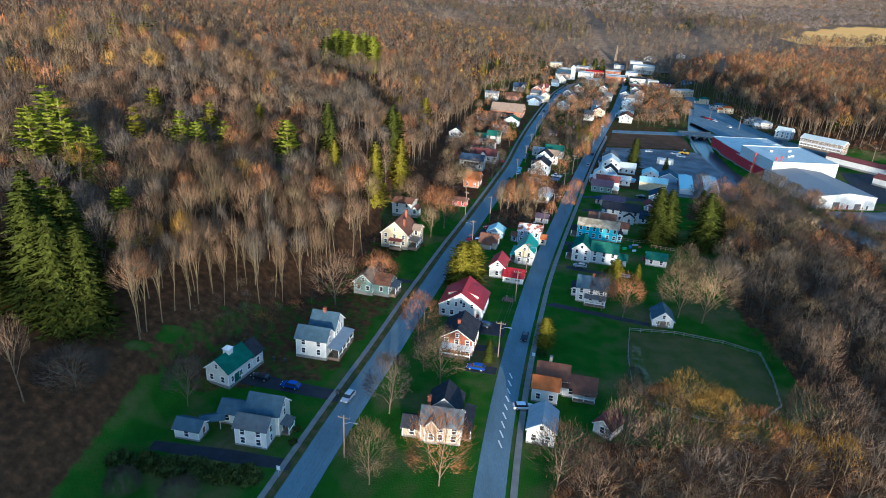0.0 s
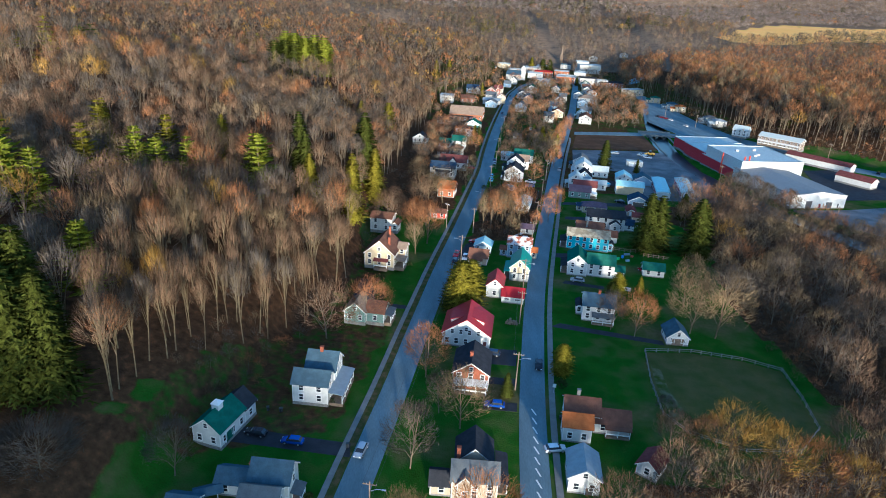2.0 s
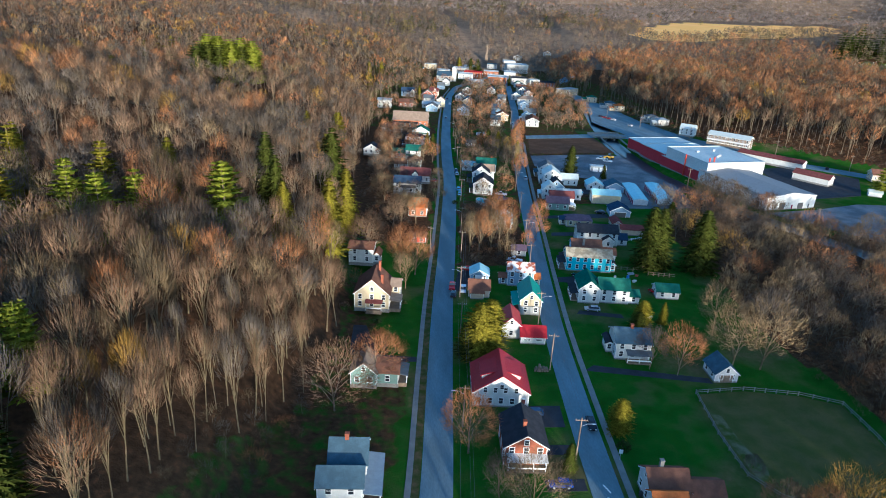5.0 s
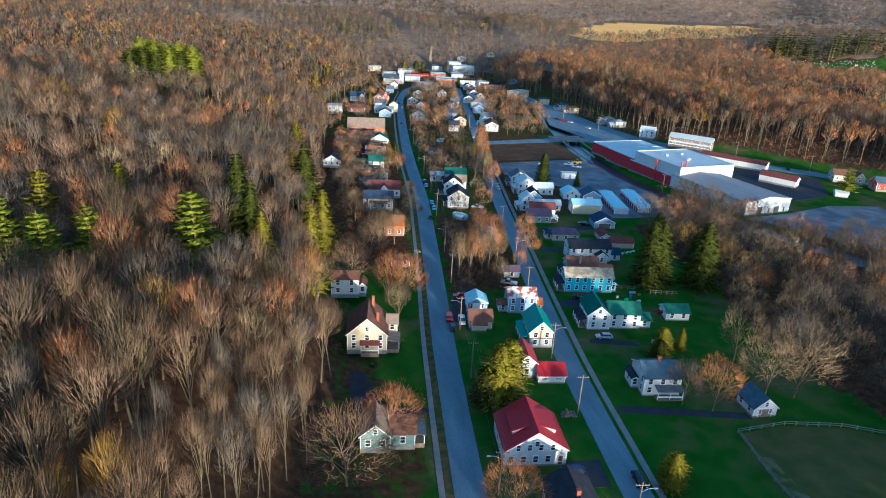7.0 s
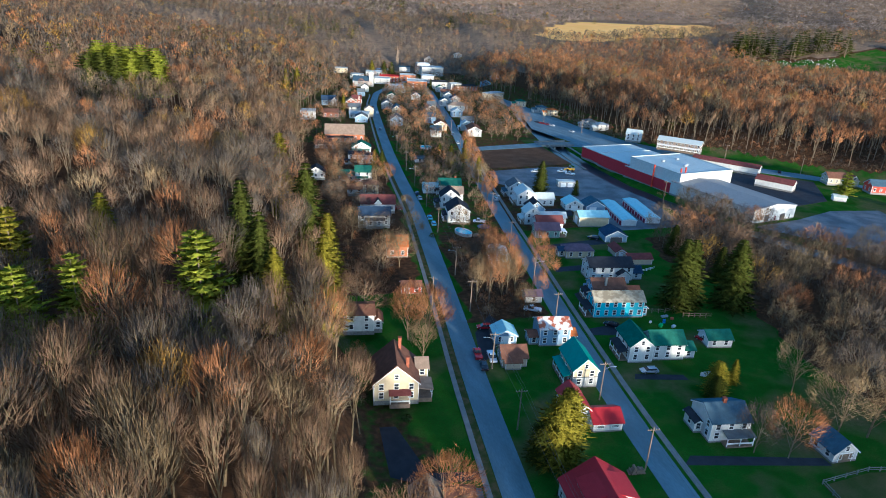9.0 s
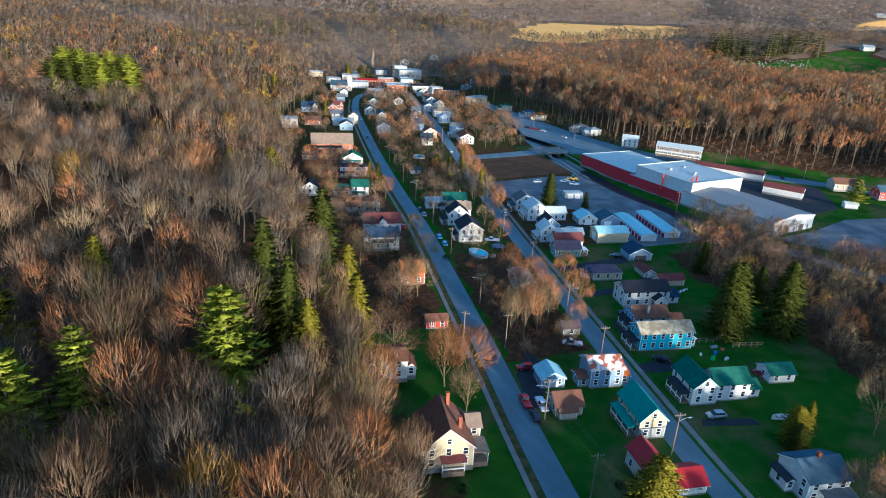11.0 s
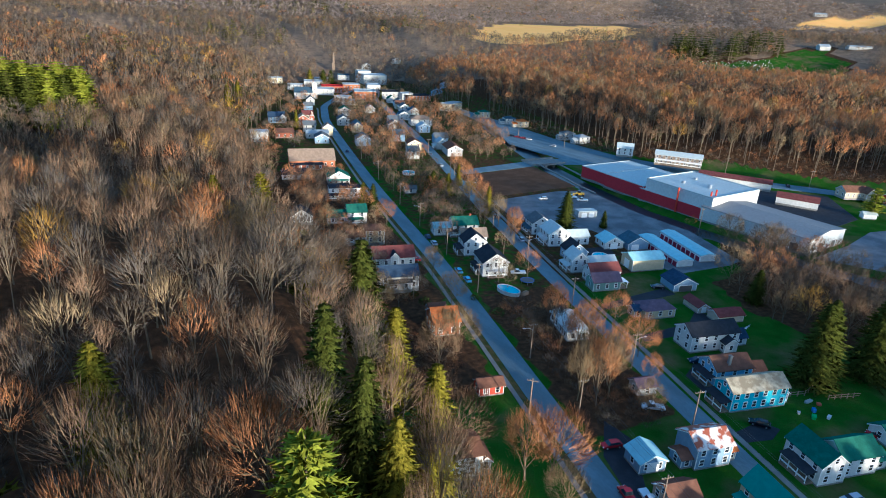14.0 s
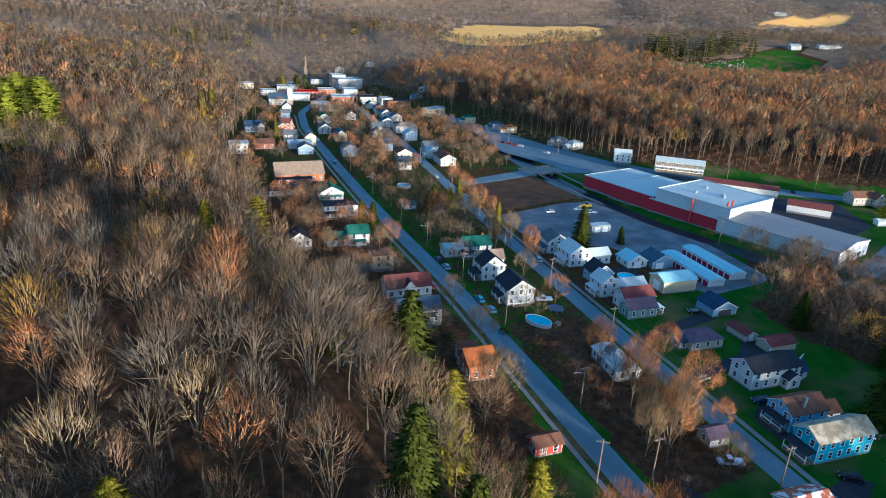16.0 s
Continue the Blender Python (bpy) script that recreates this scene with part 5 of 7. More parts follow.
house("shed", "small red shed with blue tarp roof", (262, 300), -15, [(0, 0, 6, 5, 2.4, 1, "x", "redwall", "m_aqua", NW)], category="shed")
for (sx, sy, turn, wl, rf, lab) in ((208, 507, -60, "white", "m_white", "small white house by the main road"), (206, 522, -60, "white", "r_grey", "white house with grey hip roof by the main road"), (199, 577, -70, "cream", "r_orange", "cream house with orange roof and porch"),
                                    (196, 592, -70, "white", "r_blue", "white box-shaped house with pale roof"), (191, 627, -70, "cream", "r_green", "cream house with green roof by the main road")):
    house("house", lab, (sx + 2, sy), turn + 60, [(0, 0, 9, 8, 5.0, 1.6, "x", wl, rf, dict(style="hip")), (-4, 1, 4, 5, 3.0, 1.2, "x", wl, rf)])
# towards the village centre
house("house", "long white house with brown roof above the bridge", (99, 493), -12, [(0, 0, 9.5, 16, 4.6, 2.4, "y", "white", "r_brown")])
house("house", "small white gabled house with porch", (101, 514), -12, [(0, 0, 7, 8, 4.6, 2.4, "y", "white", "m_white")], [(-2, 0, 2, 7, 2.5, "m_white", "w")])
house("house", "white house with hipped brown roof", (118, 601), -10, [(0, 0, 17, 11, 5.0, 2.6, "x", "white", "r_tan", dict(style="hip"))])
house("house", "pale blue house beside the street", (112, 572), -10, [(0, 0, 9, 9, 4.6, 2.4, "y", "bluegrey", "m_aqua")])
house("house", "white gabled house in the trees", (118, 628), -12, [(0, 0, 9, 9, 4.8, 2.4, "y", "white", "r_blue")])
house("house", "tall white house at the wood's edge", (-10, 562), -8, [(0, 0, 11, 9, 6.6, 1.0, "x", "white", "m_white")])
house("house", "white-roofed hall beside the hall", (27.5, 567), -8, [(0, 0, 15, 8, 3.6, 1.6, "x", "white", "m_white"), (12, 8, 7, 7, 6.0, 2.4, "y", "cream", "r_tan")])
house("house", "low brick house with brown roof", (8, 573), -8, [(0, 0, 12, 9, 3.6, 2.2, "x", "brick", "r_brown")])
house("house", "blue-roofed house with gables under trees", (14, 632), -8, [(0, 0, 12, 9, 4.6, 3.2, "x", "bluegrey", "r_navy"), (8, -2, 5, 6, 4.6, 2.6, "y", "white", "r_navy")])
house("house", "dark house with tall pointed turret", (32, 618), -8, [(0, 0, 10, 10, 4.6, 3.4, "y", "brick", "r_tan"), (10, 2, 3.4, 3.4, 6.0, 4.4, "y", "brick", "r_maroon")])
house("church", "white clapboard church with grey roof and square tower", (62, 762), -14, [(0, 0, 17, 22, 6.0, 4.0, "x", "white", "r_blue"), (17, 4, 4.6, 4.6, 14, 2.2, "y", "white", "m_white", dict(rows=[3.0, 8.5]))], category="church")
house("building", "orange brick corner block with white cornice", (119, 752), -12, [(0, 0, 21, 18, 7.4, 0.9, "x", "orangebrick", "m_aqua", dict(style="flat"))], category="shop")
house("building", "white two-storey shop building with flat roof", (146, 750), -6, [(0, 0, 19, 15, 7.0, 0.7, "x", "white", "r_dark", dict(style="flat"))], category="shop")
house("building", "low brick building with white roof", (168, 732), 4, [(0, 0, 25, 14, 5.0, 0.6, "x", "orangebrick", "r_dark", dict(style="flat")), (-3, 8, 12, 10, 6.4, 0.5, "x", "white", "m_white", dict(style="flat"))], category="shop")
house("building", "tall white mill building with flat roof", (168, 874), -4, [(0, 0, 28, 20, 10.5, 0.6, "x", "white", "m_white", dict(style="flat")), (-2, 20, 16, 14, 13, 0.6, "x", "white", "m_white", dict(style="flat"))], category="mill")
house("building", "white flat-roofed house among orange trees", (180, 664), 30, [(0, 0, 22, 10, 6.4, 0.5, "x", "cream", "m_white", dict(style="flat"))], category="building")
for sx, sy, wd, dp, ht, wl, rf, lab in ((90, 786, 17, 14, 6, "white", "m_aqua", "row shop with pale roof and white front"), (100, 806, 22, 12, 6.5, "brick", "r_red", "brick shop row with red roof edge"), (126, 816, 18, 12, 7, "orangebrick", "m_white", "orange brick shop block"),
                                        (95, 738, 16, 10, 4.5, "white", "m_aqua", "low white shop with blue roof"), (96, 716, 12, 10, 4.0, "white", "m_aqua", "small white shop with pale roof"), (70, 832, 16, 12, 5, "white", "m_aqua", "white house with aqua roof"), (40, 842, 14, 12, 5.5, "white", "r_blue", "white house below the wooded hill"),
                                        (92, 850, 20, 14, 6.5, "white", "m_white", "white village building with flat roof"), (148, 800, 14, 16, 8, "white", "m_white", "white building behind the brick block"), (112, 884, 18, 12, 6, "white", "m_white", "white house beyond the shops"),
                                        (20, 862, 26, 14, 4.5, "white", "r_maroon", "long white building with red front"), (150, 920, 14, 12, 6, "white", "r_blue", "white house north of the mill"), (60, 890, 16, 12, 6, "cream", "m_aqua", "cream house with pale roof")):
    house("building", lab, (sx, sy), -12, [(0, 0, wd, dp, ht, 0.6, "x", wl, rf, dict(style="flat", gap=3.2))], category="shop")
for sx, sy, lab, wl, rf in ((205, 760, "blue gabled house beyond the creek", "steel", "r_blue"), (222, 775, "pale blue house among bare trees", "bluegrey", "m_aqua"), (200, 980, "white house in the far woods", "white", "m_white"), (250, 1000, "white farmhouse in the far woods", "white", "r_grey"), (330, 940, "pale house in the far woods", "white", "m_aqua")):
    house("house", lab, (sx, sy), -20, [(0, 0, 12, 9, 5, 3, "y", wl, rf)], z=float(ground_z(sx, sy)))
steeple = new("church")
tagged(steeple, "slender weathered church spire rising over trees", "church")
steeple.matrix_basis = pose(158, 968, float(ground_z(158, 968)), 0, 0, -12)
box_part("tower", (-1.9, 1.9, -1.9, 1.9, -1, 12), M["wood"], steeple)
bm = bmesh.new()
tube(bm, (0, 0, 12), (0, 0, 26), 1.9, 0.1, 8)
part("spire", bm, M["wood"], steeple)
house("shed", "white farm shed on a far green field", (820, 777), -20, [(0, 0, 16, 10, 5, 3, "x", "white", "m_white", NW)], category="shed", z=float(ground_z(824, 780)))
house("shed", "long low white farm building on the far upland", (852, 756), -25, [(0, 0, 34, 9, 4, 1.6, "x", "white", "m_white", NW)], category="shed", z=float(ground_z(862, 758)))
house("barn", "white barn beside a distant golden field", (1990, 1660), -30, [(0, 0, 40, 16, 8, 4, "x", "oldwhite", "m_dull", NW)], category="barn", z=float(ground_z(2006, 1665)))
tr = np.random.default_rng(77)
TONES = (("oldwhite", "r_grey", "white village house with grey roof"), ("cream", "r_brown", "cream village house with brown roof"), ("oldwhite", "r_blue", "white village house with blue-grey roof"), ("grey", "r_dark", "grey village house with dark roof"),
         ("oldwhite", "r_tan", "white village house with tan roof"), ("tan", "r_maroon", "tan village house with maroon roof"), ("bluegrey", "r_grey", "blue-grey village house with pale grey roof"), ("oldwhite", "r_green", "white village house with green roof"))
for k in range(64):
    vy = 482 + (k // 4) * 17.0 + tr.uniform(-7, 7)
    vx = (float(road_a(vy)) - 18, float(road_a(vy)) + 9, float(road_b(vy)) - 19, float(road_b(vy)) + 9)[k % 4] + tr.uniform(-5, 5)
    vw, vd = tr.uniform(7, 9.5), tr.uniform(8, 10.5)
    cx, cy = vx + vw / 2, vy + vd / 2
    free = all(math.hypot(cx - a, cy - b) > r + 3.2 for a, b, r in CLEAR) and abs(cx - float(road_a(cy))) > 9 and abs(cx - float(road_b(cy))) > 9
    if not free or tr.uniform() < 0.45 or cx < float(west_foot(cy)) + 6:
        continue
    wl, rf, lab = TONES[int(tr.integers(0, len(TONES)))]
    house("house", lab, (vx, vy), -11, [(0, 0, vw, vd, tr.uniform(4.0, 5.2), tr.uniform(2.2, 3.0), "y" if k % 3 else "x", wl, rf)])


# ---- single trees of the yards ----
def yard_tree(x, y, height, twig="twig_tan", k=0, squash=1.0, name="bare_tree"):
    base = 20.0 if k < 5 else 16.0
    squash *= 1.22 if k < 5 else 1.0
    height *= 1.22 if y < 200 else 1.0
    stand_tree(name, NEAR_MESH[(k, twig)], x, y, height / base, (x * 7 + y * 3) % 6.28, WORDS[twig], squash=squash)


for row in ((-30.4, 147.2, 14.5, "twig_red", 5, 1.45), (-20.5, 158.5, 12, "twig_orange", 6, 1.35), (-4.7, 99.5, 13, "twig_grey", 6, 1.1), (-4.2, 77.6, 12, "twig_tan", 7, 1.0), (9.0, 79.5, 14, "twig_orange", 5, 1.1), (-49.0, 94.0, 11, "twig_grey", 6, 1.1),
            (-3.1, 131.5, 12, "twig_orange", 7, 1.15), (5.2, 112.5, 13, "twig_tan", 5, 1.1), (0.5, 117.5, 10, "twig_grey", 6, 1.0), (54.6, 157.0, 12, "twig_orange", 5, 1.1), (48.6, 160.2, 11, "twig_grey", 7, 1.0), (71.4, 160.5, 15, "twig_tan", 6, 1.2), (78, 158.5, 17, "twig_tan", 5, 1.2),
            (75, 177, 15, "twig_tan", 7, 1.0), (84, 170, 16, "twig_grey", 6, 1.1), (-11.3, 222, 19, "twig_orange", 1, 1.0), (-6.7, 220.6, 19, "twig_orange", 2, 1.1), (-21.8, 231, 18, "twig_red", 5, 1.2), (-21.7, 243, 16, "twig_red", 7, 1.1), (-10.5, 210, 14, "twig_tan", 3, 0.9),
            (-2.0, 272, 15, "twig_tan", 6, 1.2), (-12, 262, 16, "twig_red", 5, 1.1), (-8, 270, 15, "twig_tan", 7, 1.1), (15, 241, 17, "twig_tan", 1, 0.8), (17.8, 237.5, 18, "twig_orange", 2, 0.8), (22.6, 239, 18, "twig_tan", 3, 0.8), (25.2, 256, 18, "twig_orange", 4, 0.85), (36, 240, 10, "twig_orange", 6, 0.8),
            (30.5, 274, 15, "twig_orange", 0, 0.9), (34.2, 262.8, 15, "twig_orange", 7, 1.0), (20.5, 247.4, 17, "twig_tan", 2, 0.8), (26.5, 244.2, 18, "twig_orange", 4, 0.8), (30.3, 246.3, 16, "twig_tan", 1, 0.8), (43, 252, 14, "twig_orange", 5, 1.0), (47.5, 268.0, 13, "twig_orange", 6, 1.0), (26, 229, 11, "twig_tan", 7, 0.9),
            (24.4, 262, 15, "twig_grey", 6, 0.9), (20, 270, 10, "twig_red", 5, 1.0), (16, 377, 12, "twig_orange", 5, 1.1), (39.8, 381, 14, "twig_grey", 6, 1.1), (52, 384, 15, "twig_grey", 7, 1.1), (58, 372, 15, "twig_tan", 1, 0.8), (61, 361, 16, "twig_tan", 3, 0.8), (58.5, 347, 15, "twig_orange", 2, 0.8), (55, 338, 13, "twig_orange", 4, 0.8),
            (66, 385, 15, "twig_orange", 0, 0.9), (70, 400, 16, "twig_orange", 1, 0.9), (74, 415, 16, "twig_orange", 2, 0.9), (78, 430, 15, "twig_orange", 3, 0.9), (62, 392, 14, "twig_ochre", 4, 0.8), (82, 448, 15, "twig_orange", 4, 0.9), (12, 320, 12, "twig_tan", 6, 1.0), (-14, 300, 15, "twig_tan", 7, 1.1), (-16, 340, 15, "twig_grey", 5, 1.0), (-10, 350, 13, "twig_red", 6, 1.0),
            (-10, 372, 14, "twig_tan", 7, 1.0), (9, 298, 12, "twig_tan", 5, 1.1), (-12, 400, 15, "twig_red", 5, 1.0), (150, 318, 15, "twig_tan", 5, 1.2), (156, 300, 14, "twig_tan", 6, 1.2), (160, 288, 14, "twig_orange", 7, 1.2),
            (60, 104, 13, "twig_ochre", 5, 1.3), (66, 98, 13, "twig_ochre", 6, 1.4), (55, 103, 11, "twig_orange", 7, 1.2), (49, 107, 10, "twig_red", 6, 1.2), (72, 96, 12, "twig_orange", 5, 1.2), (78, 93, 11, "twig_ochre", 7, 1.2), (45, 92, 10, "twig_grey", 6, 1.1), (37, 84, 9, "twig_grey", 7, 1.1), (52, 120.5, 5, "twig_grey", 6, 1.2)):
    yard_tree(*row)


def evergreen(x, y, height, radius=1.0, kind="fir", tone="needle", k=0, label="tall dark green spruce with lit yellow-green top"):
    table = {"fir": FIR_MESH, "pine": PINE_MESH, "round": ROUND_MESH}[kind]
    wild = x < -20 and 112 < y < 460
    CLEAR.append((x, y, 6.5 if wild else 4.8))
    height *= 1.15 if wild else 1.0
    stand_tree("pine_tree" if kind == "pine" else "spruce_tree", table[(k, tone)], x, y, height / {"fir": 20, "pine": 17, "round": 15}[kind], (x * 5 + y) % 6.28, label, squash=radius)


LIT, DARK = "bright yellow-green pine standing in bare woods", "tall dark green spruce with lit yellow-green top"
for x, y, ht, rad, kind, tone, k, lab in ((76.0, 225, 23, 1.25, "fir", "needle", 0, DARK), (80.5, 226.5, 22, 1.2, "fir", "needle", 1, DARK), (93.5, 221.5, 23, 1.35, "fir", "needle", 2, DARK), (87.5, 350, 17, 1.25, "fir", "needle", 1, DARK), (105, 346, 8, 1.1, "fir", "needle", 2, "small green spruce beside the gravel lot"),
                                           (5.4, 166.5, 16, 1.0, "round", "needle_gold", 0, "broad golden-green evergreen beside the street"), (8.4, 169.5, 15.5, 0.95, "round", "needle_gold", 1, "broad golden-green evergreen beside the street"), (2.6, 168.0, 10, 1.1, "round", "needle", 1, "broad golden-green evergreen beside the street"),
                                           (16.2, 125.3, 6.5, 1.2, "fir", "needle", 2, "small blue-green spruce on a lawn"), (30.6, 135.8, 8.5, 1.1, "round", "needle_gold", 1, "rounded golden evergreen beside the street"), (55, 181, 9, 1.1, "round", "needle_gold", 1, "golden evergreen beside a garden"), (63, 184, 7, 1.1, "fir", "needle_gold", 0, "golden evergreen beside a garden"), (52.5, 178, 7, 1.2, "round", "needle", 0, "dark evergreen shrub tree"),
                                           (-82, 98, 29, 1.2, "fir", "needle", 0, DARK), (-76, 96, 27, 1.15, "fir", "needle", 1, DARK), (-86, 104, 30, 1.15, "fir", "needle", 2, DARK), (-72, 99, 25, 1.15, "fir", "needle", 0, DARK), (-79, 106, 28, 1.1, "fir", "needle", 1, DARK), (-92, 97, 22, 1.2, "fir", "needle", 2, DARK), (-78, 124, 19, 1.0, "pine", "needle_light", 0, LIT), (-92, 118, 19, 1.0, "pine", "needle_light", 1, LIT),
                                           (-52, 216, 22, 0.95, "fir", "needle", 0, DARK), (-48.5, 209, 20, 0.9, "fir", "needle", 1, DARK), (-46, 203, 17, 1.0, "fir", "needle_gold", 2, DARK), (-60, 193.5, 24, 1.05, "pine", "needle_light", 0, LIT), (-34, 217, 22, 0.95, "fir", "needle_gold", 1, DARK), (-34.5, 254, 25, 1.1, "fir", "needle", 2, DARK), (-29.5, 247, 21, 1.05, "fir", "needle_gold", 0, DARK),
                                           (-38.5, 289, 19, 1.1, "fir", "needle_gold", 2, "golden evergreen at the wood's edge"), (-79, 186, 20, 0.95, "pine", "needle_light", 2, LIT), (-86, 181, 20, 1.0, "pine", "needle_light", 0, LIT), (-94, 207, 20, 0.95, "pine", "needle_gold", 1, LIT), (-95, 187, 20, 1.0, "pine", "needle_light", 1, LIT), (-81, 222, 18, 1.0, "fir", "needle_gold", 2, LIT),
                                           (-120, 150, 24, 1.0, "pine", "needle_light", 0, LIT), (-116, 158, 25, 1.0, "pine", "needle_light", 1, LIT), (-131, 172, 25, 1.1, "pine", "needle_light", 2, LIT), (-106, 155, 20, 0.9, "pine", "needle_light", 0, LIT), (-108, 182, 20, 0.9, "pine", "needle_gold", 1, LIT), (-119, 212, 20, 0.9, "pine", "needle_gold", 2, LIT), (-122, 221, 19, 0.9, "fir", "needle_gold", 1, LIT), (-52, 368, 18, 1.1, "fir", "needle_gold", 2, LIT), (-36, 366, 18, 1.1, "pine", "needle_gold", 0, LIT),
                                           (18.4, 401, 12, 1.1, "fir", "needle", 0, DARK), (16, 408, 11, 1.1, "fir", "needle_gold", 1, DARK), (55, 416.6, 12, 1.3, "fir", "needle", 2, DARK), (50, 412, 11, 1.3, "fir", "needle", 0, DARK), (60, 410, 12, 1.2, "fir", "needle_gold", 1, DARK), (64, 376, 14, 0.9, "fir", "needle_gold", 0, DARK), (74, 427, 12, 0.9, "fir", "needle_gold", 2, DARK), (246, 318, 15, 1.4, "pine", "needle_light", 1, "light green pine on the roadside verge"),
                                           (28, 600, 15, 0.8, "fir", "needle_gold", 1, DARK), (140, 735, 12, 0.9, "fir", "needle", 2, DARK), (118, 868, 18, 1.6, "fir", "needle", 0, DARK), (128, 872, 17, 1.6, "fir", "needle", 1, DARK), (104, 874, 18, 1.3, "fir", "needle_gold", 2, DARK), (-16, 620, 22, 0.9, "fir", "needle_gold", 0, DARK), (-4, 655, 22, 0.9, "fir", "needle_gold", 1, DARK),
                                           (104, 266, 12, 1.3, "fir", "needle", 2, DARK), (104, 240, 13, 1.3, "fir", "needle", 1, DARK)):
    evergreen(x, y, ht, rad, kind, tone, k, lab)
for k in range(12):
    evergreen(-132 + (k * 17 % 37), 484 + (k * 53 % 31), 25 + 2 * (k % 3), 0.95, "round", "needle_light" if k % 3 else "needle", k % 2, "broad green pine in a hilltop clump")


def tufts(seed, rx, ry, rz, n, size):
    """A leafy shrub: many small tilted leaves through a lumpy dome."""
    rng = np.random.default_rng(seed)
    vs, fs = [], []
    for i in range(n):
        d = rng.normal(0, 1, 3)
        d /= np.linalg.norm(d)
        d[2] = abs(d[2])
        r = rng.uniform(0.75, 1.0) * (1 + 0.12 * math.sin(d[0] * 5 + seed) * math.cos(d[1] * 4))
        c = d * r * np.array((rx, ry, rz))
        u, w = rng.normal(0, 1, 3), rng.normal(0, 1, 3)
        b = len(vs)
        vs.extend((c + u * size, c + w * size, c - u * size * 0.6 - w * size * 0.5))
        fs.append((b, b + 1, b + 2))
    return [tuple(v) for v in vs], fs


def shrub(x, y, rx, ry, rz, mt, label, seed=0, n=420, size=0.28, category="shrub", name="shrub"):
    v, f = tufts(seed, rx, ry, rz, n, size)
    e = mesh_object(name, v, f, M[mt])
    e.matrix_basis = Matrix.Translation((x, y, float(ground_z(x, y)) - 0.1))
    tagged(e, label, category)


for k in range(6):
    shrub(-52.5 + k * 5.0, 74.6 + (k % 2) * 0.5, 3.1, 2.4, 3.3, "hedge", "clipped dark olive yew in a hedge row", k, 700, 0.3, "hedge", "hedge")
for x, y, s in ((-24, 119, 1.4), (-22.4, 86.5, 1.0), (-23, 90.5, 1.0), (11.5, 152, 0.9), (3, 158, 1.6), (10, 180, 1.2), (30, 131, 1.6), (-12, 200, 1.2), (-15, 203, 1.2), (2, 303, 2.0), (1, 309, 1.6), (18, 300, 1.6), (20, 288, 2.2), (23, 280, 2.4), (-20, 188, 1.2)):
    shrub(x, y, s, s, s * 0.9, "hedge", "rounded dark green garden shrub", int(abs(x * 10)), 160, 0.22)

# big grey thickets, brush and saplings
BRUSH = [bare_tree(131 + i, 4.5, 2.4, 0.05, 6, 2, 10, 130, 1.3, 0.05, 2, 0.2) for i in range(4)]
br = np.random.default_rng(21)
BRUSH_AREAS = [([(-24, 300), (-2, 300), (14, 400), (24, 470), (2, 470), (-18, 400)], 4.4), ([(205, 470), (226, 446), (254, 416), (277, 386), (316, 328), (340, 296), (372, 330), (300, 410), (250, 458), (225, 500), (218, 560), (222, 620), (206, 664), (200, 600)], 4.4), ([(14, 226), (32, 226), (46, 262), (40, 290), (22, 292), (16, 262)], 3.4), ([(30, 60), (31, 92), (42, 99), (60, 100), (60, 60)], 3.2), ([(138, 300), (152, 300), (158, 285), (150, 400), (137, 400)], 4.0), ([(165, 285), (190, 262), (215, 235), (200, 215), (160, 260)], 4.2),
               ([(-46, 106), (-40, 128), (-34, 150), (-50, 140), (-58, 118)], 4.0), ([(92, 120), (104, 120), (104, 235), (94, 200), (89, 170)], 3.6), ([(42, 375), (62, 395), (80, 440), (70, 470), (40, 430)], 4.6), ([(-30, 190), (-24, 210), (-30, 300), (-20, 330), (-34, 300)], 3.8), ([(-16, 255), (-4, 262), (-6, 278), (-18, 300), (-24, 280)], 3.6)]
spots = []
for poly, gap in BRUSH_AREAS:
    x, y = scatter(poly, gap, br, lambda a, b: clear_of(a, b, -2.0))
    z = ground_z(x, y)
    spots += [(a, b, c, br.uniform(0.5, 1.1), br.uniform(0, 6.28), int(br.integers(0, 4)), int(br.choice([1, 2, 3, 3, 4])), br.uniform(0.9, 1.3)) for a, b, c in zip(x, y, z)]
joined_trees("brush", spots, BRUSH, [M["bark"]] + [M[t] for t in TWIGS], "tangled leafless brush and saplings")
BIG = bare_tree(150, 9, 7.0, 0.02, 26, 6, 60, 3200, 1.8, 0.05, 4, 0.2)
BIGM = tree_parts(BIG, M["bark"], M["twig_dark"])
for x, y, s in ((-66, 83, 1.15), (-48, 68, 0.6), (-37, 67.5, 0.6)):
    stand_tree("willow_shrub", BIGM, x, y, s, x, "rounded grey leafless thicket on the lawn", "shrub")
TOWN = [([(24, 300), (50, 300), (82, 462), (40, 462)], 10.0), ([(-22, 300), (2, 300), (22, 462), (-10, 462)], 8.4), ([(20, 690), (200, 690), (235, 900), (180, 970), (20, 940)], 16.0), ([(60, 478), (84, 480), (118, 640), (128, 735), (100, 735), (76, 690), (58, 600), (50, 540), (46, 500)], 8.6), ([(110, 470), (140, 480), (172, 560), (178, 640), (150, 720), (135, 640), (118, 560)], 9.0), ([(36, 440), (52, 470), (48, 500), (40, 480)], 9.0), ([(-14, 470), (0, 520), (20, 545), (30, 600), (45, 650), (60, 720), (50, 740), (25, 650), (-10, 560)], 11.0)]
spots = []
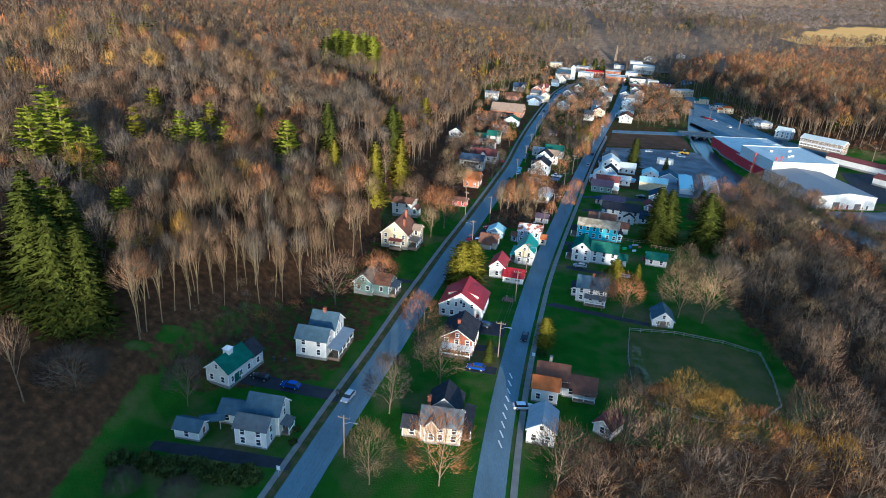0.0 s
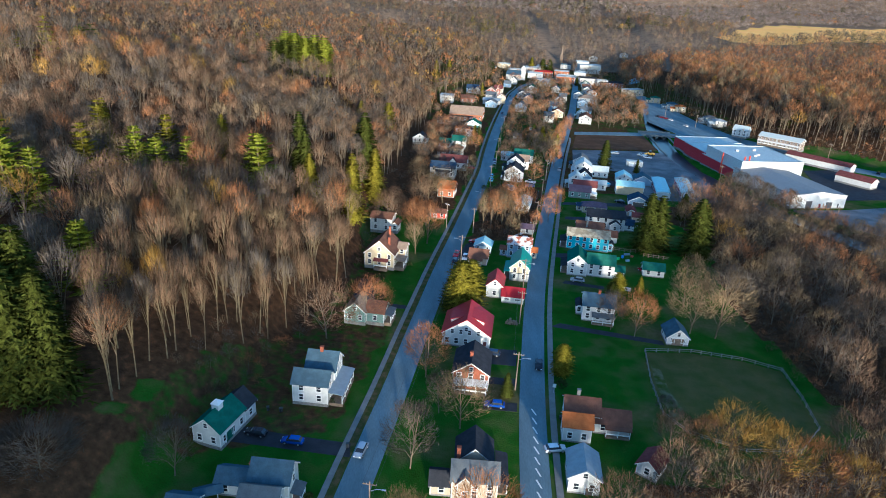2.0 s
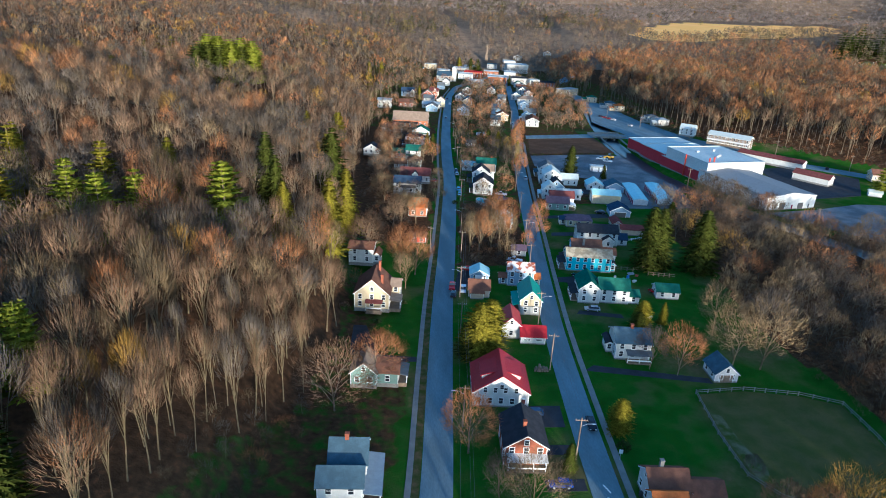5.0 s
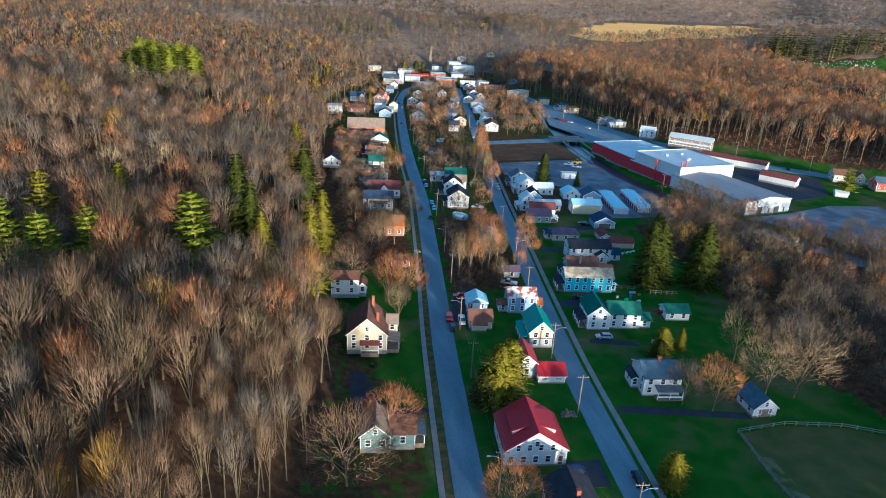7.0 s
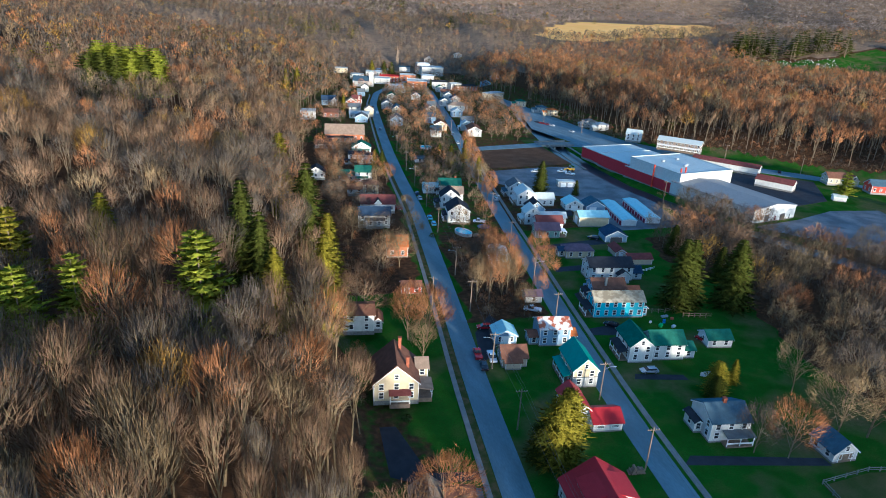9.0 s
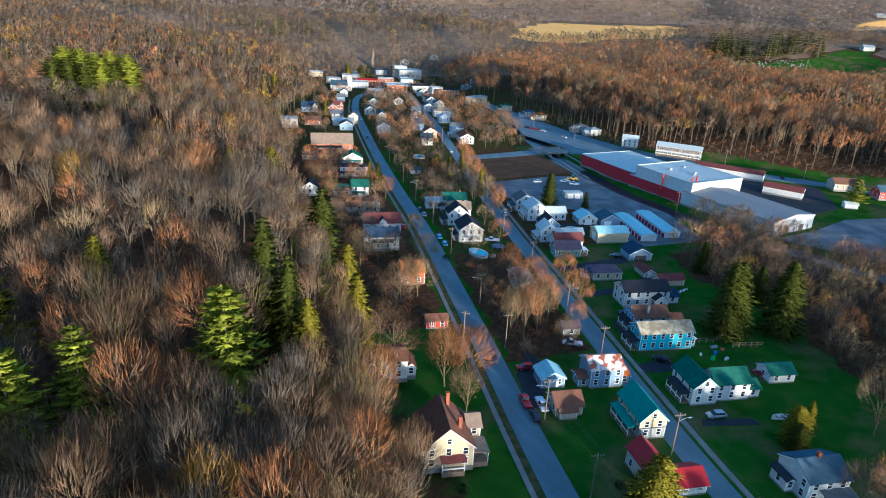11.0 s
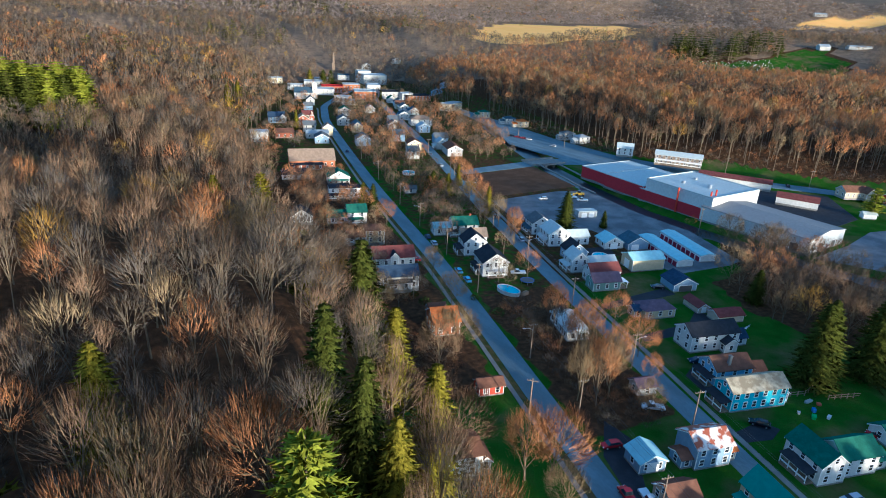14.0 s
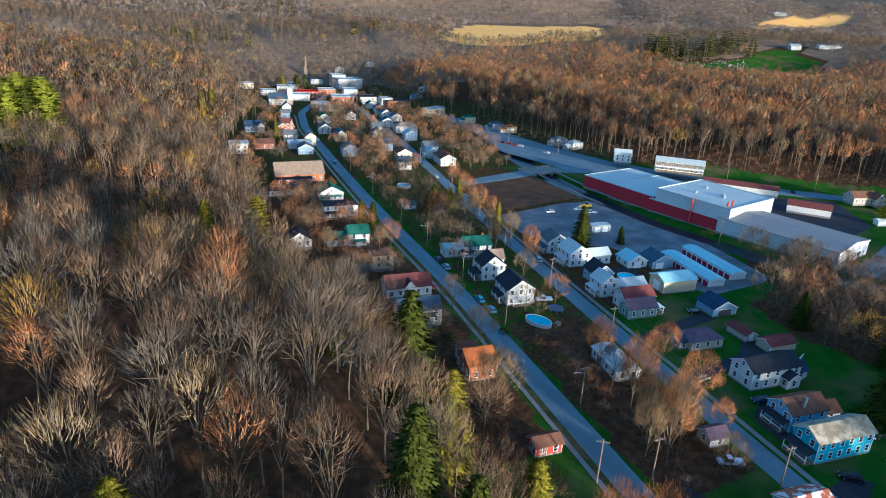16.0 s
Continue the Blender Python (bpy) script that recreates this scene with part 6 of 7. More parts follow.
for poly, gap in TOWN:
    x, y = scatter(poly, gap, br, lambda a, b: clear_of(a, b, -1.0))
    z = ground_z(x, y)
    spots += [(a, b, c, br.uniform(0.5, 0.9), br.uniform(0, 6.28), int(br.integers(0, 4)), int(br.choice([1, 1, 1, 2, 3, 3, 4, 4])), br.uniform(0.9, 1.2)) for a, b, c in zip(x, y, z)]
joined_trees("village_trees", spots, VILLAGE_SHAPES, [M["bark"]] + [M[t] for t in TWIGS], "orange-budded leafless trees between the houses")


# ---- poles and wires ----
def utility_pole(x, y, turn, lamp=0, height=10.5, label="weathered wooden utility pole with crossarm"):
    e = new("utility_pole")
    e.matrix_basis = pose(x, y, float(valley_z(x, y)), 0, 0, turn)
    bm = bmesh.new()
    tube(bm, (0, 0, -0.8), (0, 0, height), 0.18, 0.12, 8)
    part("pole", bm, M["pole"], e)
    arm = box_part("crossarm", (-1.25, 1.25, -0.07, 0.07, height - 0.75, height - 0.6), M["wood"], e)
    for k in (-1.15, -0.55, 0.55, 1.15):
        bm = bmesh.new()
        tube(bm, (k, 0, height - 0.6), (k, 0, height - 0.38), 0.06, 0.04, 6)
        part("insulator", bm, M["metal"], arm)
    if lamp:
        bm = bmesh.new()
        tube(bm, (0, 0, height - 2.2), (lamp * 1.2, 0, height - 1.5), 0.05, 0.05, 6)
        tube(bm, (lamp * 1.2, 0, height - 1.5), (lamp * 2.3, 0, height - 1.4), 0.05, 0.05, 6)
        part("lamp_arm", bm, M["metal"], e)
        box_part("lamp_head", (min(lamp * 2.2, lamp * 2.9), max(lamp * 2.2, lamp * 2.9), -0.14, 0.14, height - 1.5, height - 1.34), M["metal"], e, bevel=0.04)
    return tagged(e, label, "utility pole", "poles along the streets")


def wire(a, b, drop=0.7):
    n = 8
    bm = bmesh.new()
    pts = [Vector(a).lerp(Vector(b), i / n) - Vector((0, 0, drop * 4 * (i / n) * (1 - i / n))) for i in range(n + 1)]
    rings = []
    for p in pts:
        rings.append([bm.verts.new(p + Vector((math.cos(k * 2.094) * 0.022, 0.0, math.sin(k * 2.094) * 0.022))) for k in range(3)])
    for r, s in zip(rings, rings[1:]):
        for k in range(3):
            bm.faces.new((r[k], r[(k + 1) % 3], s[(k + 1) % 3], s[k]))
    return tagged(part("cable", bm, M["darktrim"]), "thin black overhead cable strung between poles", "cable")


line_a = [(float(road_a(y)) + 5.2, y, l) for y, l in ((48, 0), (84, 1), (140, -1), (179, 0), (203.5, -1), (235, 0), (262, -1), (304, 0), (338, 0), (372, -1), (404, 0), (450, -1), (500, 0))]
line_b = [(float(road_b(y)) - 4.1, y, l) for y, l in ((128, 1), (161, 0), (185, 1), (222, 0), (248, 1), (284, 0), (322, 1), (362, 0), (400, 1), (440, 0), (500, 0))]
for line in (line_a, line_b):
    for x, y, l in line:
        utility_pole(x, y, -9, l)
    for (x0, y0, _), (x1, y1, _) in zip(line, line[1:]):
        for k in (-1.15, 0.55, 1.15):
            wire((x0 + k, y0 - k * 0.16, float(valley_z(x0, y0)) + 10.1), (x1 + k, y1 - k * 0.16, float(valley_z(x1, y1)) + 10.1))
for x, y, l in ((0.3, 239.2, 0), (170, 264, 0), (268, 368, 0), (246, 408, 0), (206, 448, 0), (145, 330, 0), (192, 500, 1), (182, 545, 1)):
    utility_pole(x, y, -40, l)
for x, y in ((-21.7, 76.6), (27.6, 127.4)):
    e = new("sign_post")
    e.matrix_basis = pose(x, y, 0, 0, 0, -12)
    bm = bmesh.new()
    tube(bm, (0, 0, -0.4), (0, 0, 2.4), 0.06, 0.05, 6)
    part("post", bm, M["metal"], e)
    box_part("sign_plate", (-0.4, 0.4, -0.05, -0.01, 1.7, 2.7), M["trim"], e)
    tagged(e, "small white roadside sign on a metal post", "sign")


# ---- cars ----
def car_kind(colour, truck=False):
    paint = plain("car_paint", colour, 0.25, 0.3)
    e = new("pickup_truck" if truck else "car")
    ln, w = (5.4, 1.9) if truck else (4.6, 1.8)
    bm = bmesh.new()
    prof = [(-ln / 2, 0.35), (ln / 2, 0.35), (ln / 2, 0.72), (ln / 2 - 0.9, 0.95), (-ln / 2 + 0.15, 1.0), (-ln / 2, 0.85)]
    add_prism(bm, [(-w / 2, a, b) for a, b in prof], [(w / 2, a, b) for a, b in prof])
    bmesh.ops.recalc_face_normals(bm, faces=bm.faces[:])
    bmesh.ops.bevel(bm, geom=bm.edges[:], offset=0.07, segments=2, affect="EDGES")
    part("body", bm, paint, e)
    lo, hi, z1 = ((-0.4, 1.5), (-0.1, 0.9), 1.75) if truck else ((-2.0, 1.25), (-1.5, 0.5), 1.48)
    bm = bmesh.new()
    add_prism(bm, [(-w / 2 + 0.08, lo[0], 0.95), (w / 2 - 0.08, lo[0], 0.95), (w / 2 - 0.08, lo[1], 0.93), (-w / 2 + 0.08, lo[1], 0.93)],
              [(-w / 2 + 0.25, hi[0], z1 - 0.05), (w / 2 - 0.25, hi[0], z1 - 0.05), (w / 2 - 0.25, hi[1], z1 - 0.05), (-w / 2 + 0.25, hi[1], z1 - 0.05)])
    bmesh.ops.recalc_face_normals(bm, faces=bm.faces[:])
    part("window_band", bm, M["glass"], e)
    box_part("roof_panel", (-w / 2 + 0.22, w / 2 - 0.22, hi[0] - 0.05, hi[1] + 0.05, z1 - 0.06, z1 + 0.02), paint, e, bevel=0.03)
    for a in (-1, 1):
        for b in (-ln / 2 + 0.85, ln / 2 - 0.9):
            bm = bmesh.new()
            tube(bm, (a * (w / 2 - 0.2), b, 0.34), (a * (w / 2 + 0.02), b, 0.34), 0.34, 0.34, 12)
            wheel = part("wheel", bm, M["rubber"], e)
            bm = bmesh.new()
            tube(bm, (a * (w / 2 + 0.02), b, 0.34), (a * (w / 2 + 0.04), b, 0.34), 0.2, 0.19, 10)
            part("rim", bm, M["metal"], wheel)
        box_part("headlight", (a * 0.62 - 0.18, a * 0.62 + 0.18, ln / 2 - 0.06, ln / 2 + 0.02, 0.6, 0.74), M["trim"], e)
        box_part("tail_light", (a * 0.68 - 0.12, a * 0.68 + 0.12, -ln / 2 - 0.02, -ln / 2 + 0.06, 0.68, 0.86), M["door"], e)
    return e


PAINTS = dict(silver=(0.45, 0.48, 0.52), black=(0.02, 0.022, 0.03), blue=(0.02, 0.07, 0.35), red=(0.40, 0.02, 0.03), white=(0.7, 0.72, 0.74), sky=(0.10, 0.35, 0.55), navy=(0.03, 0.05, 0.10))
MODELS = {}
for x, y, turn, tone, truck in ((-15.0, 103.2, 168, "silver", 0), (-37.4, 107.0, 80, "black", 0), (-29.3, 105.0, 84, "blue", 0), (13.6, 143.2, 80, "navy", 0), (13.2, 121.0, 84, "blue", 0), (25.0, 106.8, -80, "white", 0), (4.4, 210.2, -10, "red", 1), (4.0, 204.4, -10, "black", 0), (7.6, 208.0, 170, "white", 1), (44.9, 193.0, 80, "silver", 0),
                                (25.4, 138.5, 172, "black", 0), (11.4, 223.8, 80, "red", 0), (22.8, 321.3, -9, "sky", 0), (22.2, 313.4, -9, "sky", 0), (26.6, 357.3, -9, "navy", 0), (26.0, 349.8, -9, "silver", 0), (42.2, 313.2, 70, "white", 1), (81.5, 286.4, 60, "black", 0), (56.4, 244.0, 70, "navy", 0), (48.6, 217.4, 40, "black", 0), (29.8, 231.5, 60, "white", 1), (62, 240.8, 60, "navy", 0),
                                (56, 620, -12, "navy", 0), (54, 590, -10, "white", 0), (41.8, 519.5, -10, "navy", 0), (176, 545, 30, "black", 0), (178, 540, 30, "red", 0), (180, 535, 30, "red", 0), (182, 530, 30, "white", 0), (186, 505, 20, "white", 0), (258, 374, -40, "black", 0), (61.5, 343, -10, "silver", 0), (67, 372, -10, "navy", 0), (84, 470, -12, "silver", 0), (90, 500, -12, "navy", 0),
                                (120, 390, 60, "white", 1), (122, 384, 60, "white", 1), (104, 392, 80, "silver", 0), (12, 336, 70, "red", 0), (70, 204, 20, "red", 0)):
    if (tone, truck) not in MODELS:
        MODELS[(tone, truck)] = tagged(car_kind(PAINTS[tone], truck), "%s %s parked on asphalt" % (tone if tone != "sky" else "light blue", "pickup truck" if truck else "passenger car"), "truck" if truck else "car", "parked vehicles")
        thing = MODELS[(tone, truck)]
        thing.matrix_basis = pose(x, y, float(valley_z(x, y)) + 0.1, 0, 0, turn)
    else:
        copy_thing(MODELS[(tone, truck)], pose(x, y, float(valley_z(x, y)) + 0.1, 0, 0, turn))
# a yellow loader on the gravel lot
e = new("loader")
e.matrix_basis = pose(126, 392, float(valley_z(126, 392)) + 0.05, 0, 0, 50)
yellow = plain("machine_yellow", (0.75, 0.42, 0.02), 0.5)
box_part("body", (-1.1, 1.1, -2.4, 1.6, 0.8, 1.9), yellow, e, bevel=0.1)
box_part("cab", (-0.8, 0.8, -0.6, 1.0, 1.9, 3.1), M["glass"], e, bevel=0.05)
box_part("bucket", (-1.4, 1.4, 2.4, 3.4, 0.2, 1.2), yellow, e, bevel=0.15)
box_part("arm", (-0.7, 0.7, 1.4, 2.6, 0.9, 1.3), yellow, e)
for a in (-1.15, 0.75):
    for b in (-1.8, 1.0):
        bm = bmesh.new()
        tube(bm, (a, b, 0.7), (a + 0.4, b, 0.7), 0.7, 0.7, 12)
        part("wheel", bm, M["rubber"], e)
tagged(e, "yellow wheel loader on the gravel lot", "loader")


# ---- fences, pools and yard things ----
def rail_fence(pts, gap, label, closed=True, wood="trim", height=1.2):
    e = new("fence")
    x0, y0 = pts[0]
    e.matrix_basis = Matrix.Translation((x0, y0, 0))
    tagged(e, label, "fence")
    post = None
    for (ax, ay), (bx, by) in zip(pts, pts[1:] + (pts[:1] if closed else [])):
        ln = math.hypot(bx - ax, by - ay)
        k = max(1, int(ln / gap))
        turn = math.atan2(by - ay, bx - ax)
        for i in range(k):
            px, py = ax + (bx - ax) * i / k, ay + (by - ay) * i / k
            z = float(valley_z(px, py))
            m = Matrix.Translation((px - x0, py - y0, z))
            if post is None:
                post = box_part("post", (-0.09, 0.09, -0.09, 0.09, -0.3, height), M[wood], e, matrix=m).data
            else:
                place("post", post, e, matrix=m)
        for h in (height * 0.42, height * 0.85):
            box_part("rail", (0, ln, -0.04, 0.04, h - 0.06, h + 0.06), M[wood], e, matrix=Matrix.Translation((ax - x0, ay - y0, float(valley_z(ax, ay)))) @ Matrix.Rotation(turn, 4, "Z"))


rail_fence([(55.3, 148.9), (68, 149.6), (80.7, 146.8), (89.2, 142.4), (88.3, 130), (86.2, 118.4), (78, 110), (66, 109.4), (55.3, 114.7), (51.8, 121), (52.7, 134)], 2.6, "pale post-and-rail fence round a paddock", wood="concrete")
rail_fence([(64, 223.5), (70, 222.0), (76.5, 223.8)], 2.0, "grey board fence behind the garden", False, "wood", 1.5)
rail_fence([(74, 218.5), (82.6, 216.3)], 1.6, "tan board fence at the garden's end", False, "wood", 1.5)
rail_fence([(76, 250.5), (88, 254)], 2.0, "low white fence behind the house", False, "trim", 1.0)


def pool(x, y, rx, ry, turn, deck=True):
    e = new("swimming_pool")
    e.matrix_basis = pose(x, y, float(valley_z(x, y)), 0, 0, turn)
    n = 28
    ring = [(math.cos(i * math.tau / n) * rx, math.sin(i * math.tau / n) * ry) for i in range(n)]
    bm = bmesh.new()
    loops = [[bm.verts.new((a * k, b * k, z)) for a, b in ring] for k, z in ((1.04, 0.0), (1.06, 1.25), (1.0, 1.25), (1.0, 0.2))]
    for lo, hi in zip(loops, loops[1:]):
        for i in range(n):
            bm.faces.new((lo[i], lo[(i + 1) % n], hi[(i + 1) % n], hi[i]))
    part("wall", bm, M["whitemetal"], e)
    bm = bmesh.new()
    bm.faces.new([bm.verts.new((a, b, 1.05)) for a, b in ring])
    part("water_surface", bm, M["pool"], e)
    if deck:
        box_part("deck", (rx * 0.5, rx + 1.2, -ry - 1.2, -ry - 0.1, 0, 1.2), M["wood"], e)
    tagged(e, "oval above-ground pool with blue water", "pool")


pool(31.0, 300.8, 2.6, 4.2, 20)
pool(80.6, 316.5, 3.0, 3.0, 0, False)
pool(58.6, 457.5, 3.4, 3.4, 0, False)
e = new("trampoline")
e.matrix_basis = pose(41.2, 305.6, float(valley_z(41, 305)), 0, 0, 0)
bm = bmesh.new()
tube(bm, (0, 0, 0.85), (0, 0, 0.95), 2.2, 2.2, 24)
part("mat", bm, M["darktrim"], e)
bm = bmesh.new()
for i in range(24):
    a, b = i * math.tau / 24, (i + 1) * math.tau / 24
    tube(bm, (math.cos(a) * 2.3, math.sin(a) * 2.3, 0.95), (math.cos(b) * 2.3, math.sin(b) * 2.3, 0.95), 0.1, 0.1, 5)
part("rim", bm, plain("blue_padding", (0.03, 0.10, 0.40), 0.6), e)
for i in range(6):
    a = i * math.tau / 6
    bm = bmesh.new()
    tube(bm, (math.cos(a) * 2.2, math.sin(a) * 2.2, 0), (math.cos(a) * 2.2, math.sin(a) * 2.2, 0.95), 0.05, 0.05, 6)
    part("leg", bm, M["metal"], e)
tagged(e, "round blue trampoline on the lawn", "trampoline")


def wheelie_bin(x, y, turn, tone, label):
    e = new("trash_bin")
    e.matrix_basis = pose(x, y, float(ground_z(x, y)), 0, 0, turn)
    bm = bmesh.new()
    add_prism(bm, [(-0.24, -0.26, 0.08), (0.24, -0.26, 0.08), (0.24, 0.24, 0.08), (-0.24, 0.24, 0.08)], [(-0.3, -0.34, 1.0), (0.3, -0.34, 1.0), (0.3, 0.34, 1.0), (-0.3, 0.34, 1.0)])
    part("body", bm, tone, e)
    box_part("lid", (-0.32, 0.32, -0.36, 0.38, 1.0, 1.08), tone, e, bevel=0.03)
    for a in (-0.27, 0.21):
        bm = bmesh.new()
        tube(bm, (a, 0.26, 0.12), (a + 0.06, 0.26, 0.12), 0.12, 0.12, 10)
        part("wheel", bm, M["rubber"], e)
    tagged(e, label, "trash bin")


bin_grey = plain("bin_plastic", (0.035, 0.04, 0.045), 0.5)
for x, y, turn in ((-37.2, 115.2, 20), (-34.3, 115.0, -15), (-17.9, 104.6, 0), (27.8, 117.4, 10)):
    wheelie_bin(x, y, turn, bin_grey, "dark grey wheeled trash bin on the grass")


def rowing_boat(x, y, turn):
    e = new("boat")
    e.matrix_basis = pose(x, y, float(valley_z(x, y)) + 0.02, 0, 0, turn)
    bm = bmesh.new()
    rows = []
    for i in range(9):
        t = i / 8
        half = 0.95 * math.sin(math.pi * min(1.0, 0.22 + 0.78 * t)) ** 0.6 + 0.05
        rows.append([bm.verts.new((u * half, -2.3 + 4.6 * t, z + 0.25 * t * t * (z > 0.2))) for u, z in ((-1, 0.75), (-0.75, 0.2), (0, 0.05), (0.75, 0.2), (1, 0.75))])
    for a, b in zip(rows, rows[1:]):
        for k in range(4):
            bm.faces.new((a[k], a[k + 1], b[k + 1], b[k]))
    bm.faces.new(rows[0][::-1])
    bmesh.ops.solidify(bm, geom=bm.faces[:], thickness=0.05)
    part("hull", bm, M["trim"], e)
    for yy in (-0.9, 0.7):
        box_part("thwart", (-0.8, 0.8, yy, yy + 0.28, 0.5, 0.56), M["wood"], e)
    tagged(e, "small white open boat lying beside the driveway", "boat")


rowing_boat(59.2, 188.0, 78)


def log_pile(x, y, turn, n, label):
    e = new("log_pile")
    e.matrix_basis = pose(x, y, float(valley_z(x, y)), 0, 0, turn)
    lr = random.Random(int(x * 10))
    for k in range(n):
        lv = 0 if k < n * 0.5 else (1 if k < n * 0.85 else 2)
        r = lr.uniform(0.2, 0.34)
        px0 = (k - (0, n * 0.5, n * 0.85)[lv]) * 0.62 + lv * 0.3
        bm = bmesh.new()
        tube(bm, (px0, lr.uniform(-0.1, 0.1), 0.26 + lv * 0.5), (px0 + 0.05, 1.1 + lr.uniform(-0.1, 0.2), 0.26 + lv * 0.5), r, r * 0.95, 9)
        part("log", bm, M["wood"], e)
    tagged(e, label, "firewood")


log_pile(18.6, 160.4, -8, 12, "heap of cut tan logs on the back lawn")
for x, y, w_, d_, h_, c, lab in ((63.4, 214.6, 1.6, 0.9, 0.7, (0.04, 0.30, 0.09), "green plastic sandbox on the lawn"), (65.8, 216.4, 1.0, 0.8, 0.9, (0.05, 0.16, 0.45), "blue plastic storage box on the lawn"), (66.8, 213.2, 1.4, 0.7, 0.6, (0.55, 0.55, 0.53), "white plastic chest on the lawn"),
                                 (69.6, 217.8, 0.9, 0.9, 0.5, (0.45, 0.10, 0.05), "red plastic crate on the lawn"), (61.6, 217.2, 0.8, 0.6, 0.5, (0.5, 0.5, 0.48), "pale plastic crate on the lawn"), (68.2, 219.6, 2.2, 0.8, 0.5, (0.30, 0.32, 0.33), "grey tarped heap by the fence")):
    e = new("storage_box")
    e.matrix_basis = pose(x, y, float(valley_z(x, y)), 0, 0, (x * 37) % 70)
    tone = plain("toy_plastic", c, 0.5)
    box_part("box", (-w_ / 2, w_ / 2, -d_ / 2, d_ / 2, 0, h_), tone, e, bevel=0.06)
    box_part("lid", (-w_ / 2 - 0.04, w_ / 2 + 0.04, -d_ / 2 - 0.04, d_ / 2 + 0.04, h_ - 0.02, h_ + 0.06), tone, e, bevel=0.03)
    tagged(e, lab, "storage box")


# ---- river walls, bridge, graves ----
for side in (-1, 1):
    strip("retaining_wall", lambda v, s=side: river_x(v) + s * 6.6, 392, 456, 0.35, 0, 3.0, M["stone"], "old stone river wall", step=4.0)
slab("bridge", [(139, 456.5), (139, 469), (163, 471), (163, 456.5)], 0.35, M["concrete"], "flat concrete road bridge over the river", "bridge")
span = bpy.data.objects["bridge"]
zb = float(valley_z(150, 462))
for ya in (456.7, 469.6):
    for xa in range(139, 163, 4):
        box_part("parapet", (xa, xa + 3.96, ya + (xa - 139) * (0.06 if ya > 460 else 0), ya + (xa - 139) * (0.06 if ya > 460 else 0) + 0.35, zb + 0.2, zb + 1.2), M["concrete"], span)
for xa in (143, 149, 155):
    box_part("pier", (xa - 0.5, xa + 0.5, 457.2, 468.8, zb - 4.5, zb + 0.0), M["concrete"], span)
GRAVES = np.random.default_rng(33)
gv, gf = [], []
for i in range(330):
    gx, gy = GRAVES.uniform(596, 718), GRAVES.uniform(735, 830)
    if not inside(gx, gy, CEMETERY):
        continue
    gz = float(ground_z(gx, gy))
    w, hgt = GRAVES.uniform(0.25, 0.6), GRAVES.uniform(0.6, 1.3)
    b = len(gv)
    gv += [(gx - w, gy, gz - 0.2), (gx + w, gy, gz - 0.2), (gx + w, gy + 0.3, gz - 0.2), (gx - w, gy + 0.3, gz - 0.2), (gx - w, gy, gz + hgt), (gx + w, gy, gz + hgt), (gx + w, gy + 0.3, gz + hgt), (gx - w, gy + 0.3, gz + hgt)]
    gf += [(b, b + 1, b + 5, b + 4), (b + 1, b + 2, b + 6, b + 5), (b + 2, b + 3, b + 7, b + 6), (b + 3, b, b + 4, b + 7), (b + 4, b + 5, b + 6, b + 7)]
tagged(mesh_object("gravestones", gv, gf, M["oldwhite"]), "rows of pale gravestones in a hillside cemetery", "gravestones", kind="stuff")


# ---- woods ----
wr = np.random.default_rng(7)
CLEAR.append((-114, 496, 24))
CLEAR.append((-80, 92, 17))


def wood_spots(poly, spacing, keep, shapes, weights, tall=(0.75, 1.15)):
    x, y = scatter(poly, spacing, wr, keep)
    z = ground_z(x, y)
    n = len(x)
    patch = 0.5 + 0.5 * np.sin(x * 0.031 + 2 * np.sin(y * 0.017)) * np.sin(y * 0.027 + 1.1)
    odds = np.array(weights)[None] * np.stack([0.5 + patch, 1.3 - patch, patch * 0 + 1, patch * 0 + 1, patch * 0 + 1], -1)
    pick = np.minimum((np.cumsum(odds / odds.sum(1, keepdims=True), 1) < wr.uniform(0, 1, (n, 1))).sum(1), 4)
    return list(zip(x, y, z, wr.uniform(*tall, n), wr.uniform(0, math.tau, n), wr.integers(0, shapes, n), pick + 1, wr.uniform(0.8, 1.15, n)))


def near_band(x, y):
    return (x > -84) & (y > 99) & (y < 212)


def in_view(x, y):
    return (x > -70 - 0.86 * (y + 20)) & (x < 110 + 1.9 * (y - 20))


# grey-heavy mix that works haze into the colour of the far woods
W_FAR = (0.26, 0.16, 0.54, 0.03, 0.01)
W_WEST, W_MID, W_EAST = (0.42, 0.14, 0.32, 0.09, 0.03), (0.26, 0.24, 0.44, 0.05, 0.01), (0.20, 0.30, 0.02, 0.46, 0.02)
EDGE = [(-66, 97), (-53, 126), (-40, 145), (-35, 160), (-44, 162), (-58, 141), (-72, 112)]
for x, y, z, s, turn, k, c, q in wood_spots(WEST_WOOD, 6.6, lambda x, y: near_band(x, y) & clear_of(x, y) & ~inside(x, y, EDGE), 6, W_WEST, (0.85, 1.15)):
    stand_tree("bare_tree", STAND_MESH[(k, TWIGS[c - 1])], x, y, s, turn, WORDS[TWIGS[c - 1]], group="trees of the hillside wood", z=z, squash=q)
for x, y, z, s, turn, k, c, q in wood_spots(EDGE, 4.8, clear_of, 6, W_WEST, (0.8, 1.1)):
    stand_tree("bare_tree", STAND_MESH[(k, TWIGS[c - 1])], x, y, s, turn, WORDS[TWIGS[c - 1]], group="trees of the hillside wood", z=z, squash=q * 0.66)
BM = [M["bark"]] + [M[t] for t in TWIGS]
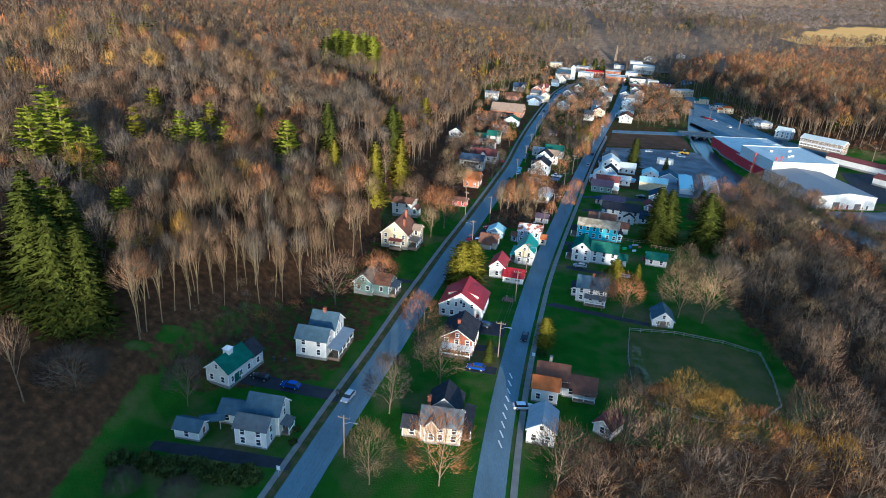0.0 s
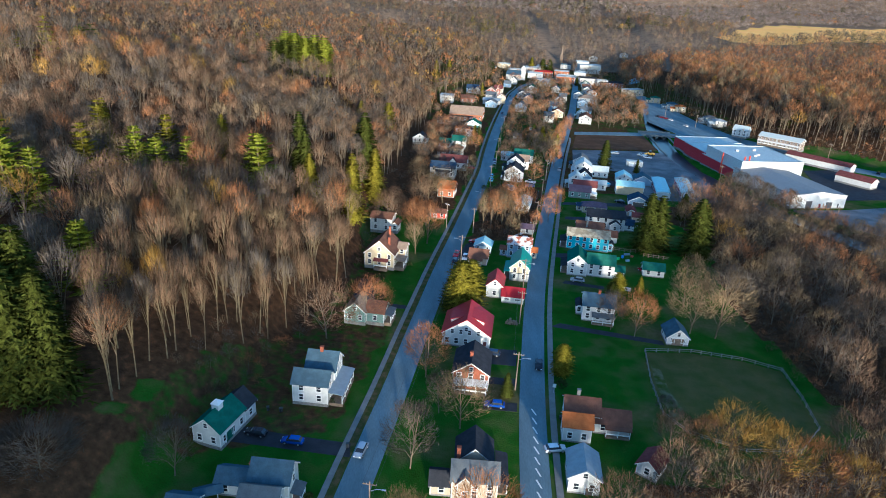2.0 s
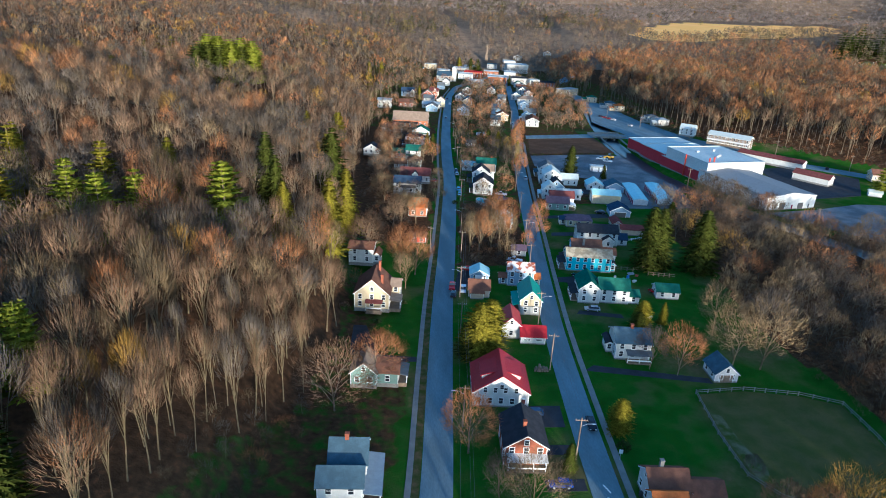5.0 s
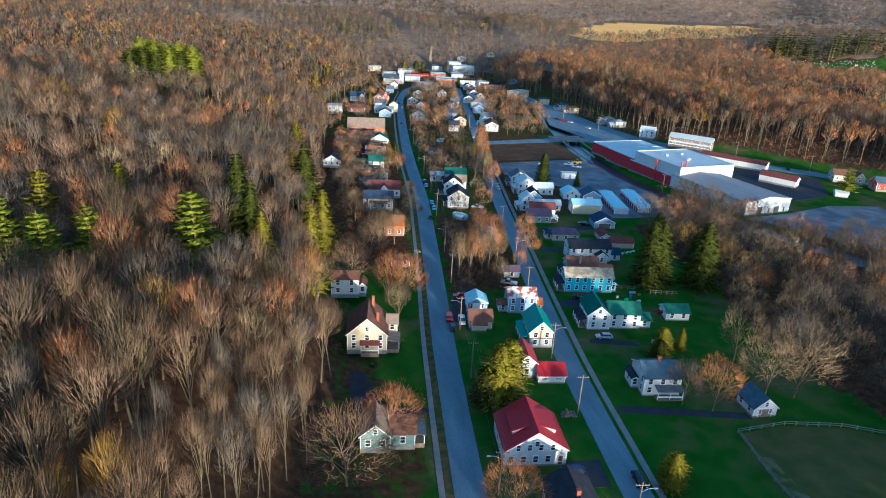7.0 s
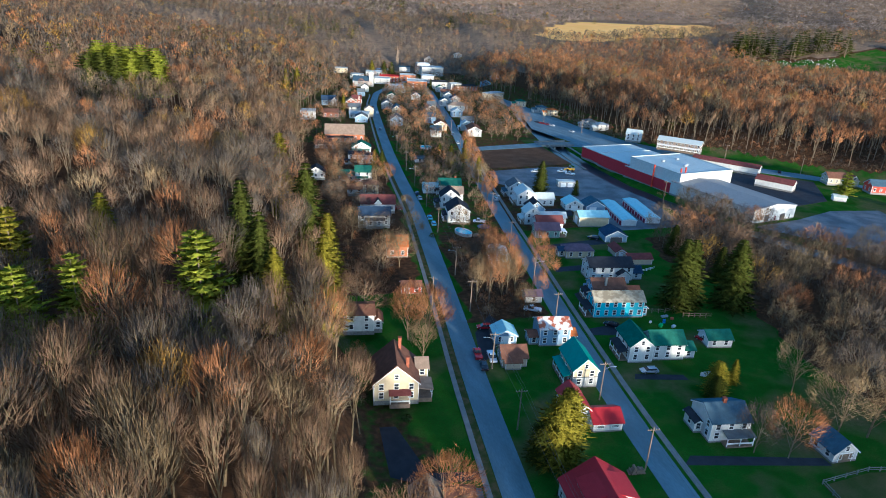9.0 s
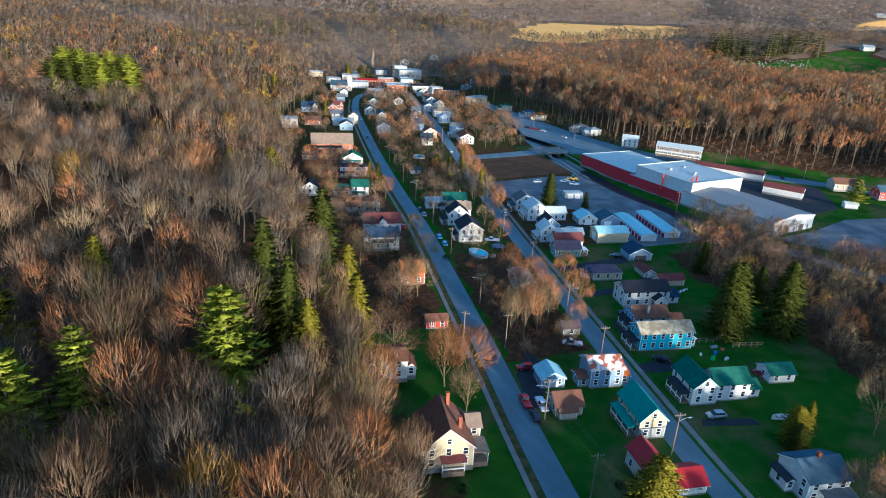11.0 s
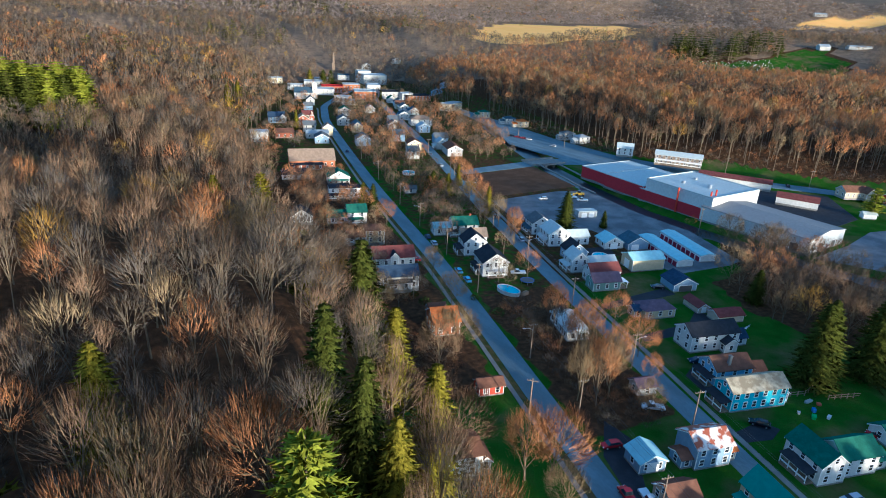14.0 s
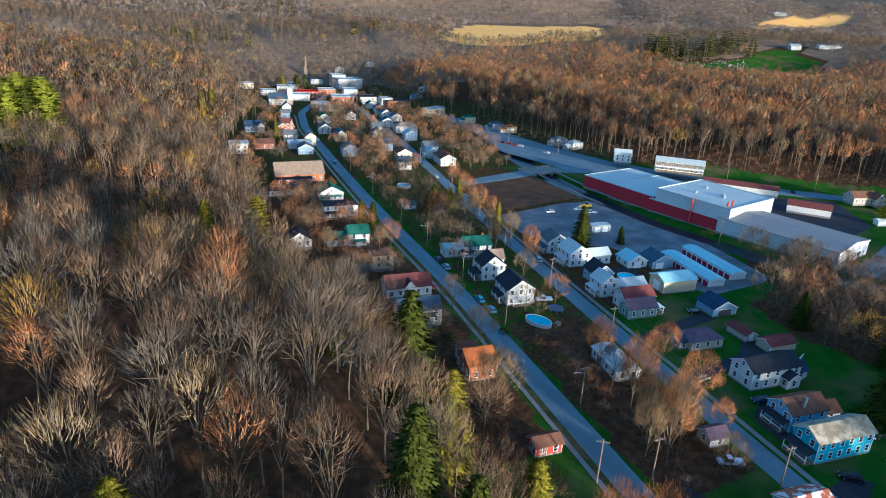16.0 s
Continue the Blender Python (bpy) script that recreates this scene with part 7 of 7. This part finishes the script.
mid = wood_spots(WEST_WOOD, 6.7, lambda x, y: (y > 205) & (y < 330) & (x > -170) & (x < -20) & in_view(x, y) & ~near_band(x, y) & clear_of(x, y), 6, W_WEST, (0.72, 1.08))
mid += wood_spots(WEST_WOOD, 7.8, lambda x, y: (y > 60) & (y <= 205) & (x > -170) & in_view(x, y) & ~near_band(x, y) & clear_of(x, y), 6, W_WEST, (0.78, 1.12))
low = wood_spots(MID_WOOD, 7.6, lambda x, y: (y > 60) & (x < 190) & clear_of(x, y), 4, W_MID, (0.75, 1.2))
joined_trees("bare_trees", low, VILLAGE_SHAPES, BM, "round-crowned leafless grey-brown trees along the river")
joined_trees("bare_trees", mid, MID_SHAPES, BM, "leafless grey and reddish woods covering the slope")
slope = lambda x, y: (y < 580) & (x > -290) & ((y >= 330) | (x <= -170)) & (y > 60)
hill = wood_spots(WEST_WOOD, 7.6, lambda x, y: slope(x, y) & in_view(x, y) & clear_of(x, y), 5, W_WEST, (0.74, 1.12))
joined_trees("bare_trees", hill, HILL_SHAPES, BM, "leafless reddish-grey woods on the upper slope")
far = wood_spots(WEST_WOOD, 9.2, lambda x, y: ((y >= 580) | (x <= -290)) & in_view(x, y) & (y > 60) & (y < 1150) & (x > -620) & clear_of(x, y), 5, W_WEST, (0.85, 1.2))
not_cem = lambda x, y: ~inside(x, y, CEMETERY) & ~inside(x - 8, y + 22, CEMETERY)
east_ok = lambda x, y: not_cem(x, y) & ~inside(x, y, GREEN_FIELD) & ~inside(x - 10, y + 25, GREEN_FIELD) & clear_of(x, y) & (np.hypot(x, y) < 1150)
bank = wood_spots(EAST_WOOD, 7.4, lambda x, y: east_ok(x, y) & (x - east_foot(y) < 130) & (y < 720), 4, W_EAST, (0.85, 1.2))
joined_trees("bare_trees", bank, BANK_SHAPES, BM, "tall leafless orange-brown trees on the bank above the main road")
far += wood_spots(EAST_WOOD, 9.4, lambda x, y: east_ok(x, y) & ~((x - east_foot(y) < 130) & (y < 720)), 5, W_EAST, (0.85, 1.2))
far += wood_spots(MID_WOOD, 10.0, lambda x, y: (y > -20) & (x >= 190) & clear_of(x, y), 5, W_MID, (0.6, 0.9))
OUTER = [(-1500, 1150), (-620, 700), (-100, 1100), (60, 860), (230, 860), (460, 980), (620, 860), (560, 700), (1300, 420), (2600, 900), (2300, 2300), (900, 2950), (-900, 2600)]
open_land = lambda x, y: in_view(x, y) & ~inside(x, y, FIELD) & ~inside(x, y + 60, FIELD) & ~inside(x - 30, y + 30, FIELD) & ~inside(x, y, GREEN_FIELD) & not_cem(x, y) & ~inside(x - 10, y + 25, GREEN_FIELD) & ~inside(x, y, FARM_FIELD) & ~inside(x - 40, y + 40, FARM_FIELD) & (y > 500)
far += wood_spots(OUTER, 11.8, lambda x, y: open_land(x, y) & (np.hypot(x, y) <= 1450) & clear_of(x, y), 5, W_FAR, (0.7, 1.05))
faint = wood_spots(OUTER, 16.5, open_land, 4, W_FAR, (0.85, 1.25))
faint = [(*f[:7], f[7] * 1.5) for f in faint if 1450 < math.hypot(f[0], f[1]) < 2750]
joined_trees("distant_trees", faint, FAINT_SHAPES, [M[k] for k in ("bark", "twig_haze", "twig_grey", "twig_haze", "twig_orange", "twig_ochre")], "brown woods on the farthest hills, haze put into the twig colour")
joined_trees("far_trees", far, FAR_SHAPES, BM, "distant leafless orange-brown woods on the valley sides")



cf = np.random.default_rng(41)
fir_spots = []
for cx, cy, rx, ry, n in ((640, 845, 40, 26, 40), (700, 815, 60, 22, 30), (745, 800, 20, 16, 8), (560, 960, 40, 30, 10), (1500, 1900, 200, 120, 30), (755, 1130, 6, 6, 2), (800, 1000, 50, 30, 14), (-90, 900, 90, 60, 60), (-60, 780, 70, 60, 34), (-180, 560, 60, 80, 26), (-150, 400, 40, 60, 12), (300, 1600, 400, 250, 160), (-300, 1500, 300, 200, 90), (900, 2200, 500, 200, 60), (330, 1180, 120, 80, 30), (60, 1150, 120, 90, 40), (330, 560, 60, 80, 10), (250, 470, 6, 6, 2), (-220, 300, 60, 70, 20)):
    for i in range(n):
        fx, fy = cx + cf.normal(0, 0.5) * rx, cy + cf.normal(0, 0.5) * ry
        fir_spots.append((fx, fy, float(ground_z(fx, fy)), cf.uniform(0.7, 1.15) * (1.5 if 590 < cx < 760 and cy < 900 else 1.0), cf.uniform(0, 6.28), int(cf.integers(0, 2)), int(cf.integers(1, 3 if cx > 500 else 4)), cf.uniform(1.2, 1.8)))
joined_trees("far_evergreens", fir_spots, FAR_FIRS, [M["bark"], M["needle"], M["needle"], M["needle_gold"]], "distant dark evergreens scattered through the woods")
